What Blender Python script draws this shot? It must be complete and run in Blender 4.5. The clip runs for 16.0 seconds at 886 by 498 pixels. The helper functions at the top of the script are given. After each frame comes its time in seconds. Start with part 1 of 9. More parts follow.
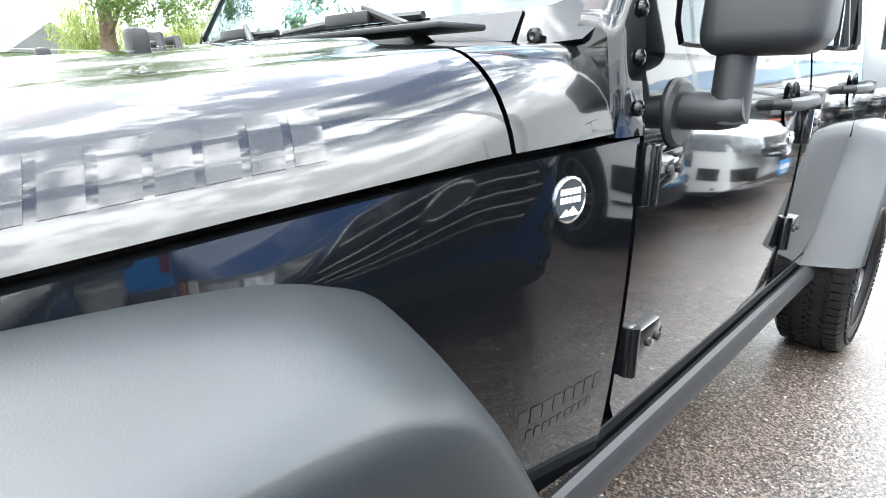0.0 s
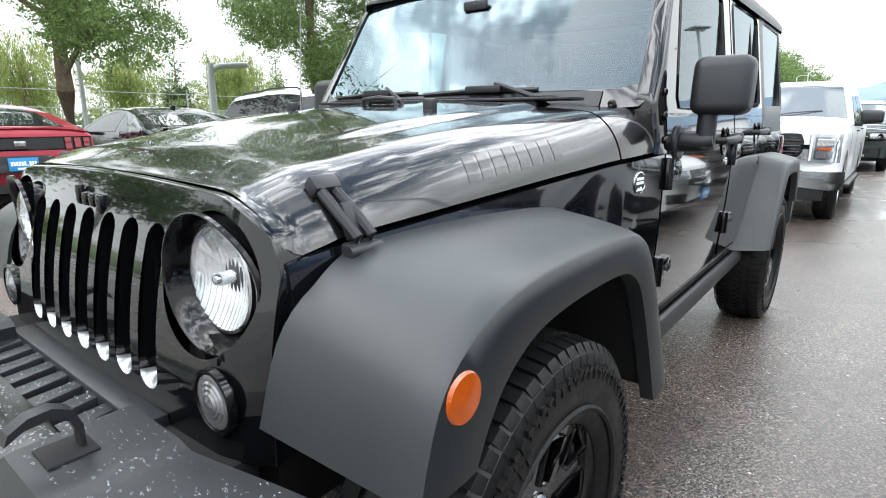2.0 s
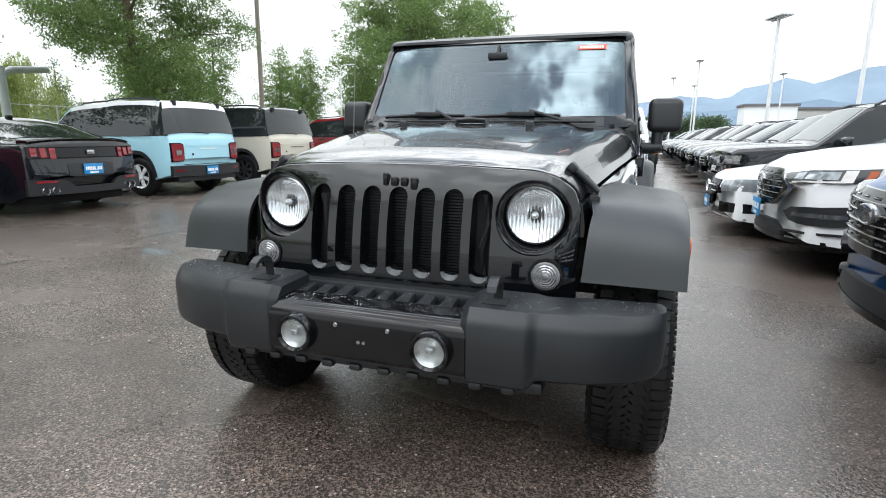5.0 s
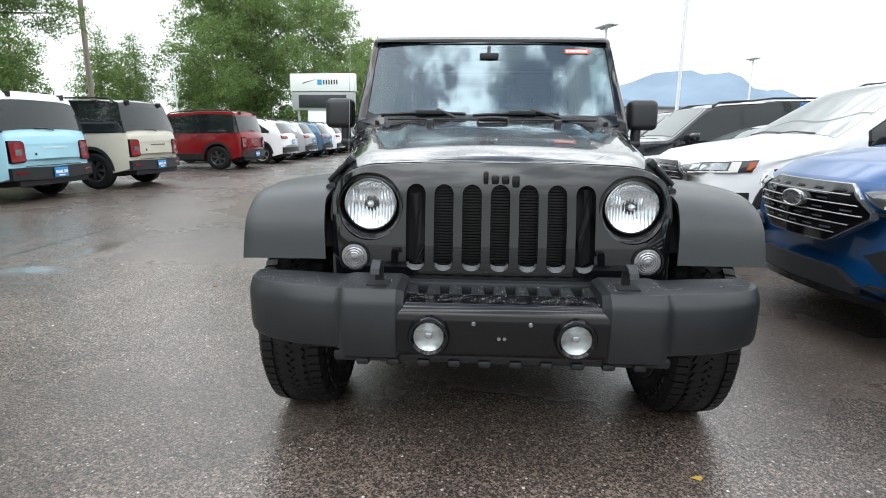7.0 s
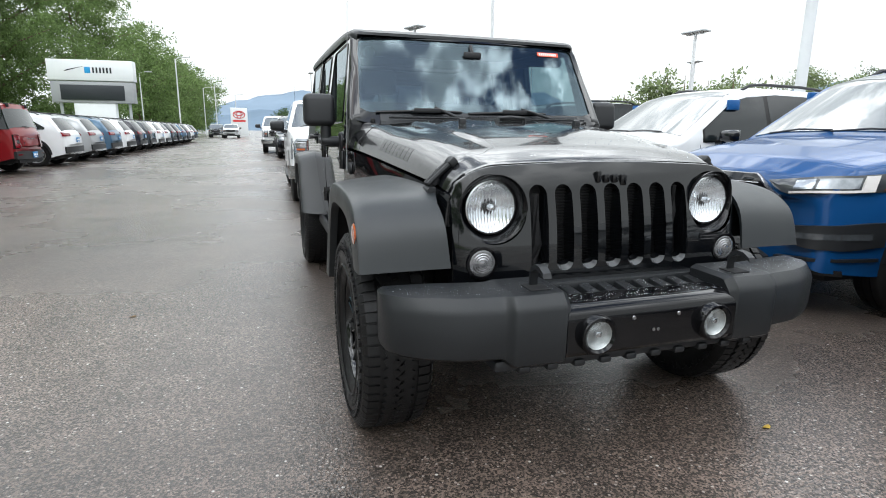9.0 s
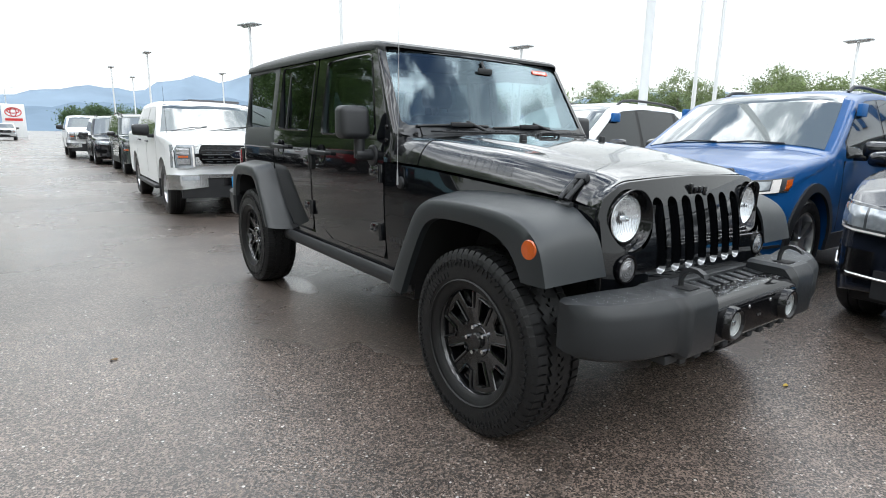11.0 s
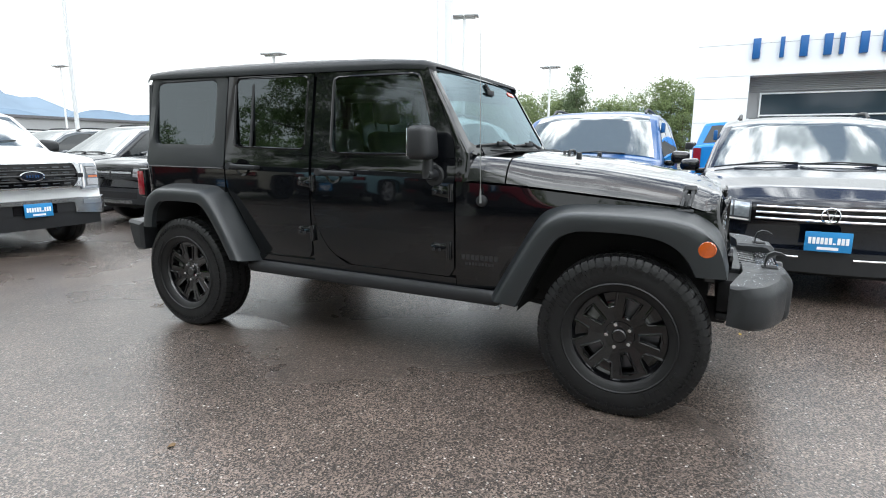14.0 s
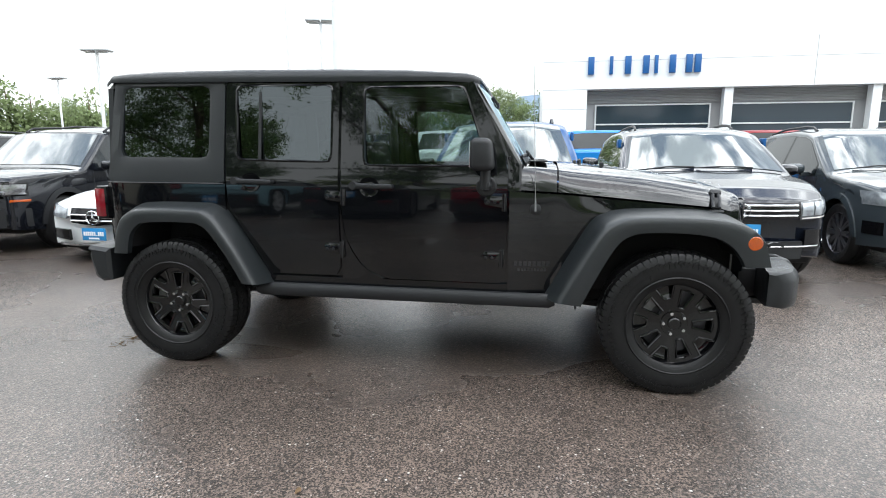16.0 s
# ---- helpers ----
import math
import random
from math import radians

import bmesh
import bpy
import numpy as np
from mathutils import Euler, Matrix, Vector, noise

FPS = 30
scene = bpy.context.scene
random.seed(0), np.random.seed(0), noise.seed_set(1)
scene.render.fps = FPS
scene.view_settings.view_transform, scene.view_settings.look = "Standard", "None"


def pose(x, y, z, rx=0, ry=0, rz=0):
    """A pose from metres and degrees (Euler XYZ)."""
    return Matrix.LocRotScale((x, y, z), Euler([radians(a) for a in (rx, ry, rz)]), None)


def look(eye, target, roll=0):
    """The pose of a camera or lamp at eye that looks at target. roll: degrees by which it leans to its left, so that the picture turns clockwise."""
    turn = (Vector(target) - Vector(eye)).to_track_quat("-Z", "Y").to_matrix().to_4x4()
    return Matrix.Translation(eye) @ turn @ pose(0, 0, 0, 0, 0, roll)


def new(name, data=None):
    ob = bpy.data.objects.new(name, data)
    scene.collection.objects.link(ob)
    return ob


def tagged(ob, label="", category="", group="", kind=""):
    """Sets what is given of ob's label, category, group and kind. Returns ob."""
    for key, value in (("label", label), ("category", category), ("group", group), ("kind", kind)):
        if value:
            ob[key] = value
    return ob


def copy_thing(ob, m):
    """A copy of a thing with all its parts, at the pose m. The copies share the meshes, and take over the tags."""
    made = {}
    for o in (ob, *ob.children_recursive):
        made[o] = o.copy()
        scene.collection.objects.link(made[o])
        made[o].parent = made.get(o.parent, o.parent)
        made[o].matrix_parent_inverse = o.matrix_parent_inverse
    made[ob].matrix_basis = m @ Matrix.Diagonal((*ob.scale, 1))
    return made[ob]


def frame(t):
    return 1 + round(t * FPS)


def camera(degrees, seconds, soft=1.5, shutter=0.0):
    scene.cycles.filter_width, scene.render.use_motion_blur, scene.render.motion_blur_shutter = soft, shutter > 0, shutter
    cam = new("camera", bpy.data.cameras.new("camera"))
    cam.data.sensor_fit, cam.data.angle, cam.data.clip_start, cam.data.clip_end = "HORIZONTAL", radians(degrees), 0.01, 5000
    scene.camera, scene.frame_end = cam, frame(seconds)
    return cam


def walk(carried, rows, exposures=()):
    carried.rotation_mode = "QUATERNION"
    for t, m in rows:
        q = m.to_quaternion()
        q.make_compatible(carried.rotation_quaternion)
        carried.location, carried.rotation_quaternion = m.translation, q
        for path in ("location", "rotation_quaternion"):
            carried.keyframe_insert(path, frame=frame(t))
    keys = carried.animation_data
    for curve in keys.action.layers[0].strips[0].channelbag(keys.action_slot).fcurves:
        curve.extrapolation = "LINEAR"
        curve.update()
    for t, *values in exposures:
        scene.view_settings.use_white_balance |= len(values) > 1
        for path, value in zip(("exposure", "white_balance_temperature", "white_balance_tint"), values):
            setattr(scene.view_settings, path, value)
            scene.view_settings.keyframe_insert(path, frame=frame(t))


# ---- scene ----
cam = camera(78.1, 16.0, soft=1.0)
PATH = [
    (0, (1.173, 0.081, 1.166), (-0.181, 1.428, 0.573), -0.4),
    (0.5, (1.217, -0.102, 1.172), (-0.094, 1.295, 0.599), -0.3),
    (1, (1.255, -0.319, 1.181), (-0.01, 1.128, 0.628), 0.2),
    (1.5, (1.281, -0.556, 1.198), (0.052, 0.934, 0.677), 0.2),
    (2, (1.294, -0.85, 1.177), (0.093, 0.683, 0.72), 0.2),
    (2.5, (1.271, -1.104, 1.173), (0.137, 0.489, 0.752), 0.3),
    (3, (1.217, -1.342, 1.18), (0.179, 0.318, 0.774), 0.2),
    (3.5, (1.141, -1.584, 1.179), (0.193, 0.135, 0.796), 0.4),
    (4, (1.03, -1.805, 1.17), (0.187, -0.031, 0.792), 0.4),
    (4.5, (0.898, -1.994, 1.168), (0.161, -0.177, 0.774), 0.5),
    (7, (-0.108, -2.336, 1.173), (-0.202, -0.382, 0.757), 0.5),
    (7.5, (-0.366, -2.294, 1.16), (-0.296, -0.341, 0.738), 0.7),
    (8, (-0.628, -2.236, 1.171), (-0.373, -0.298, 0.748), 0.7),
    (8.5, (-0.919, -2.179, 1.166), (-0.482, -0.274, 0.742), 0.5),
    (9, (-1.202, -2.124, 1.174), (-0.595, -0.265, 0.754), 0.6),
    (11.5, (-2.497, -1.476, 1.218), (-1.22, 0.012, 0.822), 1.0),
    (12, (-2.718, -1.278, 1.208), (-1.324, 0.103, 0.819), 0.9),
    (12.5, (-2.915, -1.067, 1.225), (-1.405, 0.187, 0.843), 0.7),
    (13, (-3.122, -0.837, 1.231), (-1.513, 0.287, 0.847), 0.6),
    (13.5, (-3.308, -0.598, 1.257), (-1.609, 0.388, 0.88), 0.5),
    (14, (-3.456, -0.341, 1.254), (-1.69, 0.526, 0.892), 0.4),
    (14.5, (-3.574, -0.066, 1.261), (-1.751, 0.676, 0.908), 0.4),
    (15, (-3.69, 0.205, 1.258), (-1.818, 0.821, 0.912), 0.3),
    (15.5, (-3.784, 0.474, 1.28), (-1.869, 0.94, 0.937), 0.1),
    (16, (-3.853, 0.762, 1.281), (-1.908, 1.084, 0.942), -0.1),
]
walk(cam, [(t, look(eye, target, roll)) for t, eye, target, roll in PATH],
     exposures=[(0, 2.22), (0.5, 1.76), (1, 1.4), (1.5, 1.16), (2, 0.92), (2.5, 0.76), (3, 0.63), (4, 0.52), (4.5, 0.46), (7, 0.44), (8, 0.4), (9, 0.26), (11.5, 0.42), (14, 0.56), (16, 0.63)])

# ---- world and light ----
world = bpy.data.worlds.new("sky")
scene.world = world
world.use_nodes = True
wn, wl = world.node_tree.nodes, world.node_tree.links
wn.clear()
SUN_EL, SUN_AZ = radians(62), radians(235)
sky = wn.new("ShaderNodeTexSky")
sky.sky_type = "NISHITA"
sky.sun_disc = False
sky.sun_elevation, sky.sun_rotation = SUN_EL, SUN_AZ
blue = wn.new("ShaderNodeBackground")
blue.inputs["Strength"].default_value = 0.15
wl.new(sky.outputs["Color"], blue.inputs["Color"])
coord = wn.new("ShaderNodeTexCoord")
split = wn.new("ShaderNodeSeparateXYZ")
wl.new(coord.outputs["Generated"], split.inputs[0])
lift = wn.new("ShaderNodeMath")
lift.operation = "ADD"
lift.inputs[1].default_value = 0.16
wl.new(split.outputs["Z"], lift.inputs[0])
lift2 = wn.new("ShaderNodeMath")
lift2.operation = "MAXIMUM"
lift2.inputs[1].default_value = 0.08
wl.new(lift.outputs[0], lift2.inputs[0])
flat = wn.new("ShaderNodeVectorMath")
flat.operation = "DIVIDE"
wl.new(coord.outputs["Generated"], flat.inputs[0])
comb = wn.new("ShaderNodeCombineXYZ")
for k in range(3):
    wl.new(lift2.outputs[0], comb.inputs[k])
wl.new(comb.outputs[0], flat.inputs[1])


def cloud_noise(scale, detail, lo, hi, seed):
    move = wn.new("ShaderNodeVectorMath")
    move.operation = "ADD"
    move.inputs[1].default_value = (seed, seed * 0.37, 0)
    wl.new(flat.outputs[0], move.inputs[0])
    n = wn.new("ShaderNodeTexNoise")
    n.inputs["Scale"].default_value = scale
    n.inputs["Detail"].default_value = detail
    n.inputs["Roughness"].default_value = 0.55
    wl.new(move.outputs[0], n.inputs["Vector"])
    r = wn.new("ShaderNodeMapRange")
    r.inputs["From Min"].default_value, r.inputs["From Max"].default_value = lo, hi
    r.interpolation_type = "SMOOTHSTEP"
    wl.new(n.outputs["Fac"], r.inputs["Value"])
    return r.outputs["Result"]


cover = cloud_noise(6.0, 9, 0.45, 0.545, 5.7)
shade = cloud_noise(6.6, 8, 0.42, 0.60, 2.2)
tone = wn.new("ShaderNodeMixRGB")
# high up the deck is broken into dark undersides and bright tops, lower it evens out
height = wn.new("ShaderNodeMapRange")
height.inputs["From Min"].default_value, height.inputs["From Max"].default_value = 0.50, 0.82
wl.new(split.outputs["Z"], height.inputs["Value"])
dusk = wn.new("ShaderNodeMixRGB")
dusk.inputs[1].default_value = (0.56, 0.59, 0.62, 1)
dusk.inputs[2].default_value = (0.14, 0.162, 0.182, 1)
wl.new(height.outputs["Result"], dusk.inputs[0])
wl.new(dusk.outputs[0], tone.inputs[1])
tone.inputs[2].default_value = (0.96, 1.0, 1.02, 1)
wl.new(shade, tone.inputs[0])
cloud = wn.new("ShaderNodeBackground")
cloud.inputs["Strength"].default_value = 5.2
wl.new(tone.outputs[0], cloud.inputs["Color"])
# towards the horizon the cloud deck closes and brightens
rim = wn.new("ShaderNodeMapRange")
rim.inputs["From Min"].default_value, rim.inputs["From Max"].default_value = 0.80, 0.66
wl.new(split.outputs["Z"], rim.inputs["Value"])
cov2 = wn.new("ShaderNodeMath")
cov2.operation = "MAXIMUM"
wl.new(cover, cov2.inputs[0])
wl.new(rim.outputs["Result"], cov2.inputs[1])
haze = wn.new("ShaderNodeBackground")
haze.inputs["Color"].default_value = (0.94, 1.0, 1.02, 1)
haze.inputs["Strength"].default_value = 1.02
deck = wn.new("ShaderNodeMixShader")
rim2 = wn.new("ShaderNodeMapRange")
rim2.inputs["From Min"].default_value, rim2.inputs["From Max"].default_value = 0.74, 0.42
wl.new(split.outputs["Z"], rim2.inputs["Value"])
wl.new(rim2.outputs["Result"], deck.inputs[0])
wl.new(cloud.outputs[0], deck.inputs[1])
wl.new(haze.outputs[0], deck.inputs[2])
both = wn.new("ShaderNodeMixShader")
wl.new(cov2.outputs[0], both.inputs[0])
wl.new(blue.outputs[0], both.inputs[1])
wl.new(deck.outputs[0], both.inputs[2])
out = wn.new("ShaderNodeOutputWorld")
wl.new(both.outputs[0], out.inputs["Surface"])

sun = new("sun", bpy.data.lights.new("sun", "SUN"))
sun.data.energy, sun.data.angle, sun.data.color = 0.9, radians(90), (0.95, 0.98, 1.0)
sun.matrix_world = look((math.sin(SUN_AZ) * 30 * math.cos(SUN_EL), math.cos(SUN_AZ) * 30 * math.cos(SUN_EL), 30 * math.sin(SUN_EL)), (0, 0, 0))


# ---- materials ----
def material(name, color, rough=0.5, metal=0.0, coat=0.0, vary=0.0, scale=8.0, bump=0.0, bump_scale=60.0, spec=0.5,
             rough_vary=0.0, emit=0.0, alpha=1.0, trans=0.0, ior=1.45, tint=None, per=0.0):
    m = bpy.data.materials.new(name)
    m.use_nodes = True
    nt = m.node_tree
    b = nt.nodes["Principled BSDF"]
    b.inputs["Base Color"].default_value = (*color, 1)
    b.inputs["Roughness"].default_value = rough
    b.inputs["Metallic"].default_value = metal
    b.inputs["Coat Weight"].default_value = coat
    b.inputs["Coat Roughness"].default_value = 0.03
    b.inputs["Specular IOR Level"].default_value = spec
    b.inputs["IOR"].default_value = ior
    b.inputs["Transmission Weight"].default_value = trans
    if emit:
        b.inputs["Emission Color"].default_value = (*color, 1)
        b.inputs["Emission Strength"].default_value = emit
    tc = nt.nodes.new("ShaderNodeTexCoord")
    src = None
    if vary or rough_vary:
        n = nt.nodes.new("ShaderNodeTexNoise")
        n.inputs["Scale"].default_value = scale
        n.inputs["Detail"].default_value = 6
        nt.links.new(tc.outputs["Object"], n.inputs["Vector"])
        if vary:
            mix = nt.nodes.new("ShaderNodeMixRGB")
            mix.inputs[1].default_value = (*[c * (1 - vary) for c in color], 1)
            mix.inputs[2].default_value = (*(tint or [min(1, c * (1 + vary)) for c in color]), 1)
            nt.links.new(n.outputs["Fac"], mix.inputs[0])
            src = mix.outputs[0]
        if rough_vary:
            r = nt.nodes.new("ShaderNodeMapRange")
            r.inputs["From Min"].default_value, r.inputs["From Max"].default_value = 0.3, 0.7
            r.inputs["To Min"].default_value, r.inputs["To Max"].default_value = max(0, rough - rough_vary), rough + rough_vary
            nt.links.new(n.outputs["Fac"], r.inputs["Value"])
            nt.links.new(r.outputs["Result"], b.inputs["Roughness"])
    if per:
        info = nt.nodes.new("ShaderNodeNewGeometry")
        hsv = nt.nodes.new("ShaderNodeHueSaturation")
        mr = nt.nodes.new("ShaderNodeMapRange")
        mr.inputs["To Min"].default_value, mr.inputs["To Max"].default_value = 1 - per, 1 + per
        nt.links.new(info.outputs["Random Per Island"], mr.inputs["Value"])
        nt.links.new(mr.outputs["Result"], hsv.inputs["Value"])
        if src:
            nt.links.new(src, hsv.inputs["Color"])
        else:
            hsv.inputs["Color"].default_value = (*color, 1)
        src = hsv.outputs[0]
    if src:
        nt.links.new(src, b.inputs["Base Color"])
    if bump:
        n2 = nt.nodes.new("ShaderNodeTexNoise")
        n2.inputs["Scale"].default_value = bump_scale
        n2.inputs["Detail"].default_value = 4
        nt.links.new(tc.outputs["Object"], n2.inputs["Vector"])
        bp = nt.nodes.new("ShaderNodeBump")
        bp.inputs["Strength"].default_value = bump
        bp.inputs["Distance"].default_value = 0.01
        nt.links.new(n2.outputs["Fac"], bp.inputs["Height"])
        nt.links.new(bp.outputs["Normal"], b.inputs["Normal"])
    return m


def glass(name, color, rough=0.0, gloss=0.07, sheen=(0.8, 0.8, 0.8)):
    """Clear pane: mirror-like gloss over a tinted see-through sheet."""
    m = bpy.data.materials.new(name)
    m.use_nodes = True
    nt = m.node_tree
    nt.nodes.clear()
    o = nt.nodes.new("ShaderNodeOutputMaterial")
    t = nt.nodes.new("ShaderNodeBsdfTransparent")
    t.inputs["Color"].default_value = (*color, 1)
    g = nt.nodes.new("ShaderNodeBsdfGlossy")
    g.inputs["Roughness"].default_value = rough
    g.inputs["Color"].default_value = (*sheen, 1)
    lw = nt.nodes.new("ShaderNodeLayerWeight")
    lw.inputs["Blend"].default_value = 0.5
    pw = nt.nodes.new("ShaderNodeMath")
    pw.operation = "POWER"
    pw.inputs[1].default_value = 4.6
    nt.links.new(lw.outputs["Facing"], pw.inputs[0])
    f = nt.nodes.new("ShaderNodeMapRange")
    f.inputs["To Min"].default_value, f.inputs["To Max"].default_value = gloss, 1.0
    nt.links.new(pw.outputs[0], f.inputs["Value"])
    mx = nt.nodes.new("ShaderNodeMixShader")
    nt.links.new(f.outputs[0], mx.inputs[0])
    nt.links.new(t.outputs[0], mx.inputs[1])
    nt.links.new(g.outputs[0], mx.inputs[2])
    nt.links.new(mx.outputs[0], o.inputs["Surface"])
    return m


def leaf_material(name, color):
    """Leaves: matt green that lets some light through, each leaf a little different."""
    m = material(name, color, rough=0.55, vary=0.3, scale=0.8, per=0.4)
    nt = m.node_tree
    b = nt.nodes["Principled BSDF"]
    t = nt.nodes.new("ShaderNodeBsdfTranslucent")
    nt.links.new(b.inputs["Base Color"].links[0].from_socket, t.inputs["Color"])
    mx = nt.nodes.new("ShaderNodeMixShader")
    mx.inputs[0].default_value = 0.6
    nt.links.new(b.outputs[0], mx.inputs[1])
    nt.links.new(t.outputs[0], mx.inputs[2])
    nt.links.new(mx.outputs[0], nt.nodes["Material Output"].inputs["Surface"])
    return m


def paint(name, color, flake=0.0):
    return material(name, color, rough=0.16 if max(color) < 0.07 else 0.28 if flake else 0.4, metal=flake, coat=0.9 if max(color) < 0.07 else 0.65, vary=0.06, scale=3.0, spec=0.2)


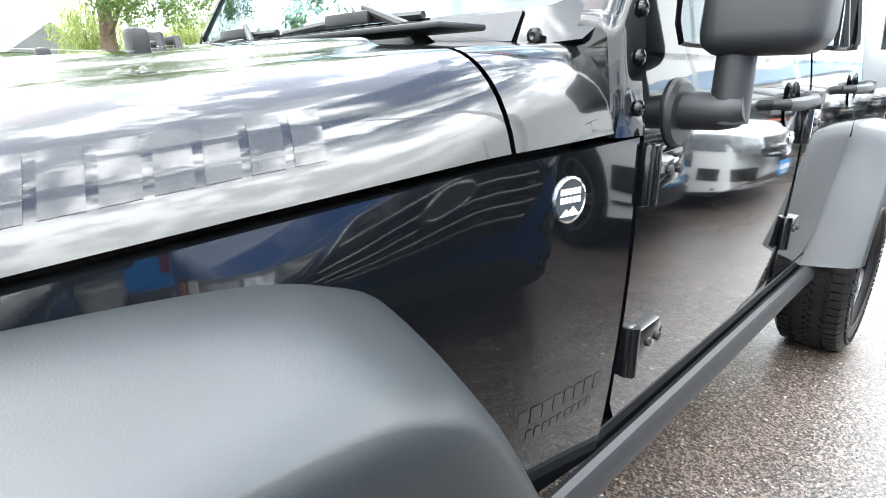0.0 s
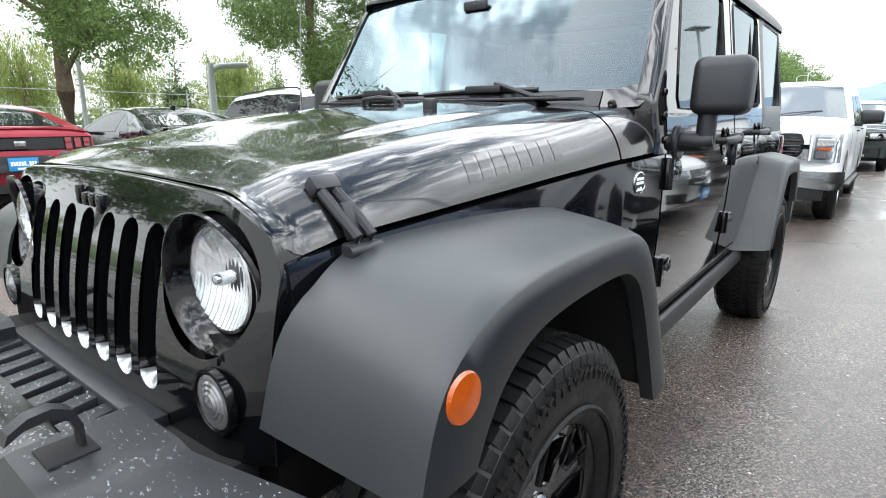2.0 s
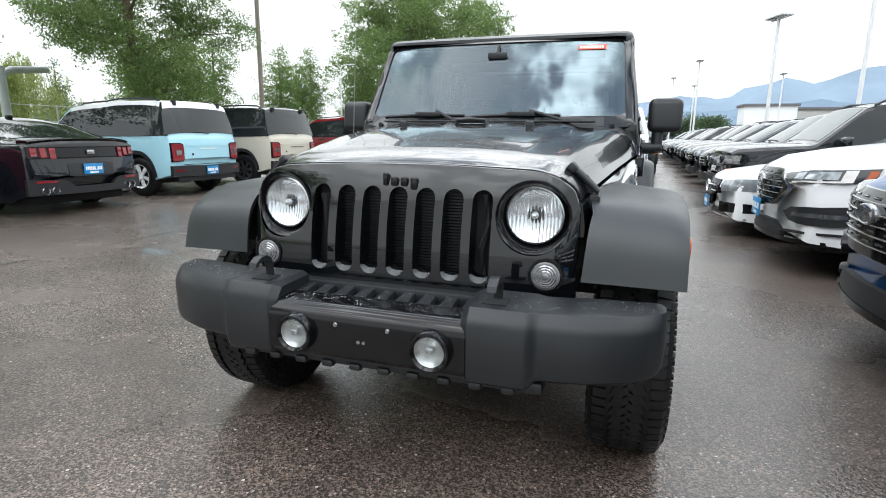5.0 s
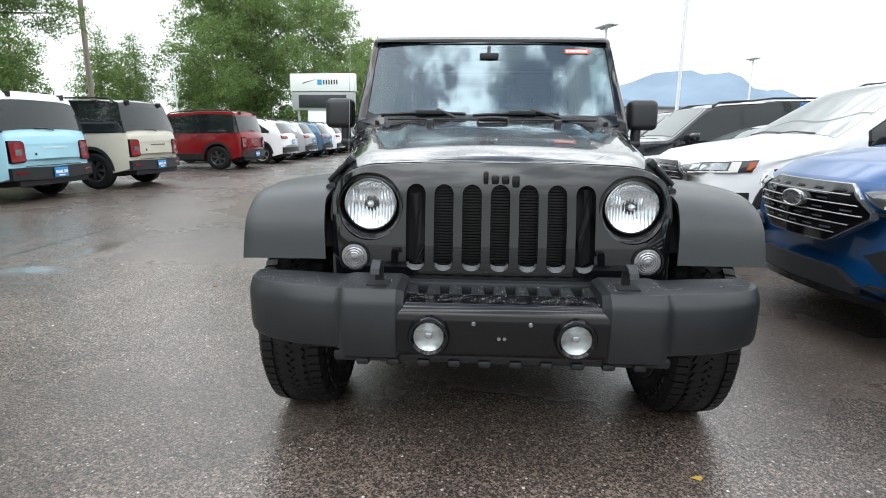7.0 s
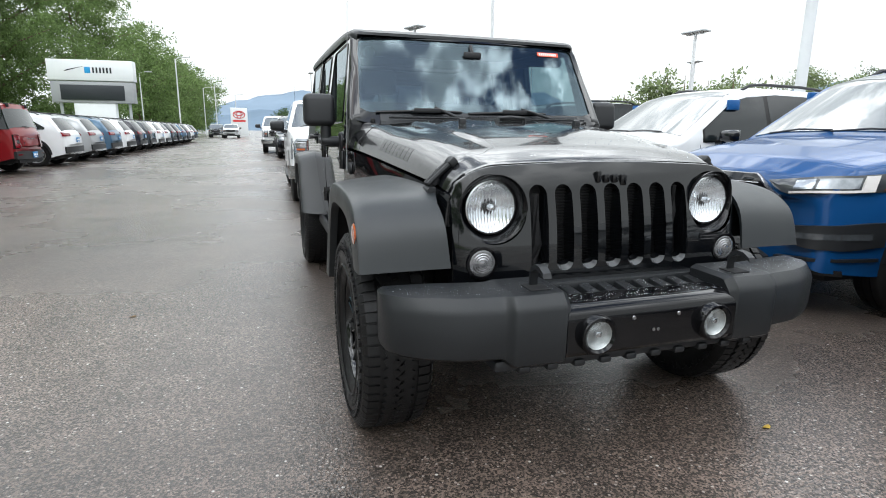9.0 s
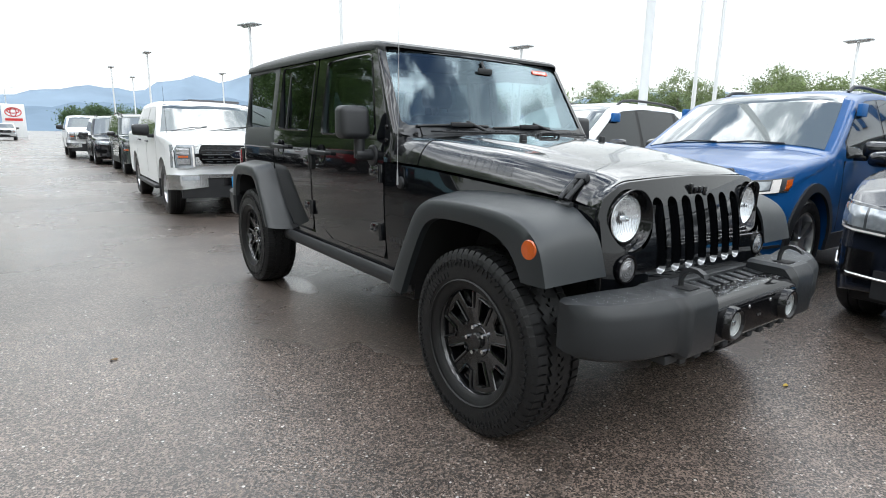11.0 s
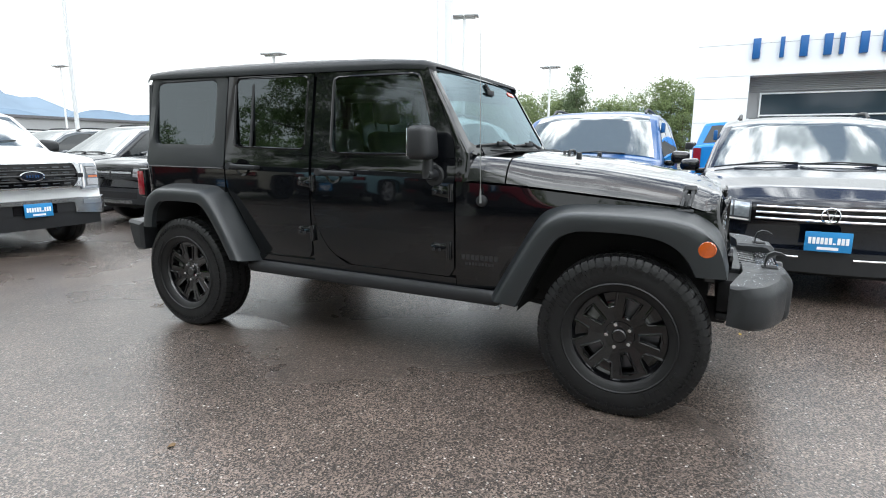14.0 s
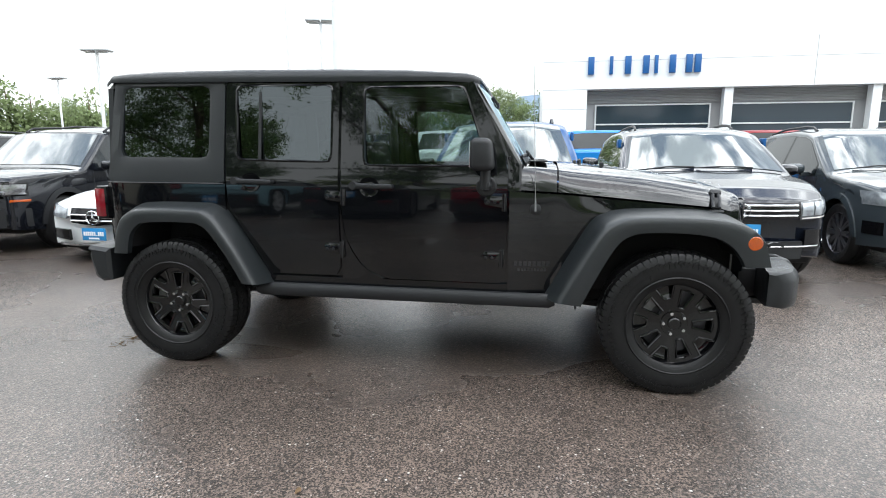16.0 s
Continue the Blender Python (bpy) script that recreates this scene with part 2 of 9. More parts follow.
M = {
    "black_paint": material("gloss black paint", (0.0035, 0.004, 0.005), rough=0.08, coat=1.0, vary=0.3, scale=2, spec=0.12),
    "hood_paint": material("gloss black paint with a thin film of rain", (0.0045, 0.005, 0.006), rough=0.20, coat=1.0, vary=0.3, scale=2, spec=0.3, bump=0.012, bump_scale=90),
    "fog_silver": material("satin silver lamp bowl", (0.42, 0.43, 0.42), rough=0.25, metal=0.7, vary=0.4, scale=50),
    "caliper": material("grey cast brake caliper", (0.22, 0.22, 0.22), rough=0.5, metal=0.4, vary=0.3, scale=25),
    "flare": material("grey black moulded plastic", (0.0125, 0.0155, 0.0175), rough=0.40, spec=0.65, vary=0.14, scale=5, bump=0.06, bump_scale=500, rough_vary=0.06),
    "bumper": material("grained bumper plastic", (0.0145, 0.016, 0.0178), rough=0.38, spec=0.45, vary=0.25, scale=7, bump=0.1, bump_scale=420, rough_vary=0.08),
    "plastic": material("black plastic", (0.014, 0.015, 0.017), rough=0.45, vary=0.2, scale=12, bump=0.05, bump_scale=300),
    "gloss_black": material("gloss black plastic", (0.004, 0.004, 0.0048), rough=0.08, spec=0.42, vary=0.3, scale=9),
    "hardtop": material("hardtop plastic", (0.0135, 0.0155, 0.018), rough=0.34, vary=0.15, scale=6, bump=0.12, bump_scale=380),
    "rubber": material("tyre rubber", (0.0075, 0.0075, 0.008), rough=0.46, spec=0.36, vary=0.3, scale=20, bump=0.12, bump_scale=150, rough_vary=0.12),
    "under": material("underbody black", (0.008, 0.008, 0.009), rough=0.8, vary=0.3, scale=6),
    "rim_black": material("gloss black alloy", (0.0025, 0.0025, 0.003), rough=0.10, coat=0.7, spec=0.34, bump=0.02, bump_scale=30),
    "alloy": material("silver alloy", (0.55, 0.56, 0.58), rough=0.28, metal=1.0),
    "dark_alloy": material("machined dark alloy", (0.12, 0.12, 0.13), rough=0.3, metal=0.8),
    "chrome": material("chrome", (0.75, 0.76, 0.78), rough=0.08, metal=1.0),
    "dull_chrome": material("brushed chrome", (0.55, 0.56, 0.57), rough=0.25, metal=1.0),
    "steel": material("bolt steel", (0.35, 0.35, 0.36), rough=0.35, metal=1.0),
    "lamp_lens": glass("lamp lens", (0.93, 0.95, 0.97)),
    "reflector": material("lamp reflector", (0.80, 0.81, 0.82), rough=0.20, metal=0.8),
    "lamp_clear": material("headlamp unit", (0.34, 0.37, 0.40), rough=0.12, metal=0.5, coat=1.0, vary=0.8, scale=16),
    "lamp_dark": material("smoked lamp housing", (0.05, 0.055, 0.06), rough=0.1, coat=1.0, vary=0.4, scale=20),
    "orange": material("amber lens", (0.42, 0.070, 0.004), rough=0.18, coat=1.0, vary=0.25, scale=60),
    "red_lamp": material("red lamp lens", (0.20, 0.007, 0.014), rough=0.12, coat=0.7, vary=0.4, scale=25),
    "white_lamp": material("clear lamp strip", (0.75, 0.72, 0.70), rough=0.15, coat=1.0),
    "dark_glass": material("tinted car glass", (0.012, 0.016, 0.018), rough=0.02, spec=0.5, ior=1.5, coat=0.25),
    "shop_glass": material("dark shop glazing", (0.03, 0.045, 0.06), rough=0.05, spec=0.5),
    "screen_glass": material("windscreen glass", (0.075, 0.090, 0.090), rough=0.03, spec=1.0, ior=1.9),
    "offroad_screen": glass("clear windscreen", (0.36, 0.48, 0.52), gloss=0.14, sheen=(0.64, 0.80, 0.88)),
    "offroad_glass": glass("lightly tinted glass", (0.42, 0.50, 0.48), gloss=0.10, sheen=(0.72, 0.80, 0.84)),
    "offroad_dark_glass": glass("dark tinted glass", (0.045, 0.055, 0.06), gloss=0.12, sheen=(0.72, 0.80, 0.84)),
    "seat": material("black seat cloth", (0.02, 0.02, 0.022), rough=0.85, vary=0.3, scale=30, bump=0.3, bump_scale=400),
    "dash": material("dark dashboard", (0.025, 0.025, 0.027), rough=0.55, vary=0.2, scale=10, bump=0.1, bump_scale=200),
    "white_paint": paint("white car paint", (0.80, 0.81, 0.82)),
    "blue_paint": paint("metallic blue paint", (0.004, 0.058, 0.19)),
    "sky_blue_paint": paint("pale blue paint", (0.36, 0.62, 0.72)),
    "beige_paint": paint("beige paint", (0.52, 0.49, 0.41)),
    "red_paint": paint("metallic red paint", (0.22, 0.008, 0.012), 0.2),
    "crimson_paint": paint("crimson red paint", (0.30, 0.012, 0.03), 0.2),
    "black_car_paint": paint("black car paint", (0.006, 0.007, 0.010)),
    "navy_paint": paint("dark blue black paint", (0.010, 0.013, 0.022)),
    "grey_paint": paint("dark grey paint", (0.040, 0.050, 0.058), 0.15),
    "silver_paint": paint("silver paint", (0.42, 0.43, 0.44), 0.5),
    "slate_paint": paint("slate blue paint", (0.07, 0.14, 0.22), 0.3),
    "bright_blue_paint": paint("bright blue paint", (0.010, 0.20, 0.58), 0.1),
    "green_paint": paint("dark green grey paint", (0.05, 0.062, 0.058), 0.15),
    "plate": material("blue dealer plate", (0.02, 0.22, 0.50), rough=0.35, vary=0.15, scale=9),
    "white_ink": material("white print", (0.85, 0.86, 0.88), rough=0.5),
    "dark_ink": material("dark print", (0.02, 0.025, 0.03), rough=0.5),
    "blue_ink": material("blue print", (0.02, 0.30, 0.62), rough=0.45),
    "grey_decal": material("grey vinyl decal", (0.010, 0.010, 0.011), rough=0.26, spec=0.4, coat=0.75, vary=0.4, scale=60),
    "faint_decal": material("charcoal vinyl decal", (0.022, 0.022, 0.024), rough=0.3, vary=0.2, scale=30),
    "sticker": material("orange red sticker", (0.85, 0.10, 0.05), rough=0.5),
    "bright_lip": material("bright slot lip", (0.34, 0.35, 0.36), rough=0.18, metal=0.6, coat=1.0, vary=0.3, scale=60),
    "lamp_grey": material("ribbed clear lens", (0.26, 0.26, 0.27), rough=0.18, metal=0.7, coat=1.0, vary=0.4, scale=40),
    "pole": material("grey painted steel pole", (0.42, 0.44, 0.45), rough=0.45, metal=0.3, vary=0.12, scale=4),
    "white_pole": material("white painted pole", (0.68, 0.70, 0.71), rough=0.5, vary=0.1, scale=3),
    "wood_pole": material("weathered wooden pole", (0.23, 0.20, 0.17), rough=0.9, vary=0.35, scale=14, bump=0.3, bump_scale=60),
    "bark": material("bark", (0.16, 0.12, 0.085), rough=0.95, vary=0.45, scale=12, bump=0.6, bump_scale=40),
    "leaf": leaf_material("green leaves", (0.160, 0.235, 0.082)),
    "leaf_light": leaf_material("light green leaves", (0.24, 0.285, 0.095)),
    # leaf_pine and leaf_far are paled to paint in the haze over far trees
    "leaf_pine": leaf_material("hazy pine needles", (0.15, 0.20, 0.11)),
    "leaf_dark": leaf_material("dark conifer needles", (0.085, 0.135, 0.065)),
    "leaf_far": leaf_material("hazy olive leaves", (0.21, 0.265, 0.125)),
    "leaf_grey": leaf_material("silver green leaves", (0.20, 0.25, 0.15)),
    "grass": material("grass verge", (0.10, 0.14, 0.05), rough=0.9, vary=0.4, scale=0.7, bump=0.4, bump_scale=20),
    "sign_white": material("white sign face", (0.78, 0.80, 0.81), rough=0.4, vary=0.05, scale=2),
    "screen_dark": material("dark led screen", (0.025, 0.03, 0.035), rough=0.35, vary=0.2, scale=20),
    "panel_white": material("white metal cladding", (0.80, 0.83, 0.85), rough=0.35, vary=0.04, scale=0.7),
    "panel_grey": material("grey ribbed cladding", (0.33, 0.34, 0.35), rough=0.5, vary=0.1, scale=3),
    "letter_blue": material("blue sign letters", (0.012, 0.10, 0.30), rough=0.35),
    "red_sign": material("red sign mark", (0.62, 0.05, 0.05), rough=0.4),
    "concrete": material("concrete wall", (0.42, 0.42, 0.40), rough=0.85, vary=0.2, scale=1.5),
    "siding": material("pale house siding", (0.55, 0.58, 0.60), rough=0.8, vary=0.1, scale=3),
    "roof_grey": material("grey shingle roof", (0.14, 0.14, 0.15), rough=0.9, vary=0.3, scale=8),
    "debris": material("dead leaves", (0.16, 0.10, 0.05), rough=0.9, vary=0.5, scale=40),
    "yellow_leaf": material("yellow fallen leaf", (0.50, 0.33, 0.04), rough=0.7, vary=0.3, scale=60),
    "droplet": glass("water droplets", (0.9, 0.92, 0.94)),
}


# ---- mesh helpers ----
def ob_from(name, bm, mat, parent=None, label="", smooth=True, edge=0.6):
    me = bpy.data.meshes.new(name)
    bmesh.ops.recalc_face_normals(bm, faces=bm.faces[:])
    if smooth:
        for f in bm.faces:
            f.smooth = True
        for e in bm.edges:
            if len(e.link_faces) == 2 and e.calc_face_angle(0) > edge:
                e.smooth = False
    bm.to_mesh(me)
    bm.free()
    if isinstance(mat, str):
        mat = M[mat]
    me.materials.append(mat)
    ob = new(name, me)
    if parent is not None:
        ob.parent = parent
    if label:
        ob["label"] = label
    return ob


part = ob_from


def thing(name, label, category, group="", m=None):
    e = new(name)
    e.empty_display_size = 0.2
    tagged(e, label, category, group)
    if m is not None:
        e.matrix_world = m
    return e


def box(bm, x0, x1, y0, y1, z0, z1, bevel=0.0, seg=2, m=None):
    """Adds a box, with its edges rounded by bevel."""
    made = bmesh.ops.create_cube(bm, size=1.0)["verts"]
    t = Matrix.Translation(((x0 + x1) / 2, (y0 + y1) / 2, (z0 + z1) / 2)) @ Matrix.Diagonal((abs(x1 - x0), abs(y1 - y0), abs(z1 - z0), 1))
    bmesh.ops.transform(bm, matrix=(m @ t) if m else t, verts=made)
    if bevel:
        es = list({e for v in made for e in v.link_edges})
        bmesh.ops.bevel(bm, geom=es, offset=bevel, segments=seg, profile=0.5, affect="EDGES", clamp_overlap=True)
    return bm


def tube(bm, a, b, r, r2=None, seg=12, caps=True):
    """Adds a round bar from a to b."""
    a, b = Vector(a), Vector(b)
    d = b - a
    m = Matrix.Translation((a + b) / 2) @ d.to_track_quat("Z", "Y").to_matrix().to_4x4()
    bmesh.ops.create_cone(bm, cap_ends=caps, segments=seg, radius1=r, radius2=r if r2 is None else r2, depth=d.length, matrix=m)
    return bm


def pipe(bm, pts, r, seg=8, radii=None):
    """Adds a bent round bar through the points."""
    pts = [Vector(p) for p in pts]
    rings = []
    for i, p in enumerate(pts):
        d = (pts[min(i + 1, len(pts) - 1)] - pts[max(i - 1, 0)]).normalized()
        q = d.to_track_quat("Z", "Y").to_matrix()
        rr = radii[i] if radii else r
        rings.append([bm.verts.new(p + q @ Vector((math.cos(a) * rr, math.sin(a) * rr, 0))) for a in [k * math.tau / seg for k in range(seg)]])
    for r0, r1 in zip(rings, rings[1:]):
        for k in range(seg):
            bm.faces.new((r0[k], r0[(k + 1) % seg], r1[(k + 1) % seg], r1[k]))
    bm.faces.new(rings[0][::-1])
    bm.faces.new(rings[-1])
    return bm


def grid_mesh(bm, rows, close_v=False, close_u=False):
    """Adds a sheet of quads from rows of points; close_v joins each row's ends, close_u the last row with the first."""
    vs = [[bm.verts.new(p) for p in r] for r in rows]
    n = len(vs[0])
    for i in range(len(vs) - (0 if close_u else 1)):
        for k in range(n - (0 if close_v else 1)):
            q = (vs[i][k], vs[i][(k + 1) % n], vs[(i + 1) % len(vs)][(k + 1) % n], vs[(i + 1) % len(vs)][k])
            try:
                bm.faces.new(q)
            except ValueError:
                pass
    return vs


def plate(bm, pts, direction, thick, bevel=0.0):
    """Adds a flat outline of points, thickened along a direction."""
    d = Vector(direction).normalized() * thick
    a = [bm.verts.new(p) for p in pts]
    b = [bm.verts.new(Vector(p) + d) for p in pts]
    n = len(a)
    bm.faces.new(a)
    bm.faces.new(b[::-1])
    sides = [bm.faces.new((a[i], b[i], b[(i + 1) % n], a[(i + 1) % n])) for i in range(n)]
    if bevel:
        es = [e for v in b for e in v.link_edges if e.other_vert(v) in b]
        bmesh.ops.bevel(bm, geom=list(set(es)), offset=bevel, segments=2, profile=0.5, affect="EDGES", clamp_overlap=True)
    return bm


def lathe(bm, profile, centre, axis="x", seg=32, closed=False):
    """Adds a turned shape: profile of (along the axis, radius)."""
    rows = []
    c = Vector(centre)
    for k in range(seg):
        a = k * math.tau / seg
        row = []
        for u, r in profile:
            v = {"x": (u, r * math.cos(a), r * math.sin(a)), "y": (r * math.cos(a), u, r * math.sin(a)), "z": (r * math.cos(a), r * math.sin(a), u)}[axis]
            row.append(c + Vector(v))
        rows.append(row)
    grid_mesh(bm, rows, close_v=closed, close_u=True)
    return bm


def rounded(pts, r, n=4):
    """A closed 2D outline with its corners rounded by r (a number, or one for each corner)."""
    res = []
    k = len(pts)
    for i, p in enumerate(pts):
        p = Vector(p)
        a, b = Vector(pts[i - 1]) - p, Vector(pts[(i + 1) % k]) - p
        rr = r[i] if isinstance(r, (list, tuple)) else r
        rr = min(rr, a.length * 0.48, b.length * 0.48)
        if rr <= 0:
            res.append(tuple(p))
            continue
        p0, p1 = p + a.normalized() * rr, p + b.normalized() * rr
        for j in range(n + 1):
            t = j / n
            q = p0 * (1 - t) ** 2 + p * 2 * t * (1 - t) + p1 * t ** 2
            res.append(tuple(q))
    return res


def letters(name, text, size, mat, m, parent=None, depth=0.004, label="", bold=0.0, spacing=1.0, squash=1.0):
    """Raised lettering as a mesh: lies in the XZ plane of m, reading along +X, centred."""
    c = bpy.data.curves.new(name, "FONT")
    c.body, c.size, c.extrude, c.offset = text, size, depth / 2, bold
    c.align_x, c.align_y, c.space_character = "CENTER", "CENTER", spacing
    tmp = new(name + "_tmp", c)
    dg = bpy.context.evaluated_depsgraph_get()
    dg.update()
    me = bpy.data.meshes.new_from_object(tmp.evaluated_get(dg))
    bpy.data.objects.remove(tmp)
    bpy.data.curves.remove(c)
    me.transform(Matrix.Rotation(radians(90), 4, "X") @ Matrix.Diagonal((squash, 1, 1, 1)))
    me.materials.clear()
    me.materials.append(M[mat])
    me.name = name
    ob = new(name, me)
    if parent is not None:
        ob.parent = parent
    ob.matrix_basis = m
    if label:
        ob["label"] = label
    return ob


def span(a, b, n):
    return [a + (b - a) * k / n for k in range(n + 1)]


def interp(x, pts):
    if x <= pts[0][0]:
        return pts[0][1]
    for (a, va), (b, vb) in zip(pts, pts[1:]):
        if x <= b:
            return va + (vb - va) * (x - a) / (b - a) if b > a else vb
    return pts[-1][1]


def smooth_interp(x, pts):
    if x <= pts[0][0]:
        return pts[0][1]
    for (a, va), (b, vb) in zip(pts, pts[1:]):
        if x <= b:
            t = (x - a) / (b - a)
            t = t * t * (3 - 2 * t)
            return va + (vb - va) * t
    return pts[-1][1]


# ---- ground ----
def asphalt():
    m = bpy.data.materials.new("wet asphalt")
    m.use_nodes = True
    nt = m.node_tree
    b = nt.nodes["Principled BSDF"]
    L = nt.links.new
    tc = nt.nodes.new("ShaderNodeTexCoord")

    def noise_at(scale, detail, rough=0.5):
        n = nt.nodes.new("ShaderNodeTexNoise")
        n.inputs["Scale"].default_value, n.inputs["Detail"].default_value, n.inputs["Roughness"].default_value = scale, detail, rough
        L(tc.outputs["Object"], n.inputs["Vector"])
        return n.outputs["Fac"]

    def ramp(src, lo, hi, a, c):
        r = nt.nodes.new("ShaderNodeMapRange")
        r.interpolation_type = "SMOOTHSTEP"
        r.inputs["From Min"].default_value, r.inputs["From Max"].default_value = lo, hi
        r.inputs["To Min"].default_value, r.inputs["To Max"].default_value = a, c
        L(src, r.inputs["Value"])
        return r.outputs["Result"]

    def math_node(op, a, c, clamp=False):
        n = nt.nodes.new("ShaderNodeMath")
        n.operation, n.use_clamp = op, clamp
        for k, v in enumerate((a, c)):
            if isinstance(v, (int, float)):
                n.inputs[k].default_value = v
            else:
                L(v, n.inputs[k])
        return n.outputs[0]

    def mix(fac, a, c, kind="MIX"):
        n = nt.nodes.new("ShaderNodeMixRGB")
        n.blend_type = kind
        for k, v in enumerate((fac, a, c)):
            if isinstance(v, (int, float)):
                n.inputs[k].default_value = v
            elif isinstance(v, tuple):
                n.inputs[k].default_value = (*v, 1)
            else:
                L(v, n.inputs[k])
        return n.outputs[0]

    def cells(scale):
        v = nt.nodes.new("ShaderNodeTexVoronoi")
        v.inputs["Scale"].default_value = scale
        L(tc.outputs["Object"], v.inputs["Vector"])
        c = nt.nodes.new("ShaderNodeSeparateColor")
        L(v.outputs["Color"], c.inputs[0])
        return v.outputs["Distance"], c

    # stone chips of different tones in dark binder
    dist, col = cells(150)
    tone_ = mix(ramp(col.outputs[0], 0.25, 1.0, 0.0, 1.0), (0.027, 0.0215, 0.018), (0.197, 0.148, 0.121))
    dist2, col2 = cells(75)
    big = math_node("MULTIPLY", ramp(col2.outputs[1], 0.90, 0.92, 0.0, 0.9), ramp(dist2, 0.42, 0.30, 0.0, 1.0))
    tone_ = mix(big, tone_, (0.36, 0.32, 0.285))
    dist3, col3 = cells(38)
    pale = math_node("MULTIPLY", ramp(col3.outputs[1], 0.975, 0.98, 0.0, 1.0), ramp(dist3, 0.26, 0.18, 0.0, 1.0))
    tone_ = mix(pale, tone_, (0.55, 0.52, 0.49))
    tone_ = mix(1.0, tone_, ramp(noise_at(0.35, 5), 0.35, 0.7, 0.72, 1.25), "MULTIPLY")
    tone_ = mix(1.0, tone_, ramp(noise_at(3.1, 4), 0.3, 0.7, 0.85, 1.15), "MULTIPLY")
    sep = nt.nodes.new("ShaderNodeSeparateXYZ")
    L(tc.outputs["Object"], sep.inputs[0])
    warp = noise_at(1.6, 4)
    # dirty paving seam along the aisle
    off = math_node("ADD", math_node("ADD", sep.outputs["X"], 4.47), math_node("MULTIPLY", math_node("SUBTRACT", noise_at(0.8, 4), 0.5), 0.35))
    off = math_node("ABSOLUTE", off, 0.0)
    seam = math_node("MULTIPLY", ramp(off, 0.045, 0.012, 0.0, 0.75), ramp(noise_at(0.5, 3), 0.42, 0.55, 0.25, 1.0))
    L(mix(seam, tone_, (0.012, 0.0105, 0.0095)), b.inputs["Base Color"])
    # standing water in the sags
    pond = ramp(noise_at(0.16, 2, 0.45), 0.64, 0.80, 0.0, 0.8)
    for px, py, rx_, ry_, wet in ((-0.65, 2.55, 0.12, 0.30, 0.65), (1.35, 8.6, 0.9, 1.0, 0.65), (-3.85, 1.98, 0.34, 0.15, 0.95), (-3.82, 2.85, 0.16, 0.42, 0.9)):
        dx = math_node("DIVIDE", math_node("SUBTRACT", sep.outputs["X"], px), rx_)
        dy = math_node("DIVIDE", math_node("SUBTRACT", sep.outputs["Y"], py), ry_)
        d2 = math_node("ADD", math_node("MULTIPLY", dx, dx), math_node("MULTIPLY", dy, dy))
        d2 = math_node("ADD", d2, math_node("MULTIPLY", math_node("SUBTRACT", warp, 0.5), 3.4))
        pond = math_node("MAXIMUM", pond, ramp(d2, 1.5, 0.0, 0.0, wet))
    damp = ramp(noise_at(0.45, 5), 0.3, 0.7, 0.34, 0.20)
    L(mix(pond, (0.60, 0.60, 0.60), (0.30, 0.30, 0.30)), b.inputs["Roughness"])
    b.inputs["Specular IOR Level"].default_value = 0.3
    b.inputs["Coat IOR"].default_value = 1.45
    b.inputs["Coat Weight"].default_value = 1.0
    L(mix(pond, damp, (0.02, 0.02, 0.02)), b.inputs["Coat Roughness"])
    bp = nt.nodes.new("ShaderNodeBump")
    bp.inputs["Distance"].default_value = 0.005
    bp.inputs["Strength"].default_value = 0.7
    L(dist, bp.inputs["Height"])
    L(bp.outputs["Normal"], b.inputs["Normal"])
    film = nt.nodes.new("ShaderNodeBump")
    film.inputs["Distance"].default_value = 0.005
    L(ramp(pond, 0.0, 1.0, 0.36, 0.01), film.inputs["Strength"])
    L(dist2, film.inputs["Height"])
    L(film.outputs["Normal"], b.inputs["Coat Normal"])
    return m


bm = bmesh.new()
xs = sorted({*[-900, -400, -150, -60, -35], *range(-24, 40, 4), 60, 150, 400, 900})
ys = sorted({*[-900, -400, -150, -60], *range(-24, 60, 4), 80, 150, 400, 900})
grid_mesh(bm, [[(x, y, 0.0) for x in xs] for y in ys])
ground = ob_from("ground", bm, asphalt())
tagged(ground, "wet brown-grey asphalt car park with puddles", "ground", kind="structure")


# ---- the black off-road car ----
offroad = thing("off_road_car", "black four-door hardtop off-road car with grey-black plastic flares", "off-road car")

BX = [(-0.44, 0.598), (-0.30, 0.615), (0.30, 0.700), (0.70, 0.765), (0.90, 0.785), (3.44, 0.785)]


def side_x(y, z):
    x = interp(y, BX)
    if z > 1.14:
        x -= (z - 1.14) * 0.150
    elif z < 0.95:
        x -= 0.030 * ((0.95 - z) / 0.45) ** 2
    return x


def pane_x(y, z, zm, back):
    """A side pane stands a little steeper than the body round it."""
    return side_x(y, zm) + (zm - z) * 0.095 - back


def sheet(bm, rows, thick, inward=None):
    """A thick sheet from rows of points; inward(p) gives the back side."""
    back = [[Vector(p) - Vector((thick * (1 if p[0] > 0 else -1), 0, 0)) for p in r] if inward is None else [inward(Vector(p)) for p in r] for r in rows]
    a = grid_mesh(bm, rows)
    b = grid_mesh(bm, back)
    for vs in (0,):
        loop_a = a[0] + [r[-1] for r in a[1:]] + a[-1][-2::-1] + [r[0] for r in a[-2:0:-1]]
        loop_b = b[0] + [r[-1] for r in b[1:]] + b[-1][-2::-1] + [r[0] for r in b[-2:0:-1]]
        n = len(loop_a)
        for i in range(n):
            bm.faces.new((loop_a[i], loop_a[(i + 1) % n], loop_b[(i + 1) % n], loop_b[i]))
    return bm


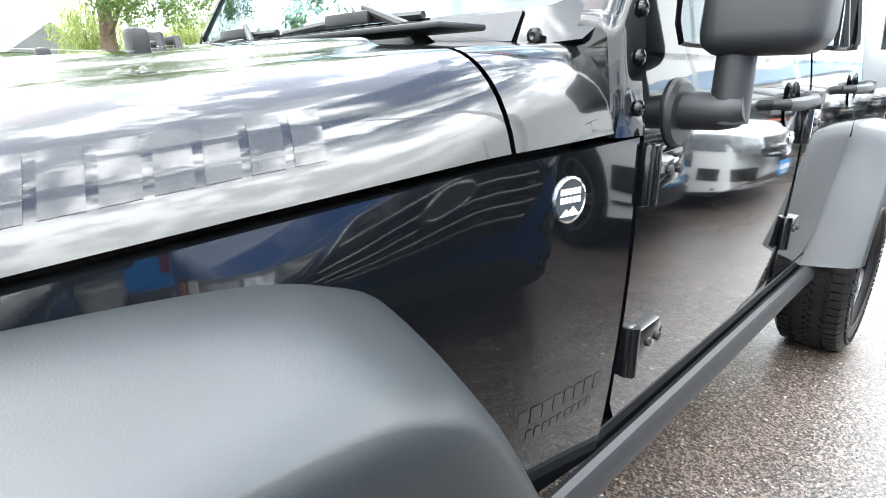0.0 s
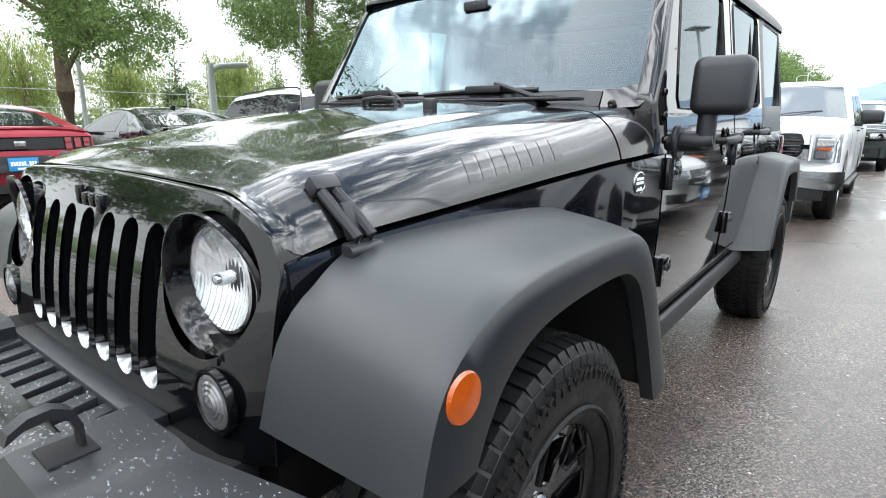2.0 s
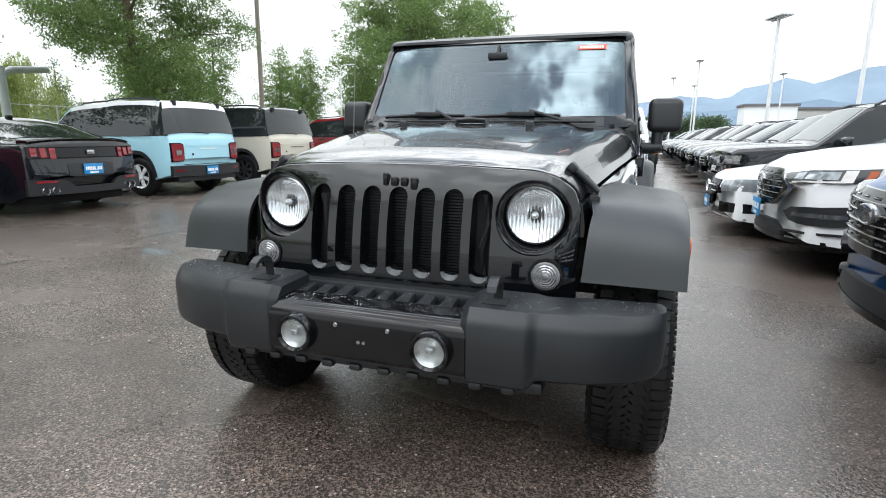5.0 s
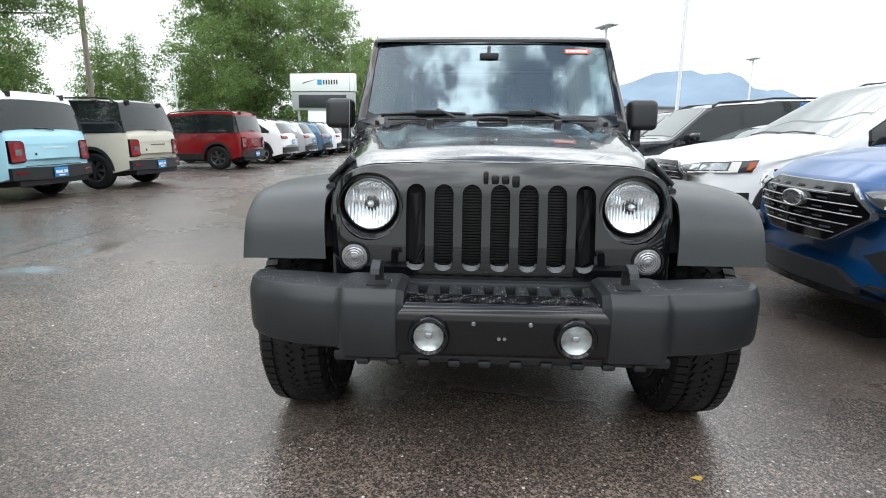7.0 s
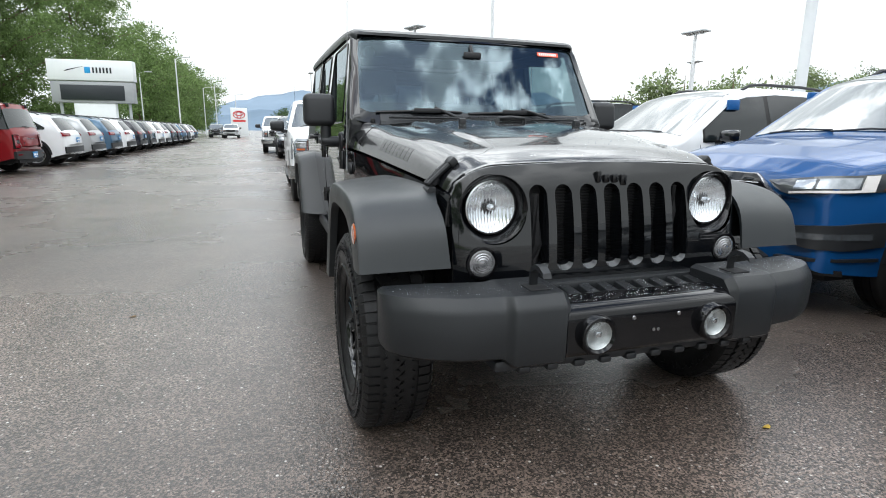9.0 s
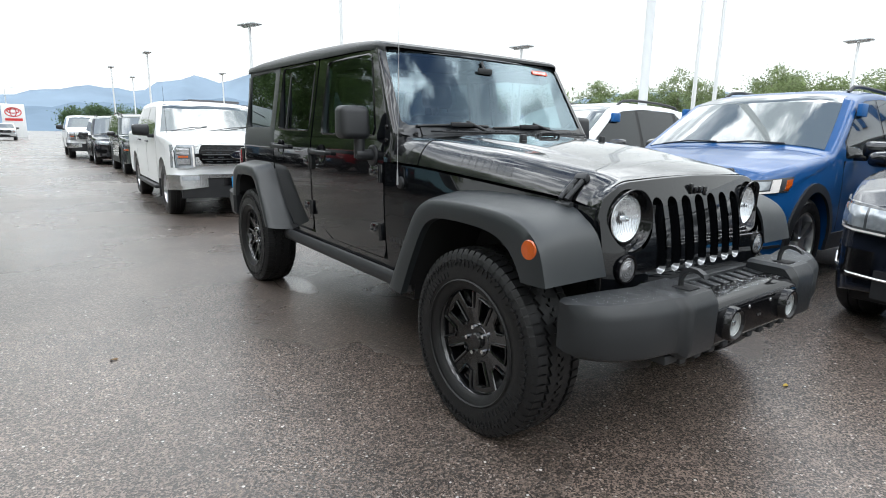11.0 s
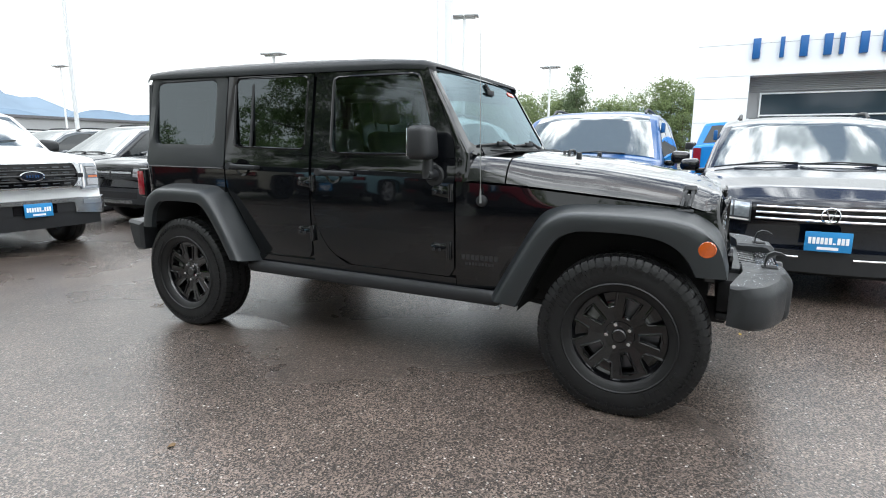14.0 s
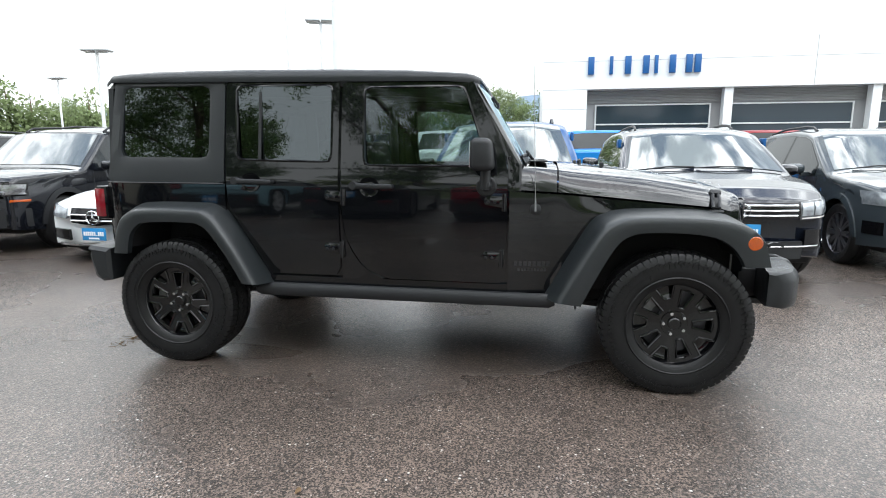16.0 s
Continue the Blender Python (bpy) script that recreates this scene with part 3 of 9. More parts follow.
def ring_sheet(bm, outer, inner, thick, fn):
    """A frame between two outlines of (y, z), laid on the side by fn(y, z) -> x, thickened inwards by thick (signed)."""
    rows = []
    for (y0, z0), (y1, z1) in zip(outer, inner):
        rows.append([(fn(y0, z0), y0, z0), (fn(y1, z1), y1, z1), (fn(y1, z1) - thick, y1, z1), (fn(y0, z0) - thick, y0, z0)])
    grid_mesh(bm, rows, close_v=True, close_u=True)
    return bm


def even_outline(pts, n):
    """n points evenly spaced along a closed outline."""
    pts = [Vector(p) for p in pts]
    seg = [(pts[(i + 1) % len(pts)] - p).length for i, p in enumerate(pts)]
    total, res, i, acc = sum(seg), [], 0, 0.0
    for k in range(n):
        d = total * k / n
        while acc + seg[i] < d:
            acc += seg[i]
            i += 1
        t = (d - acc) / seg[i] if seg[i] else 0
        res.append(tuple(pts[i].lerp(pts[(i + 1) % len(pts)], t)))
    return res


def matched(inner, outer):
    """For each point of the inner outline, the point where the ray from its middle meets the outer outline."""
    c = sum((Vector(p) for p in inner), Vector((0, 0))) / len(inner)
    res = []
    for p in inner:
        d = (Vector(p) - c).normalized()
        best = None
        for i, a in enumerate(outer):
            a, b = Vector(a), Vector(outer[(i + 1) % len(outer)])
            e = b - a
            den = d.x * e.y - d.y * e.x
            if abs(den) < 1e-9:
                continue
            t = ((a.x - c.x) * e.y - (a.y - c.y) * e.x) / den
            u = ((a.x - c.x) * d.y - (a.y - c.y) * d.x) / den
            if t > 0 and -1e-6 <= u <= 1 + 1e-6 and (best is None or t < best):
                best = t
        res.append(tuple(c + d * best))
    return res


# outlines of the flares: edge on the body, crease, inner lip
F_BODY = [(0.70, 0.49), (0.565, 0.74), (0.455, 0.93), (0.37, 0.984), (0.25, 1.004), (0.0, 1.006), (-0.20, 0.994), (-0.315, 0.960), (-0.395, 0.885), (-0.435, 0.745)]
F_CREASE = [(0.60, 0.50), (0.49, 0.71), (0.395, 0.872), (0.32, 0.940), (0.22, 0.968), (0.0, 0.974), (-0.19, 0.964), (-0.305, 0.932), (-0.382, 0.868), (-0.425, 0.740)]
F_INNER = [(0.50, 0.49), (0.405, 0.69), (0.325, 0.83), (0.26, 0.88), (0.18, 0.898), (0.0, 0.900), (-0.14, 0.885), (-0.225, 0.845), (-0.275, 0.790), (-0.305, 0.735)]
R_BODY = [(2.34, 0.51), (2.46, 0.72), (2.585, 0.92), (2.66, 0.985), (2.76, 1.002), (3.10, 1.0), (3.22, 0.97), (3.31, 0.88), (3.36, 0.70)]
R_CREASE = [(2.40, 0.53), (2.51, 0.72), (2.615, 0.87), (2.685, 0.935), (2.77, 0.957), (3.08, 0.955), (3.18, 0.928), (3.25, 0.86), (3.29, 0.69)]
R_INNER = [(2.46, 0.53), (2.56, 0.70), (2.655, 0.83), (2.71, 0.875), (2.79, 0.89), (3.06, 0.885), (3.13, 0.862), (3.18, 0.80), (3.205, 0.69)]


def resample(pts, n):
    """n + 1 points along a smooth line through the given ones."""
    res = []
    k = len(pts) - 1
    for i in range(n + 1):
        u = k * i / n
        j = min(int(u), k - 1)
        t = u - j
        p0, p1, p2, p3 = (Vector(pts[max(0, min(k, j + d))]) for d in (-1, 0, 1, 2))
        res.append(tuple(0.5 * (2 * p1 + (p2 - p0) * t + (2 * p0 - 5 * p1 + 4 * p2 - p3) * t * t + (3 * p1 - p0 - 3 * p2 + p3) * t ** 3)))
    return res


def flare(s, body, crease, inner, out):
    bm = bmesh.new()
    n = 40
    rows = []
    for b, c, i in zip(resample(body, n), resample(crease, n), resample(inner, n)):
        xb = side_x(*b) - 0.02 + (0.05 * min(1, max(0, (-0.18 - b[0]) / 0.15)) if b[0] < 1 else 0)
        bv, cv, iv = Vector(b), Vector(c), Vector(i)
        pts = [(xb, bv)]
        for t in (0.25, 0.5, 0.75, 0.88):
            q = bv.lerp(cv, t * 0.75) + (bv - cv) * 0.06 * math.sin(math.pi * t)
            pts.append((xb + (out - 0.006 - xb) * t, q))
        pts.append((out - 0.004, bv.lerp(cv, 0.86)))
        pts.append((out + 0.002, cv))
        pts.append((out + 0.006, cv.lerp(iv, 0.35)))
        pts.append((out + 0.005, cv.lerp(iv, 0.75)))
        pts.append((out + 0.002, iv))
        pts.append((out - 0.030, iv.lerp(cv, -0.05)))
        pts.append((out - 0.034, iv.lerp(cv, 0.45)))
        pts.append((xb, bv.lerp(cv, 0.7)))
        rows.append([(s * x, p.x, p.y) for x, p in pts])
    vs = grid_mesh(bm, rows, close_v=True)
    bm.faces.new(vs[0][::-1])
    bm.faces.new(vs[-1])
    return part("fender_flare", bm, "flare", offroad, "matte grey-black moulded plastic", edge=0.9)


for s in (1, -1):
    flare(s, F_BODY, F_CREASE, F_INNER, 0.928)
    flare(s, R_BODY, R_CREASE, R_INNER, 0.925)


def arch_z(y, pts):
    return interp(y, sorted(pts))


def hood_line(y):
    return interp(y, [(-0.46, 0.972), (-0.24, 1.003), (0.60, 1.082), (0.95, 1.10)])


# tub: front wing sides, door apertures, rear quarters, floor, firewall
bm = bmesh.new()
for s in (1, -1):
    rows = []
    for y in span(-0.355, 0.90, 34):
        zb = arch_z(y, F_BODY) - 0.05 if y < 0.70 else 0.50
        zt = hood_line(y) - 0.006
        swell = 0.15 * interp(y, [(0.30, 1.0), (0.58, 0.0)])
        rows.append([(s * (side_x(y, z) + swell * min(0.075, zt - z)), y, z) for z in span(zb, zt, 12)])
    sheet(bm, rows, 0.03)
    rows = []
    for y in span(2.618, 3.44, 24):
        zb = arch_z(y, R_BODY) - 0.05 if y < 3.36 else 0.62
        rows.append([(s * (side_x(y, z) - (0.03 * ((y - 3.34) / 0.1) ** 2 if y > 3.34 else 0)), y, z) for z in span(zb, 1.112, 7)])
    sheet(bm, rows, 0.03)
    rows = [[(s * (side_x(y, z) - 0.022), y, z) for z in span(0.49, 1.10, 7)] for y in span(0.89, 2.64, 8)]
    sheet(bm, rows, 0.05)
    # pillar between the doors and sill
    rows = [[(s * (side_x(y, z) - 0.022), y, z) for z in span(1.09, 1.70, 6)] for y in (1.855, 1.92)]
    sheet(bm, rows, 0.05)
    rows = [[(s * (side_x(y, z) - 0.003), y, z) for z in span(0.485, 0.556, 2)] for y in span(0.905, 2.36, 6)]
    sheet(bm, rows, 0.02)
    rows = [[(s * (side_x(y, z) - 0.003), y, z) for z in span(0.55, interp(y, [(1.62, 0.551), (1.706, 0.590), (1.771, 0.640), (1.826, 0.720), (1.866, 0.810), (1.884, 0.945), (1.893, 1.0)]), 3)] for y in (1.64, 1.68, 1.71, 1.74, 1.775, 1.80, 1.83, 1.85, 1.87, 1.884, 1.893)]
    sheet(bm, rows, 0.02)
box(bm, -0.70, 0.70, 0.62, 3.42, 0.46, 0.52)
box(bm, -0.74, 0.74, 0.60, 0.66, 0.50, 1.06)
box(bm, -0.755, 0.755, 3.40, 3.44, 0.50, 1.105, 0.012)
part("body", bm, "black_paint", offroad, "gloss black painted steel")


# face of the grille: raked and bowed
def bowed(x, z, y0=-0.456):
    e = max(0.0, abs(x) - 0.50)
    return Vector((x, y0 + 0.9 * e * e * 4 + 0.010 * (x / 0.5) ** 2 + 0.53 * max(0.0, z - 0.70) ** 2, z))


# hood and cowl
def g_top(x):
    """Upper edge of the grille shell."""
    a = abs(x)
    if a < 0.42:
        return 1.088 - 0.010 * (a / 0.42) ** 2
    return 0.965 + 0.113 * math.sqrt(max(0.0, 1 - ((a - 0.42) / 0.18) ** 2))


def hood_top(y):
    return smooth_interp(y, [(-0.452, 1.093), (-0.44, 1.102), (-0.415, 1.110)]) if y < -0.415 else interp(y, [(-0.415, 1.110), (-0.36, 1.121), (-0.25, 1.139), (-0.05, 1.170), (0.2, 1.203), (0.60, 1.240), (0.82, 1.252)])


def hood_row(y, s=1, bulge=True):
    hw = interp(y, BX) - 0.006 if y > -0.3 else interp(y, BX) - 0.004
    zb, zc = hood_line(y) + 0.006, hood_top(y)
    zs = zc - 0.022
    a0 = interp(y, [(0.50, 0.45), (0.75, 0.15)])
    rx = interp(y, [(0.50, 0.16), (0.75, 0.10)])
    pts = []
    for k in range(10):
        a = a0 + (math.pi / 2 - a0) * k / 9
        pts.append(Vector((hw - rx * (math.cos(a0) - math.cos(a)) / math.cos(a0), y, zb + (zs - zb) * (math.sin(a) - math.sin(a0)) / (1 - math.sin(a0)))))
    xe = hw - rx
    n = 40
    for k in range(1, n):
        x = xe * (1 - k / n)
        z = zs + 0.022 * (1 - (x / xe) ** 2)
        if bulge and y > -0.20:
            bw = interp(y, [(-0.20, 0.40), (0.60, 0.50)])
            rise = 0.012 * smooth_interp(y, [(-0.20, 0.0), (0.12, 1.0)])
            z += rise * smooth_interp(bw - x, [(0.0, 0.0), (0.05, 1.0)])
        pts.append(Vector((x, y, z)))
    c = Vector((0, y, pts[-1].z))
    left = [Vector((-p.x, p.y, p.z)) for p in pts[::-1]]
    return pts + [c] + left


def hood_x(y, z):
    """Half width of the hood's flank at height z."""
    r_ = hood_row(y, bulge=False)[:10]
    for a, b in zip(r_, r_[1:]):
        if a.z <= z <= b.z:
            return a.lerp(b, (z - a.z) / max(1e-6, b.z - a.z)).x
    return r_[0].x if z < r_[0].z else r_[-1].x


bm = bmesh.new()
rows = [hood_row(y) for y in [-0.452, -0.448, -0.44, -0.428, -0.415, -0.39, -0.36, -0.31, -0.25, -0.18, -0.10, -0.06, -0.05, -0.04, -0.03, -0.02, -0.01, 0.0, 0.01, 0.02, 0.05, 0.12, 0.2, 0.3, 0.4, 0.5, 0.58, 0.620, 0.632]]
for r_ in rows:
    for p in r_:
        # the front lip lies just behind the grille face
        if p.y < -0.30 and abs(p.x) < 0.5999:
            p.z += min(1, (-0.30 - p.y) / 0.13) * max(0.0, g_top(p.x) + 0.007 - p.z)
        if p.y < -0.25:
            p.y = -0.25 + (p.y + 0.25) * (bowed(p.x, p.z).y + 0.012 + 0.25) / -0.202
grid_mesh(bm, rows)
grid_mesh(bm, [[p - Vector((0, 0, 0.03)) if abs(p.x) < 0.55 else p * 1.0 - Vector((0.025 if p.x > 0 else -0.025, 0, 0.0)) for p in r] for r in rows])
hood = part("hood", bm, "hood_paint", offroad, edge=0.9)
bm = bmesh.new()
rows = [hood_row(y, bulge=False) for y in (0.640, 0.655, 0.70, 0.78, 0.80, 0.83, 0.842)]
grid_mesh(bm, rows)
part("cowl", bm, "hood_paint", offroad, edge=0.9)
bm = bmesh.new()
box(bm, -0.56, 0.56, 0.69, 0.80, 1.252, 1.262, 0.004)
for k in range(22):
    box(bm, -0.5 + k * 0.046, -0.47 + k * 0.046, 0.70, 0.745, 1.260, 1.266)
part("cowl_grille", bm, "plastic", offroad, "black slotted air inlet")
# dark engine bay under the hood
bm = bmesh.new()
box(bm, -0.55, 0.55, -0.36, 0.60, 0.50, 1.04)
part("engine_bay", bm, "under", offroad)


# grille panel with seven slots
bm = bmesh.new()
slot_w, pitch = 0.068, 0.099
HLX, HLZ, HLR = 0.462, 0.935, 0.118
# bars between the slots, with rounded slot ends
cols = []
for k in range(7):
    cols.append((k - 3) * pitch)
zb, zt = 0.742, 0.982


def slot_span(x):
    """Open height of a slot at x, or None."""
    for c in cols:
        d = abs(x - c)
        if d < slot_w / 2 - 1e-6:
            h = math.sqrt((slot_w / 2) ** 2 - d * d)
            return zb - h * 0.85, zt + h
    d = abs(abs(x) - HLX)
    if d < HLR - 1e-6:
        h = math.sqrt(HLR ** 2 - d * d)
        return HLZ - h, HLZ + h
    return None


xs = set(span(-0.600, 0.600, 48))
for c in cols:
    for k in range(9):
        xs.add(round(c - slot_w / 2 * math.cos(math.pi * k / 8), 5))
for c in (-HLX, HLX):
    for k in range(25):
        xs.add(round(c - HLR * math.cos(math.pi * k / 24), 5))
xs = sorted(xs)


def g_row(x0, x1, lo0, hi0, lo1, hi1, n=3):
    a = [bm.verts.new(bowed(x0, z)) for z in span(lo0, hi0, n)]
    b = [bm.verts.new(bowed(x1, z)) for z in span(lo1, hi1, n)]
    for k in range(n):
        bm.faces.new((a[k], a[k + 1], b[k + 1], b[k]))


for x0, x1 in zip(xs, xs[1:]):
    xm = (x0 + x1) / 2
    if slot_span(xm):
        rest = (zb, zt) if abs(xm) < 0.34 else (HLZ, HLZ)
        s0 = slot_span(x0) or rest
        s1 = slot_span(x1) or rest
        g_row(x0, x1, 0.655, s0[0], 0.655, s1[0], 8)
        g_row(x0, x1, s0[1], g_top(x0), s1[1], g_top(x1), 8)
        for j in ((0, 1) if abs(xm) < 0.34 else ()):
            q = [bm.verts.new(p) for p in (bowed(x0, s0[j]), bowed(x1, s1[j]), bowed(x1, s1[j]) + Vector((0, 0.06, 0.015 * (1 - j))), bowed(x0, s0[j]) + Vector((0, 0.06, 0.015 * (1 - j))))]
            bm.faces.new(q)
    else:
        g_row(x0, x1, 0.655, g_top(x0), 0.655, g_top(x1), 24)
for c in cols:
    for s in (-1, 1):
        x = c + s * slot_w / 2
        q = [bm.verts.new(p) for p in (bowed(x, zb), bowed(x, zt), bowed(x, zt) + Vector((-s * 0.004, 0.06, 0)), bowed(x, zb) + Vector((-s * 0.004, 0.06, 0)))]
        bm.faces.new(q)
edge_pts = [(0.600, z) for z in span(0.655, 0.965, 8)] + [(x, g_top(x)) for x in xs[::-1]] + [(-0.600, z) for z in span(0.965, 0.655, 8)]
rim_rows = []
for x, z in edge_pts:
    p = bowed(x, z)
    o = Vector((x, 0, (z - 0.87) * 1.2)).normalized()
    rim_rows.append([p, p + o * 0.004 + Vector((0, 0.003, 0)), p + o * 0.006 + Vector((0, 0.009, 0)), p + o * 0.004 + Vector((0, 0.07, 0))])
grid_mesh(bm, rim_rows)
bmesh.ops.remove_doubles(bm, verts=bm.verts[:], dist=0.0004)
grille = part("grille", bm, "black_paint", offroad, "gloss black seven-slot grille")


def fair_face(me):
    """Even shading over the pressed face of the grille."""
    corner = [tuple(c.vector) for c in me.corner_normals]
    face = []
    for p in me.polygons:
        if all(abs(me.vertices[i].co.y - bowed(me.vertices[i].co.x, me.vertices[i].co.z).y) < 2e-4 for i in p.vertices):
            face.append(p.index)
            if p.normal.y > 0:
                p.flip()
    me.update()
    for k in face:
        for li in me.polygons[k].loop_indices:
            co = me.vertices[me.loops[li].vertex_index].co
            dx = (bowed(co.x + 0.001, co.z).y - bowed(co.x - 0.001, co.z).y) / 0.002
            dz = (bowed(co.x, co.z + 0.001).y - bowed(co.x, co.z - 0.001).y) / 0.002
            corner[li] = tuple(Vector((dx, -1, dz)).normalized())
    me.normals_split_custom_set(corner)


fair_face(grille.data)
for c in cols:
    bm = bmesh.new()
    rows = []
    for k in range(9):
        a = math.pi + math.pi * k / 8
        rows.append([bowed(c + math.cos(a) * slot_w * 0.48, zb + math.sin(a) * slot_w * 0.42) + Vector((0, 0.0005, 0)), bowed(c + math.cos(a) * slot_w * 0.42, zb - 0.008 + math.sin(a) * slot_w * 0.16) + Vector((0, 0.028, 0.004))])
    grid_mesh(bm, rows)
    part("slot_lip", bm, "bright_lip", grille, "bright lip at the foot of a slot")
# radiator behind
bm = bmesh.new()
box(bm, -0.34, 0.34, -0.362, -0.35, 0.66, 1.04)
rad = part("radiator", bm, "under", offroad)
bm = bmesh.new()
box(bm, -0.235, 0.235, -0.372, -0.363, -0.003, 0.003)
fin = part("fin", bm, "rubber", rad)
fin.location.z = 0.70
for k in range(1, 32):
    f2_ = new("fin", fin.data)
    f2_.parent = rad
    f2_.location.z = 0.70 + k * 0.0105
bm = bmesh.new()
pipe(bm, [(0.30, -0.38, 0.70), (0.29, -0.385, 0.82), (0.31, -0.38, 0.9), (0.30, -0.38, 1.0)], 0.012, 8)
part("radiator_hose", bm, "under", offroad)
bm = bmesh.new()
pipe(bm, [(-0.30, -0.38, 0.70), (-0.28, -0.385, 0.80), (-0.30, -0.38, 0.98)], 0.02, 8)
part("radiator_hose", bm, "under", offroad)
for x, w_, z0, z1 in ((-0.052, 0.018, 1.018, 1.062), (-0.019, 0.026, 1.018, 1.048), (0.017, 0.026, 1.018, 1.048), (0.053, 0.026, 1.006, 1.048)):
    bm = bmesh.new()
    box(bm, x - w_ / 2, x + w_ / 2, -0.409, -0.392, z0, z1, 0.006)
    part("raised_mark", bm, "gloss_black", grille, "gloss black raised mark over the slots")



def fluted_bowl(cx, yb, cz, rad, depth, step, amp, seed):
    """A lamp's dished mirror with upright flutes of uneven length."""
    rng = random.Random(seed)
    bm = bmesh.new()
    lim = [rng.uniform(-0.2, 1.0) for _ in range(40)]
    rows = []
    for x in span(-rad * 0.999, rad * 0.999, 90):
        h = math.sqrt(rad * rad - x * x)
        row = []
        for q in span(-1, 1, 22):
            z = h * q
            r2 = (x * x + z * z) / (rad * rad)
            k = lim[int((x + rad) / step) % 40]
            w = 1.0 if z / rad < k else 0.4
            row.append((cx + x, yb + depth * (1 - r2) - 0.006 - amp * w * (0.5 - 0.5 * math.cos(math.tau * x / step)), cz + z))
        rows.append(row)
    grid_mesh(bm, rows)
    return bm


for s in (1, -1):
    cx, cz = s * HLX, HLZ
    yb = bowed(cx, cz).y
    bm = bmesh.new()
    lathe(bm, [(0.006, 0.1205), (-0.002, 0.1205), (-0.0025, 0.118), (0.002, 0.113), (0.02, 0.104), (0.040, 0.097), (0.050, 0.085)], (cx, yb, cz), "y", 40)
    for v in bm.verts:
        v.co.y += bowed(v.co.x, cz).y - yb
    bz = part("headlight_bezel", bm, "gloss_black", grille)
    cx, cz, yb = s * 0.464, 0.939, yb + 0.036
    bm = bmesh.new()
    lathe(bm, [(-0.008, 0.0895), (-0.006, 0.094), (0.03, 0.094), (0.075, 0.06), (0.08, 0.0001)], (cx, yb, cz), "y", 40)
    hl = part("headlight", bm, "dull_chrome", offroad, "round headlight with fluted chrome reflector")
    part("reflector", fluted_bowl(cx, yb, cz, 0.0885, 0.032, 0.0118, 0.0026, 4 if s > 0 else 7), "reflector", hl)
    bm = bmesh.new()
    lathe(bm, [(-0.008, 0.090), (-0.020, 0.070), (-0.026, 0.036), (-0.029, 0.0001)], (cx, yb, cz), "y", 40)
    part("lens", bm, "lamp_lens", hl).visible_shadow = False
    bm = bmesh.new()
    lathe(bm, [(-0.016, 0.0001), (-0.014, 0.008), (-0.006, 0.012), (0.04, 0.012)], (cx, yb, cz), "y", 16)
    part("bulb_shield", bm, "chrome", hl)
    cx, cz = s * 0.515, 0.757
    yb = bowed(cx, cz).y
    bm = bmesh.new()
    lathe(bm, [(0.004, 0.057), (-0.008, 0.056), (-0.008, 0.049), (0.012, 0.046)], (cx, yb, cz), "y", 28)
    tl = part("turn_signal", bm, "gloss_black", offroad)
    bm = bmesh.new()
    lathe(bm, [(0.0, 0.048), (-0.005, 0.046), (-0.0065, 0.040), (-0.0060, 0.036), (-0.0085, 0.032), (-0.0080, 0.028), (-0.0105, 0.024), (-0.0100, 0.020), (-0.0125, 0.016), (-0.0120, 0.012), (-0.014, 0.008), (-0.014, 0.0001)], (cx, yb, cz), "y", 28)
    part("lens", bm, "lamp_grey", tl, "clear ribbed lens")
    # side marker on the flare
    bm = bmesh.new()
    lathe(bm, [(-0.03, 0.038), (0.004, 0.038), (0.009, 0.033), (0.011, 0.0001)], (0, 0, 0), "x", 24)
    for v in bm.verts:
        v.co.x *= s
    mk = part("side_marker", bm, "orange", offroad, "round amber side marker lamp")
    mk.location = (s * 0.926, -0.338, 0.858)
    # hood latch: foot with roller, two rubber arms, catch on the hood
    lx = side_x(-0.23, 1.0) + 0.008
    LY = -0.228

    def latch_part(name, bm, parent, label=""):
        if s < 0:
            bmesh.ops.transform(bm, matrix=Matrix.Diagonal((-1, 1, 1, 1)), verts=bm.verts[:])
        return part(name, bm, "plastic", parent, label)

    bm = bmesh.new()
    box(bm, lx - 0.012, lx + 0.018, LY - 0.032, LY + 0.032, 0.955, 1.000, 0.006)
    latch = latch_part("hood_latch", bm, offroad, "black rubber and plastic hood latch")
    bm = bmesh.new()
    tube(bm, (lx + 0.012, LY - 0.037, 0.986), (lx + 0.012, LY + 0.037, 0.986), 0.012, seg=12)
    latch_part("roller", bm, latch)
    for dy in (-0.016, 0.016):
        bm = bmesh.new()
        pipe(bm, [(lx + 0.012, LY + dy, 0.986), (lx + 0.014, LY + dy, 1.010), (hood_x(LY, 1.050) + 0.010, LY + dy * 1.05 - 0.006, 1.050), (hood_x(LY, 1.085) + 0.005, LY + dy * 0.9 - 0.012, 1.086)], 0.0100, 8)
        latch_part("latch_arm", bm, latch)
    bm = bmesh.new()
    box(bm, -0.011, 0.009, -0.014, 0.014, -0.034, 0.030, 0.004, m=pose(hood_x(LY, 1.035) + 0.010, LY - 0.003, 1.034, 0, -24, 0))
    latch_part("latch_tongue", bm, latch)
    bm = bmesh.new()
    box(bm, -0.014, 0.014, -0.029, 0.029, -0.016, 0.016, 0.007, m=pose(hood_x(LY, 1.088) + 0.005, LY - 0.012, 1.088, 0, -45, 0))
    latch_part("catch", bm, latch)
    # rubber stops for the folded windscreen
    bm = bmesh.new()
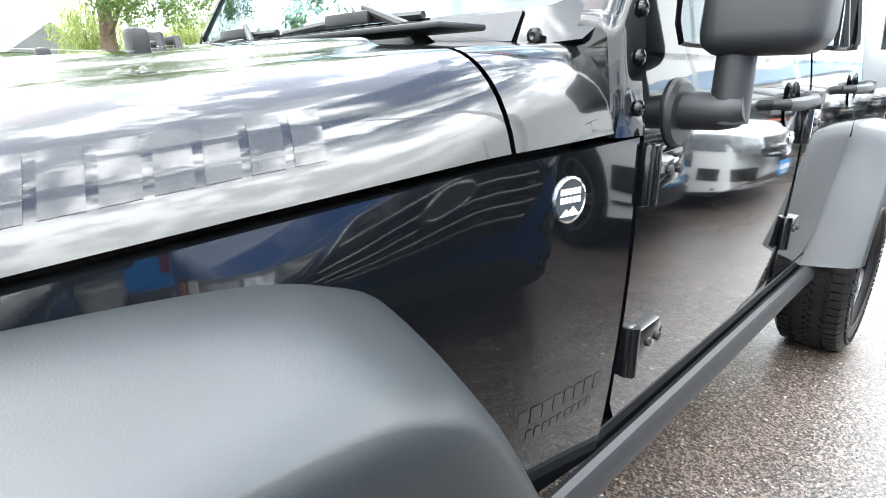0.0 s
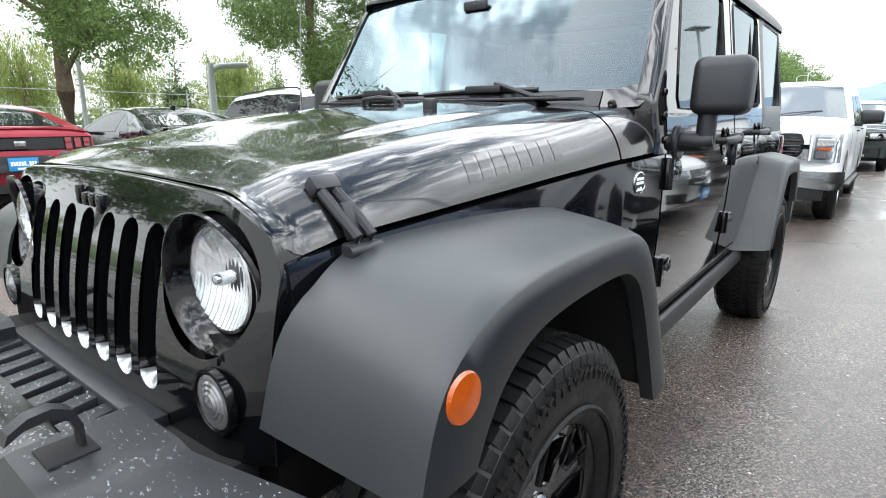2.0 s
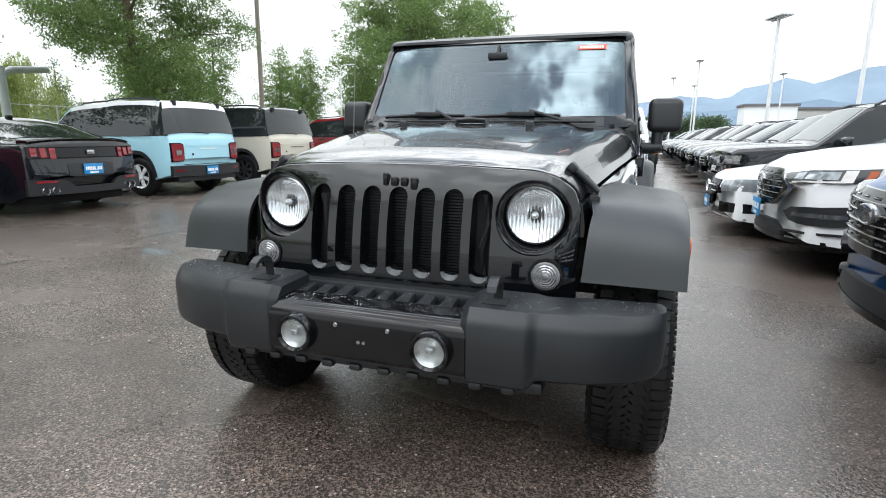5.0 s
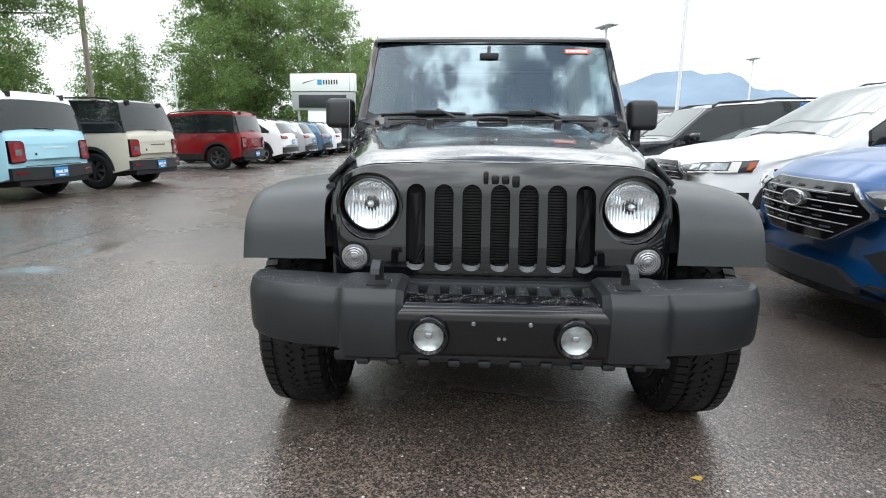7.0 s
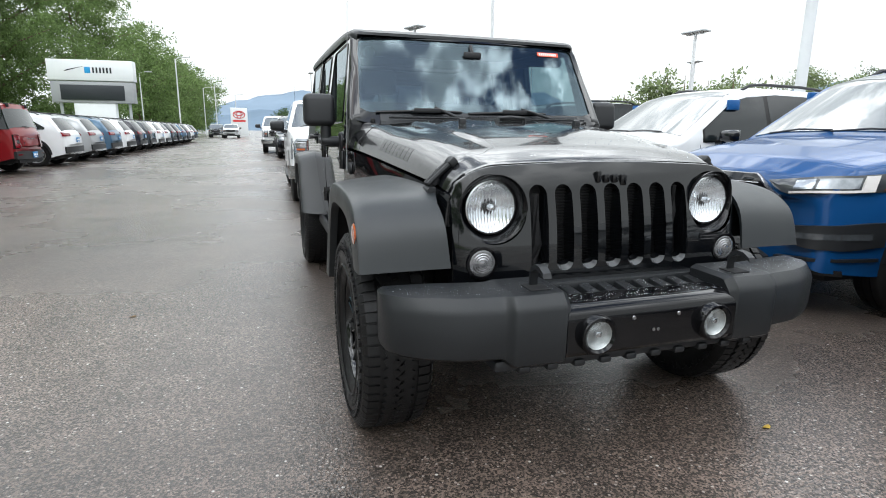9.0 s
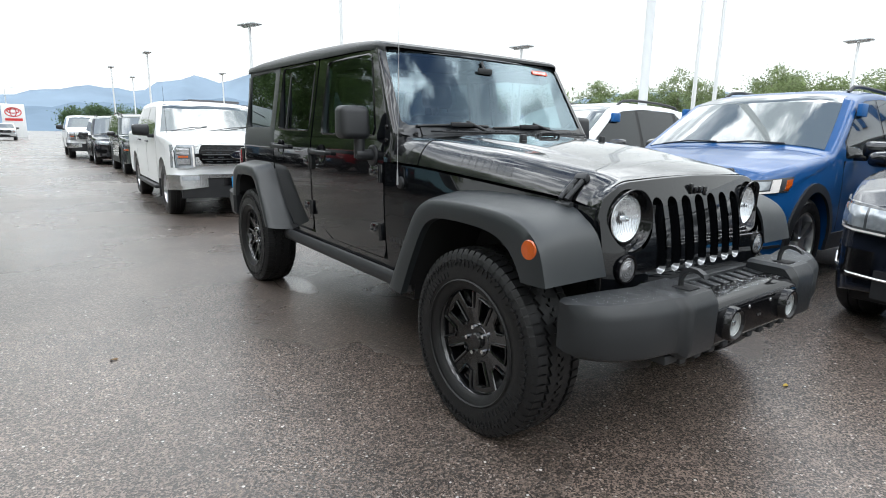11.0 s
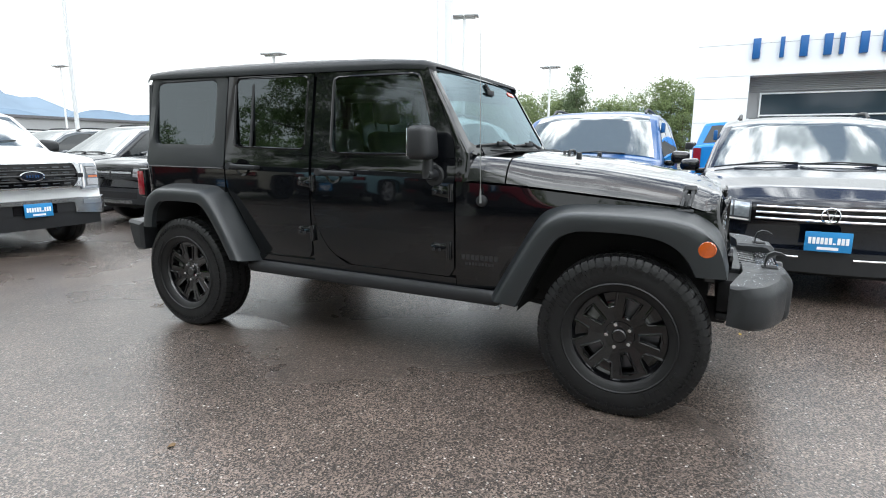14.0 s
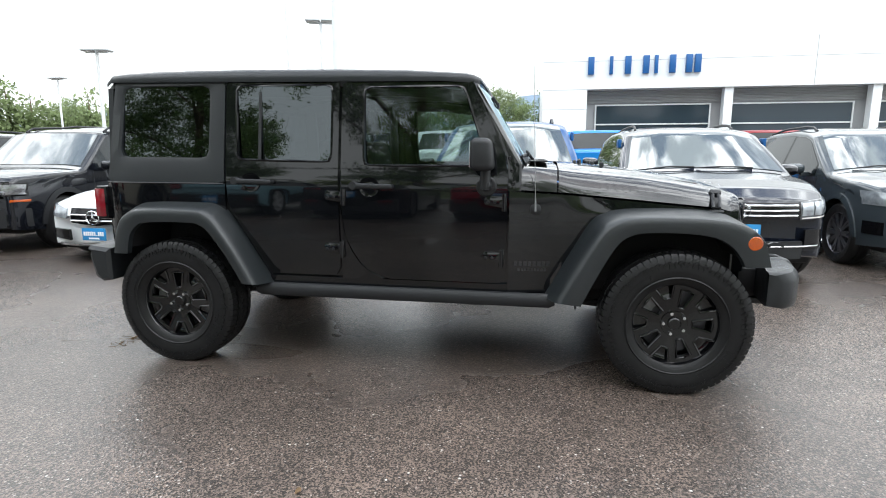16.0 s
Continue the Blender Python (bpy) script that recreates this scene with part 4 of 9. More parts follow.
    box(bm, s * 0.305 - 0.018, s * 0.305 + 0.018, 0.345, 0.372, 1.205, 1.252, 0.008)
    box(bm, s * 0.305 - 0.022, s * 0.305 + 0.022, 0.335, 0.395, 1.20, 1.222, 0.006)
    part("windscreen_stop", bm, "plastic", offroad)
bm = bmesh.new()
pipe(bm, [(-0.075, 0.47, 1.235), (-0.07, 0.47, 1.258), (0, 0.47, 1.263), (0.07, 0.47, 1.258), (0.075, 0.47, 1.235)], 0.008, 8)
pipe(bm, [(-0.075, 0.50, 1.235), (-0.07, 0.50, 1.253), (0.07, 0.50, 1.253), (0.075, 0.50, 1.235)], 0.008, 8)
part("hood_bracket", bm, "plastic", offroad)


# windscreen frame and glass
def ws(u, v, off=0.0):
    """Point on the windscreen plane: u metres across, v from 0 at the foot to 1 at the head."""
    return Vector((u, 0.800 + 0.295 * v - off * 0.857 + 0.03 * (u / 0.7) ** 2, 1.225 + 0.490 * v + off * 0.515))


def ws_frame_pts(a0, a1, v0, v1, r, n):
    o = rounded([(-a0, v0), (a0, v0), (a1, v1), (-a1, v1)], r, 5)
    return even_outline(o, n)


bm = bmesh.new()
inner = ws_frame_pts(0.705, 0.672, 0.115, 0.957, 0.050, 60)
outer = matched(inner, ws_frame_pts(0.748, 0.700, 0.0, 0.992, 0.06, 60))
rows = []
for (u0, v0), (u1, v1) in zip(outer, inner):
    rows.append([ws(u0, v0, 0.006), ws(u1, v1, 0.010), ws(u1, v1, -0.03), ws(u0, v0, -0.045)])
grid_mesh(bm, rows, close_v=True, close_u=True)
part("windscreen_frame", bm, "black_paint", offroad)
bm = bmesh.new()
rows = [[ws(u, v, o) for v, o in ((0.005, 0.004), (0.008, 0.013), (0.100, 0.014), (0.108, 0.004))] for u in span(-0.60, 0.60, 12)]
grid_mesh(bm, rows)
part("foot_seal", bm, "hardtop", offroad, "matte black strip under the windscreen")
bm = bmesh.new()
rows = [[ws(u, v, 0.003) for u in span(-interp(v, [(0, 0.71), (1, 0.68)]), interp(v, [(0, 0.71), (1, 0.68)]), 10)] for v in span(0.10, 0.965, 6)]
grid_mesh(bm, rows)
wsg = part("windscreen", bm, "offroad_screen", offroad, "clear windscreen with sky reflections")
wsg.visible_shadow = False
bm = bmesh.new()
inner = ws_frame_pts(0.684, 0.654, 0.150, 0.935, 0.045, 48)
outer = ws_frame_pts(0.708, 0.676, 0.112, 0.960, 0.050, 48)
rows = [[ws(u0, v0, 0.0), ws(u1, v1, 0.0)] for (u0, v0), (u1, v1) in zip(matched(inner, outer), inner)]
grid_mesh(bm, rows, close_u=True)
part("glass_border", bm, "under", offroad)
bm = bmesh.new()
plate(bm, [ws(0.43, 0.845, 0.008), ws(0.575, 0.845, 0.008), ws(0.575, 0.895, 0.008), ws(0.43, 0.895, 0.008)], (0, 1, -0.6), 0.001)
stk = part("price_sticker", bm, "sticker", offroad, "small orange-red paper sticker on the windscreen")
bm = bmesh.new()
for k in range(9):
    plate(bm, [ws(0.44 + k * 0.014, 0.855, 0.0095), ws(0.448 + k * 0.014, 0.855, 0.0095), ws(0.448 + k * 0.014, 0.885, 0.0095), ws(0.44 + k * 0.014, 0.885, 0.0095)], (0, 1, -0.6), 0.0005)
part("print_strip", bm, "white_ink", stk)
for x0, x1, x2 in ((-0.14, -0.30, -0.62), (0.44, 0.22, -0.10)):
    bm = bmesh.new()
    pv = ws(x0, -0.01, 0.02)
    pipe(bm, [pv, ws(x0 - 0.06, 0.05, 0.04), ws(x1, 0.15, 0.035)], 0.009, 8, [0.014, 0.010, 0.007])
    wp = part("wiper", bm, "plastic", offroad)
    bm = bmesh.new()
    pipe(bm, [ws(x2, 0.105, 0.016), ws(x1 - 0.1, 0.115, 0.026), ws(x1 + 0.16, 0.12, 0.016)], 0.008, 6)
    box(bm, x1 - 0.12, x1 + 0.03, 0.80, 0.815, 1.285, 1.31, 0.005)
    part("blade", bm, "plastic", wp)
for s in (1, -1):
    # pillar foot wrapping from the screen frame to the door gap, with hinge bolts
    bm = bmesh.new()
    rows = []
    for z in [1.094, 1.10, 1.13, 1.17, 1.21, 1.238, 1.25, 1.27, 1.30, 1.36, 1.44, 1.52, 1.60, 1.66, 1.70]:
        v_ = (z - 1.225) / 0.490
        yf = max(0.838, 0.828 + 0.295 * v_)
        yr = max(yf + 0.012, interp(z, [(1.09, 0.906), (1.205, 0.909), (1.30, 0.924), (1.702, 1.112)]))
        u_ = 0.735 - 0.040 * max(0, v_) - 0.020 * max(0, (z - 1.64) / 0.06) ** 2
        p0, p1 = (ws(u_ - 0.028, v_, 0.010), ws(u_, v_, 0.009)) if z > 1.24 else (Vector((0.69, 0.842, z)), Vector((0.752, 0.839, z)))
        xs_ = side_x(yf, z)
        rows.append([(s * p.x, p.y, p.z) for p in (p0, p1, Vector((xs_ - 0.012, yf - 0.002, z)), Vector((xs_ - 0.002, yf + 0.006, z)), Vector((xs_ + 0.003, yf + 0.016, z)), Vector((side_x(yr, z) + 0.003, yr, z)), Vector((side_x(yr, z) - 0.03, yr, z)))])
    grid_mesh(bm, rows)
    hb = part("pillar", bm, "black_paint", offroad, edge=0.8)
    for y, z in ((0.882, 1.135), (0.889, 1.207), (0.903, 1.275)):
        bm = bmesh.new()
        lathe(bm, [(0, 0.012), (0.006, 0.011), (0.008, 0.006), (0.005, 0.0001)], (0, y, z), "x", 12)
        for v in bm.verts:
            v.co.x = s * (side_x(y, z) + 0.003 + v.co.x)
        part("bolt", bm, "gloss_black", hb)
    for u, v_ in ((0.64, 0.02), (0.675, -0.035)):
        bm = bmesh.new()
        lathe(bm, [(0, 0.013), (-0.006, 0.012), (-0.008, 0.006), (-0.005, 0.0001)], ws(s * u, v_, 0.012), "y", 12)
        part("bolt", bm, "gloss_black", hb)


# hardtop
def roof_z(y):
    return interp(y, [(1.08, 1.724), (1.14, 1.750), (1.5, 1.776), (1.95, 1.792), (2.6, 1.800), (3.2, 1.794), (3.38, 1.776), (3.42, 1.73)])


bm = bmesh.new()
rows = []
for y in [1.085, 1.095, 1.12, 1.16, 1.3, 1.5, 1.7, 1.9, 2.2, 2.5, 2.8, 3.1, 3.3, 3.38, 3.41, 3.425]:
    zc, hw = roof_z(y), interp(y, [(1.083, 0.668), (1.095, 0.686), (1.12, 0.700), (1.2, 0.712)]) if y < 3.37 else 0.712 - 0.3 * (y - 3.37)
    zl = min(zc - 0.010, interp(y, [(1.08, 1.703), (1.2, 1.722), (3.42, 1.748)]))
    half = [Vector((hw, y, zl - 0.022)), Vector((hw + 0.002, y, zl)), Vector((hw - 0.006, y, zl + (zc - zl) * 0.52)), Vector((hw - 0.03, y, zl + (zc - zl) * 0.84))]
    for k in range(1, 10):
        x = (hw - 0.03) * (1 - k / 10)
        half.append(Vector((x, y, zl + (zc - zl) * (0.84 + 0.16 * (1 - (x / hw) ** 2)))))
    rows.append(half + [Vector((0, y, zc))] + [Vector((-p.x, p.y, p.z)) for p in half[::-1]])
rows.insert(0, [Vector((p.x, 1.083, min(p.z, 1.709))) for p in rows[0]])
vs = grid_mesh(bm, rows)
grid_mesh(bm, [[Vector((p.x * 0.97, p.y, p.z - 0.025)) for p in r] for r in rows[4:]])
roof = part("hardtop", bm, "hardtop", offroad, "black grained plastic hardtop", edge=0.9)
q_inner = even_outline(rounded([(2.725, 1.268), (3.325, 1.272), (3.298, 1.694), (2.722, 1.696)], 0.045, 5), 48)
q_outer = matched(q_inner, [(2.622, 1.118), (3.425, 1.118), (3.368, 1.738), (2.622, 1.738)])
for s in (1, -1):
    bm = bmesh.new()
    mid = [(y * 0.80 + y2 * 0.20, z * 0.80 + z2 * 0.20) for (y, z), (y2, z2) in zip(q_inner, q_outer)]
    rows = []
    for (y0, z0), (ym, zm), (y1, z1) in zip(q_outer, mid, q_inner):
        def sx(y, z, d=0.0):
            return s * (side_x(y, z) + d - (0.35 * max(0, y - 3.36)))
        rows.append([(sx(y0, z0), y0, z0), (sx(ym, zm, 0.003), ym, zm), (sx(y1, z1, -0.004), y1, z1), (sx(y1, z1, -0.03), y1, z1), (sx(y0, z0, -0.03), y0, z0)])
    grid_mesh(bm, rows, close_v=True, close_u=True)
    qp = part("hardtop_side", bm, "hardtop", offroad)
    bm = bmesh.new()
    f = bm.faces.new([bm.verts.new((s * pane_x(y, z, 1.48, 0.013), y, z)) for y, z in q_inner])
    bm.normal_update()
    part("quarter_glass", bm, "offroad_dark_glass", offroad, "dark tinted fixed glass").visible_shadow = False
bm = bmesh.new()
inn = even_outline(rounded([(-0.52, 1.22), (0.52, 1.22), (0.50, 1.62), (-0.50, 1.62)], 0.05, 4), 40)
outr = matched(inn, [(-0.745, 1.115), (0.745, 1.115), (0.69, 1.71), (-0.69, 1.71)])
grid_mesh(bm, [[(x0, 3.425, z0), (x1, 3.42, z1), (x1, 3.39, z1), (x0, 3.39, z0)] for (x0, z0), (x1, z1) in zip(outr, inn)], close_v=True, close_u=True)
part("hardtop_back", bm, "hardtop", offroad)
bm = bmesh.new()
bm.faces.new([bm.verts.new((x, 3.41, z)) for x, z in inn])
part("rear_glass", bm, "offroad_dark_glass", offroad).visible_shadow = False


# doors
def door(s, lo_fn, y_front, y_rear, win, top_out, handle, hinges, tint, mirror=False, post=None):
    bm = bmesh.new()
    rows = []
    for k in range(15):
        z = lo_fn + (1.215 - lo_fn) * (k / 14)
        a, b = y_front(z), y_rear(z)
        rows.append([(s * (side_x(y, z) + 0.001), y, z) for y in span(a, b, 10)])
    sheet(bm, rows, 0.035)
    d = part("door", bm, "black_paint", offroad)
    bm = bmesh.new()
    inner = even_outline(rounded(win, 0.035, 5), 56)
    outer = matched(inner, top_out)
    ring_sheet(bm, outer, inner, s * 0.032, lambda y, z: s * (side_x(y, z) + 0.001))
    part("window_frame", bm, "black_paint", d)
    bm = bmesh.new()
    c = sum((Vector(p) for p in inner), Vector((0, 0))) / len(inner)
    rows = []
    for y, z in inner:
        o = Vector((y, z)) + (Vector((y, z)) - c).normalized() * 0.010
        i2 = Vector((y, z)) - (Vector((y, z)) - c).normalized() * 0.006
        rows.append([(s * (side_x(o.x, o.y) + 0.002), o.x, o.y), (s * (side_x(y, z) + 0.006), y, z), (s * (side_x(i2.x, i2.y) - 0.004), i2.x, i2.y)])
    grid_mesh(bm, rows, close_u=True)
    part("window_seal", bm, "gloss_black", d)
    bm = bmesh.new()
    bm.faces.new([bm.verts.new((s * pane_x(y, z, c.y, 0.014), y, z)) for y, z in inner])
    w = part("window", bm, tint, d)
    w.visible_shadow = False
    if post:
        bm = bmesh.new()
        rows = [[(s * (side_x(post, z) - 0.004), y, z) for z in span(win[0][1], win[2][1], 4)] for y in (post - 0.009, post + 0.009)]
        sheet(bm, rows, 0.012)
        part("window_post", bm, "plastic", d)
    # strap handle in its dished recess
    hy, hz = handle
    bm = bmesh.new()
    hx = side_x(hy, hz)
    lathe(bm, [(0.004, 0.056), (0.001, 0.050), (-0.004, 0.001)], (0, 0, 0), "x", 24)
    for v in bm.verts:
        v.co = Vector((s * (hx + 0.001 + v.co.x), hy + 0.02 + v.co.y * 1.1, hz - 0.005 + v.co.z))
    part("handle_dish", bm, "gloss_black", d)
    bm = bmesh.new()
    pipe(bm, [(s * (hx + 0.0), hy + 0.115, hz + 0.004), (s * (hx + 0.034), hy + 0.110, hz + 0.004), (s * (hx + 0.040), hy + 0.05, hz + 0.002), (s * (hx + 0.040), hy - 0.08, hz), (s * (hx + 0.030), hy - 0.115, hz), (s * hx, hy - 0.118, hz)], 0.016, 10, [0.018, 0.020, 0.016, 0.016, 0.014, 0.012])
    tube(bm, (s * (hx + 0.02), hy + 0.105, hz + 0.004), (s * (hx + 0.052), hy + 0.105, hz + 0.004), 0.024, 0.022, 16)
    part("door_handle", bm, "plastic", d)
    for y, z in hinges:
        bm = bmesh.new()
        hx = side_x(y, z)
        tube(bm, (s * (hx + 0.012), y - 0.045, z - 0.048), (s * (hx + 0.012), y - 0.045, z + 0.048), 0.012, seg=12)
        box(bm, s * (hx - 0.004), s * (hx + 0.014), y - 0.062, y - 0.032, z - 0.050, z + 0.050, 0.006)
        pts = [(s * (hx + 0.002), y - 0.05, z - 0.030), (s * (hx + 0.002), y + 0.060, z - 0.014), (s * (hx + 0.002), y + 0.066, z + 0.016), (s * (hx + 0.002), y + 0.05, z + 0.038), (s * (hx + 0.002), y - 0.05, z + 0.034)]
        plate(bm, pts, (s, 0, 0), 0.016, 0.004)
        h = part("hinge", bm, "black_paint", d)
        for dy in (0.005, 0.042):
            bm = bmesh.new()
            lathe(bm, [(0, 0.009), (0.005, 0.008), (0.006, 0.0001)], (0, y + dy, z + 0.003), "x", 10)
            for v in bm.verts:
                v.co.x = s * (hx + 0.018 + v.co.x)
            part("bolt", bm, "plastic", h)
    if mirror:
        bm = bmesh.new()
        my, mz = 1.030, 1.120
        hx = side_x(my, mz)
        lathe(bm, [(-0.01, 0.060), (0.004, 0.058), (0.010, 0.050), (0.012, 0.0001)], (0, 0, 0), "x", 24)
        for v in bm.verts:
            v.co = Vector((s * (hx + v.co.x), my + v.co.y, mz + v.co.z))
        pipe(bm, [(s * (hx + 0.01), my, mz + 0.005), (s * (hx + 0.07), my - 0.005, mz + 0.006), (s * (hx + 0.092), my - 0.005, mz + 0.010), (s * (hx + 0.106), my - 0.005, mz + 0.012)], 0.032, 14, [0.031, 0.030, 0.029, 0.020])
        tube(bm, (s * (hx + 0.080), my, mz - 0.012), (s * (hx + 0.080), my, mz + 0.11), 0.030, 0.028, 16)
        mb = part("mirror_arm", bm, "plastic", d)
        bm = bmesh.new()
        x0, x1 = hx + 0.028, hx + 0.196
        box(bm, s * x0, s * x1, my - 0.052, my + 0.075, mz + 0.088, mz + 0.262, 0.034, 4)
        for v in bm.verts:
            k = (v.co.z - mz - 0.088) / 0.174
            if v.co.y < my:
                v.co.y += 0.018 * k
        part("mirror_head", bm, "plastic", mb)
        bm = bmesh.new()
        box(bm, s * (x0 + 0.018), s * (x1 - 0.018), my + 0.073, my + 0.078, mz + 0.105, mz + 0.246, 0.002)
        part("mirror_glass", bm, "chrome", mb)
    return d


for s in (1, -1):
    fz = 0.562
    door(s, fz, lambda z: 0.912 + max(0, 0.63 - z) ** 2 * 7,
         lambda z: interp(z, [(0.562, 1.60), (0.595, 1.70), (0.645, 1.765), (0.725, 1.82), (0.815, 1.86), (0.95, 1.878), (1.3, 1.880)]),
         [(1.020, 1.232), (1.742, 1.232), (1.748, 1.674), (1.172, 1.672)],
         [(0.915, 1.205), (1.878, 1.205), (1.878, 1.722), (1.124, 1.712), (0.93, 1.30)],
         (1.690, 1.112), [(0.975, 1.030), (0.985, 0.712)], "offroad_glass", mirror=True)
    door(s, 0.575, lambda z: 1.900 + max(0, 0.64 - z) ** 2 * 7,
         lambda z: interp(z, [(0.575, 2.27), (0.60, 2.315), (0.70, 2.395), (0.95, 2.575), (1.0, 2.603), (1.3, 2.610)]),
         [(1.945, 1.250), (2.535, 1.262), (2.545, 1.695), (1.945, 1.690)],
         [(1.900, 1.205), (2.612, 1.205), (2.612, 1.734), (1.900, 1.724)],
         (2.425, 1.130), [(1.915, 1.045), (1.930, 0.735)], "offroad_dark_glass", post=2.395)
    # bright rail under the hardtop
    bm = bmesh.new()
    pipe(bm, [(s * (side_x(y, 1.113) - (0.03 * ((y - 3.34) / 0.1) ** 2 if y > 3.34 else 0)), y, 1.114) for y in span(2.625, 3.43, 8)], 0.006, 6)
    part("belt_seal", bm, "gloss_black", offroad)
    # rock rail and side step
    bm = bmesh.new()
    rows = []
    for y in [0.63, 0.66, 0.75, 1.2, 1.8, 2.3, 2.42, 2.45]:
        k = 0.6 if y in (0.63, 2.45) else 1.0
        rows.append([(s * (0.770 + 0.024 * k * math.cos(a)), y, 0.472 + 0.042 * k * math.sin(a)) for a in span(0, math.tau, 12)[:-1]])
    vs = grid_mesh(bm, rows, close_v=True)
    bm.faces.new(vs[0]); bm.faces.new(vs[-1])
    part("rock_rail", bm, "plastic", offroad, "black steel rail along the sill")
    bm = bmesh.new()
    box(bm, s * 0.40, s * 0.48, -0.45, 3.35, 0.42, 0.54, 0.01)
    part("frame_rail", bm, "under", offroad)
    # wheel housings
    for c, pts in ((0.0, F_INNER), (2.92, R_INNER)):
        bm = bmesh.new()
        rows = []
        for y, z in resample(pts, 16):
            rows.append([(s * x, y, z + 0.035 - 0.03 * abs(x - 0.9)) for x in (0.905, 0.75, 0.60, 0.52)])
        grid_mesh(bm, rows)
        y_, z_ = pts[0]
        d_ = 0.02 if c < 1 else -0.02
        grid_mesh(bm, [[(s * x, y_ + d_ * k, z_ + 0.04 - 0.09 * k) for x in (0.84, 0.70, 0.42)] for k in range(2)])
        part("wheel_liner", bm, "under", offroad)
        bm = bmesh.new()
        pts2 = resample(pts, 16)
        f = bm.faces.new([bm.verts.new((s * 0.52, y, z + 0.03)) for y, z in pts2])
        part("wheel_well", bm, "under", offroad)
    # tail lamps
    bm = bmesh.new()
    box(bm, s * 0.68, s * 0.785, 3.43, 3.51, 0.88, 1.09, 0.012)
    tl = part("tail_lamp", bm, "gloss_black", offroad)
    bm = bmesh.new()
    box(bm, s * 0.69, s * 0.788, 3.445, 3.517, 0.895, 1.075, 0.008)
    part("lens", bm, "red_lamp", tl, "red lens")

# rear bumper
bm = bmesh.new()
rows = []
for x in [-0.90, -0.88, -0.82, -0.6, 0, 0.6, 0.82, 0.88, 0.90]:
    y1 = 3.60 - 0.10 * max(0, abs(x) - 0.6) / 0.3
    k = 0.0 if abs(x) < 0.895 else 0.02
    rows.append([(x, y, z) for y, z in ((3.36 + k, 0.71 - k), (3.50, 0.725 - k), (y1 - 0.02, 0.712 - k), (y1 - k, 0.66), (y1 - 0.03 - k, 0.53 + k), (y1 - 0.08, 0.50 + k), (3.36 + k, 0.51 + k))])
vs = grid_mesh(bm, rows, close_v=True)
bm.faces.new(vs[0]); bm.faces.new(vs[-1])
part("rear_bumper", bm, "bumper", offroad)

# front bumper: centre beam, end caps, fog lamps, hooks
bm = bmesh.new()
prof = [(-0.585, 0.668), (-0.665, 0.668), (-0.690, 0.660), (-0.706, 0.642), (-0.7125, 0.622), (-0.7128, 0.614), (-0.7128, 0.520), (-0.712, 0.512), (-0.70, 0.498), (-0.62, 0.492)]
rows = [[(x, y, z) for y, z in prof] for x in span(-0.33, 0.33, 10)]
grid_mesh(bm, rows, close_v=True)
part("bumper_beam", bm, "gloss_black", offroad, "gloss black steel beam")
bm = bmesh.new()
box(bm, -0.36, 0.36, -0.59, -0.44, 0.625, 0.640)
box(bm, -0.36, 0.36, -0.500, -0.45, 0.640, 0.684, 0.006)
deck = part("step_deck", bm, "bumper", offroad, "slotted black step deck")
for k in range(9):
    x = -0.30 + k * 0.075
    bm = bmesh.new()
    plate(bm, [(x - 0.024, -0.588, 0.642), (x + 0.024, -0.588, 0.642), (x + 0.020, -0.495, 0.652), (x - 0.020, -0.495, 0.652)], (0, 0, 1), 0.022, 0.005)
    part("slat", bm, "bumper", deck)
for s in (1, -1):
    for x, z in ((0.0885, 0.612), (0.03, 0.565)):
        bm = bmesh.new()
        lathe(bm, [(0, 0.008 if z > 0.6 else 0.004), (-0.004, 0.006), (-0.004, 0.0001)], (s * x if z > 0.6 else x * 0.3 * s, -0.712, z), "y", 10)
        part("screw", bm, "steel", offroad)


def cap_row(x):
    """Section of the bumper's end caps at x: outline of (y, z)."""
    t = min(1, max(0, (x - 0.503) / 0.026))
    yf = -0.718 + 0.026 * t + (interp(x, [(0.54, 0), (0.66, 0.016), (0.76, 0.052), (0.82, 0.090), (0.850, 0.122), (0.866, 0.150), (0.876, 0.185)]) if t == 1 else 0)
    zt = 0.712 - 0.006 * t - interp(x, [(0.7, 0), (0.87, 0.006)])
    zb = 0.478 + 0.022 * t + interp(x, [(0.54, 0), (0.80, 0.004), (0.876, 0.012)])
    yr = interp(x, [(0.3, -0.50), (0.55, -0.50), (0.85, -0.44)])
    return [(yr, zt + 0.002), (yf + 0.052, zt), (yf + 0.036, zt - 0.003), (yf + 0.012, zt - 0.030), (yf + 0.003, zt - 0.052), (yf + 0.004, zb + 0.040), (yf + 0.012, zb + 0.012), (yf + 0.03, zb), (yr, zb + 0.01)]


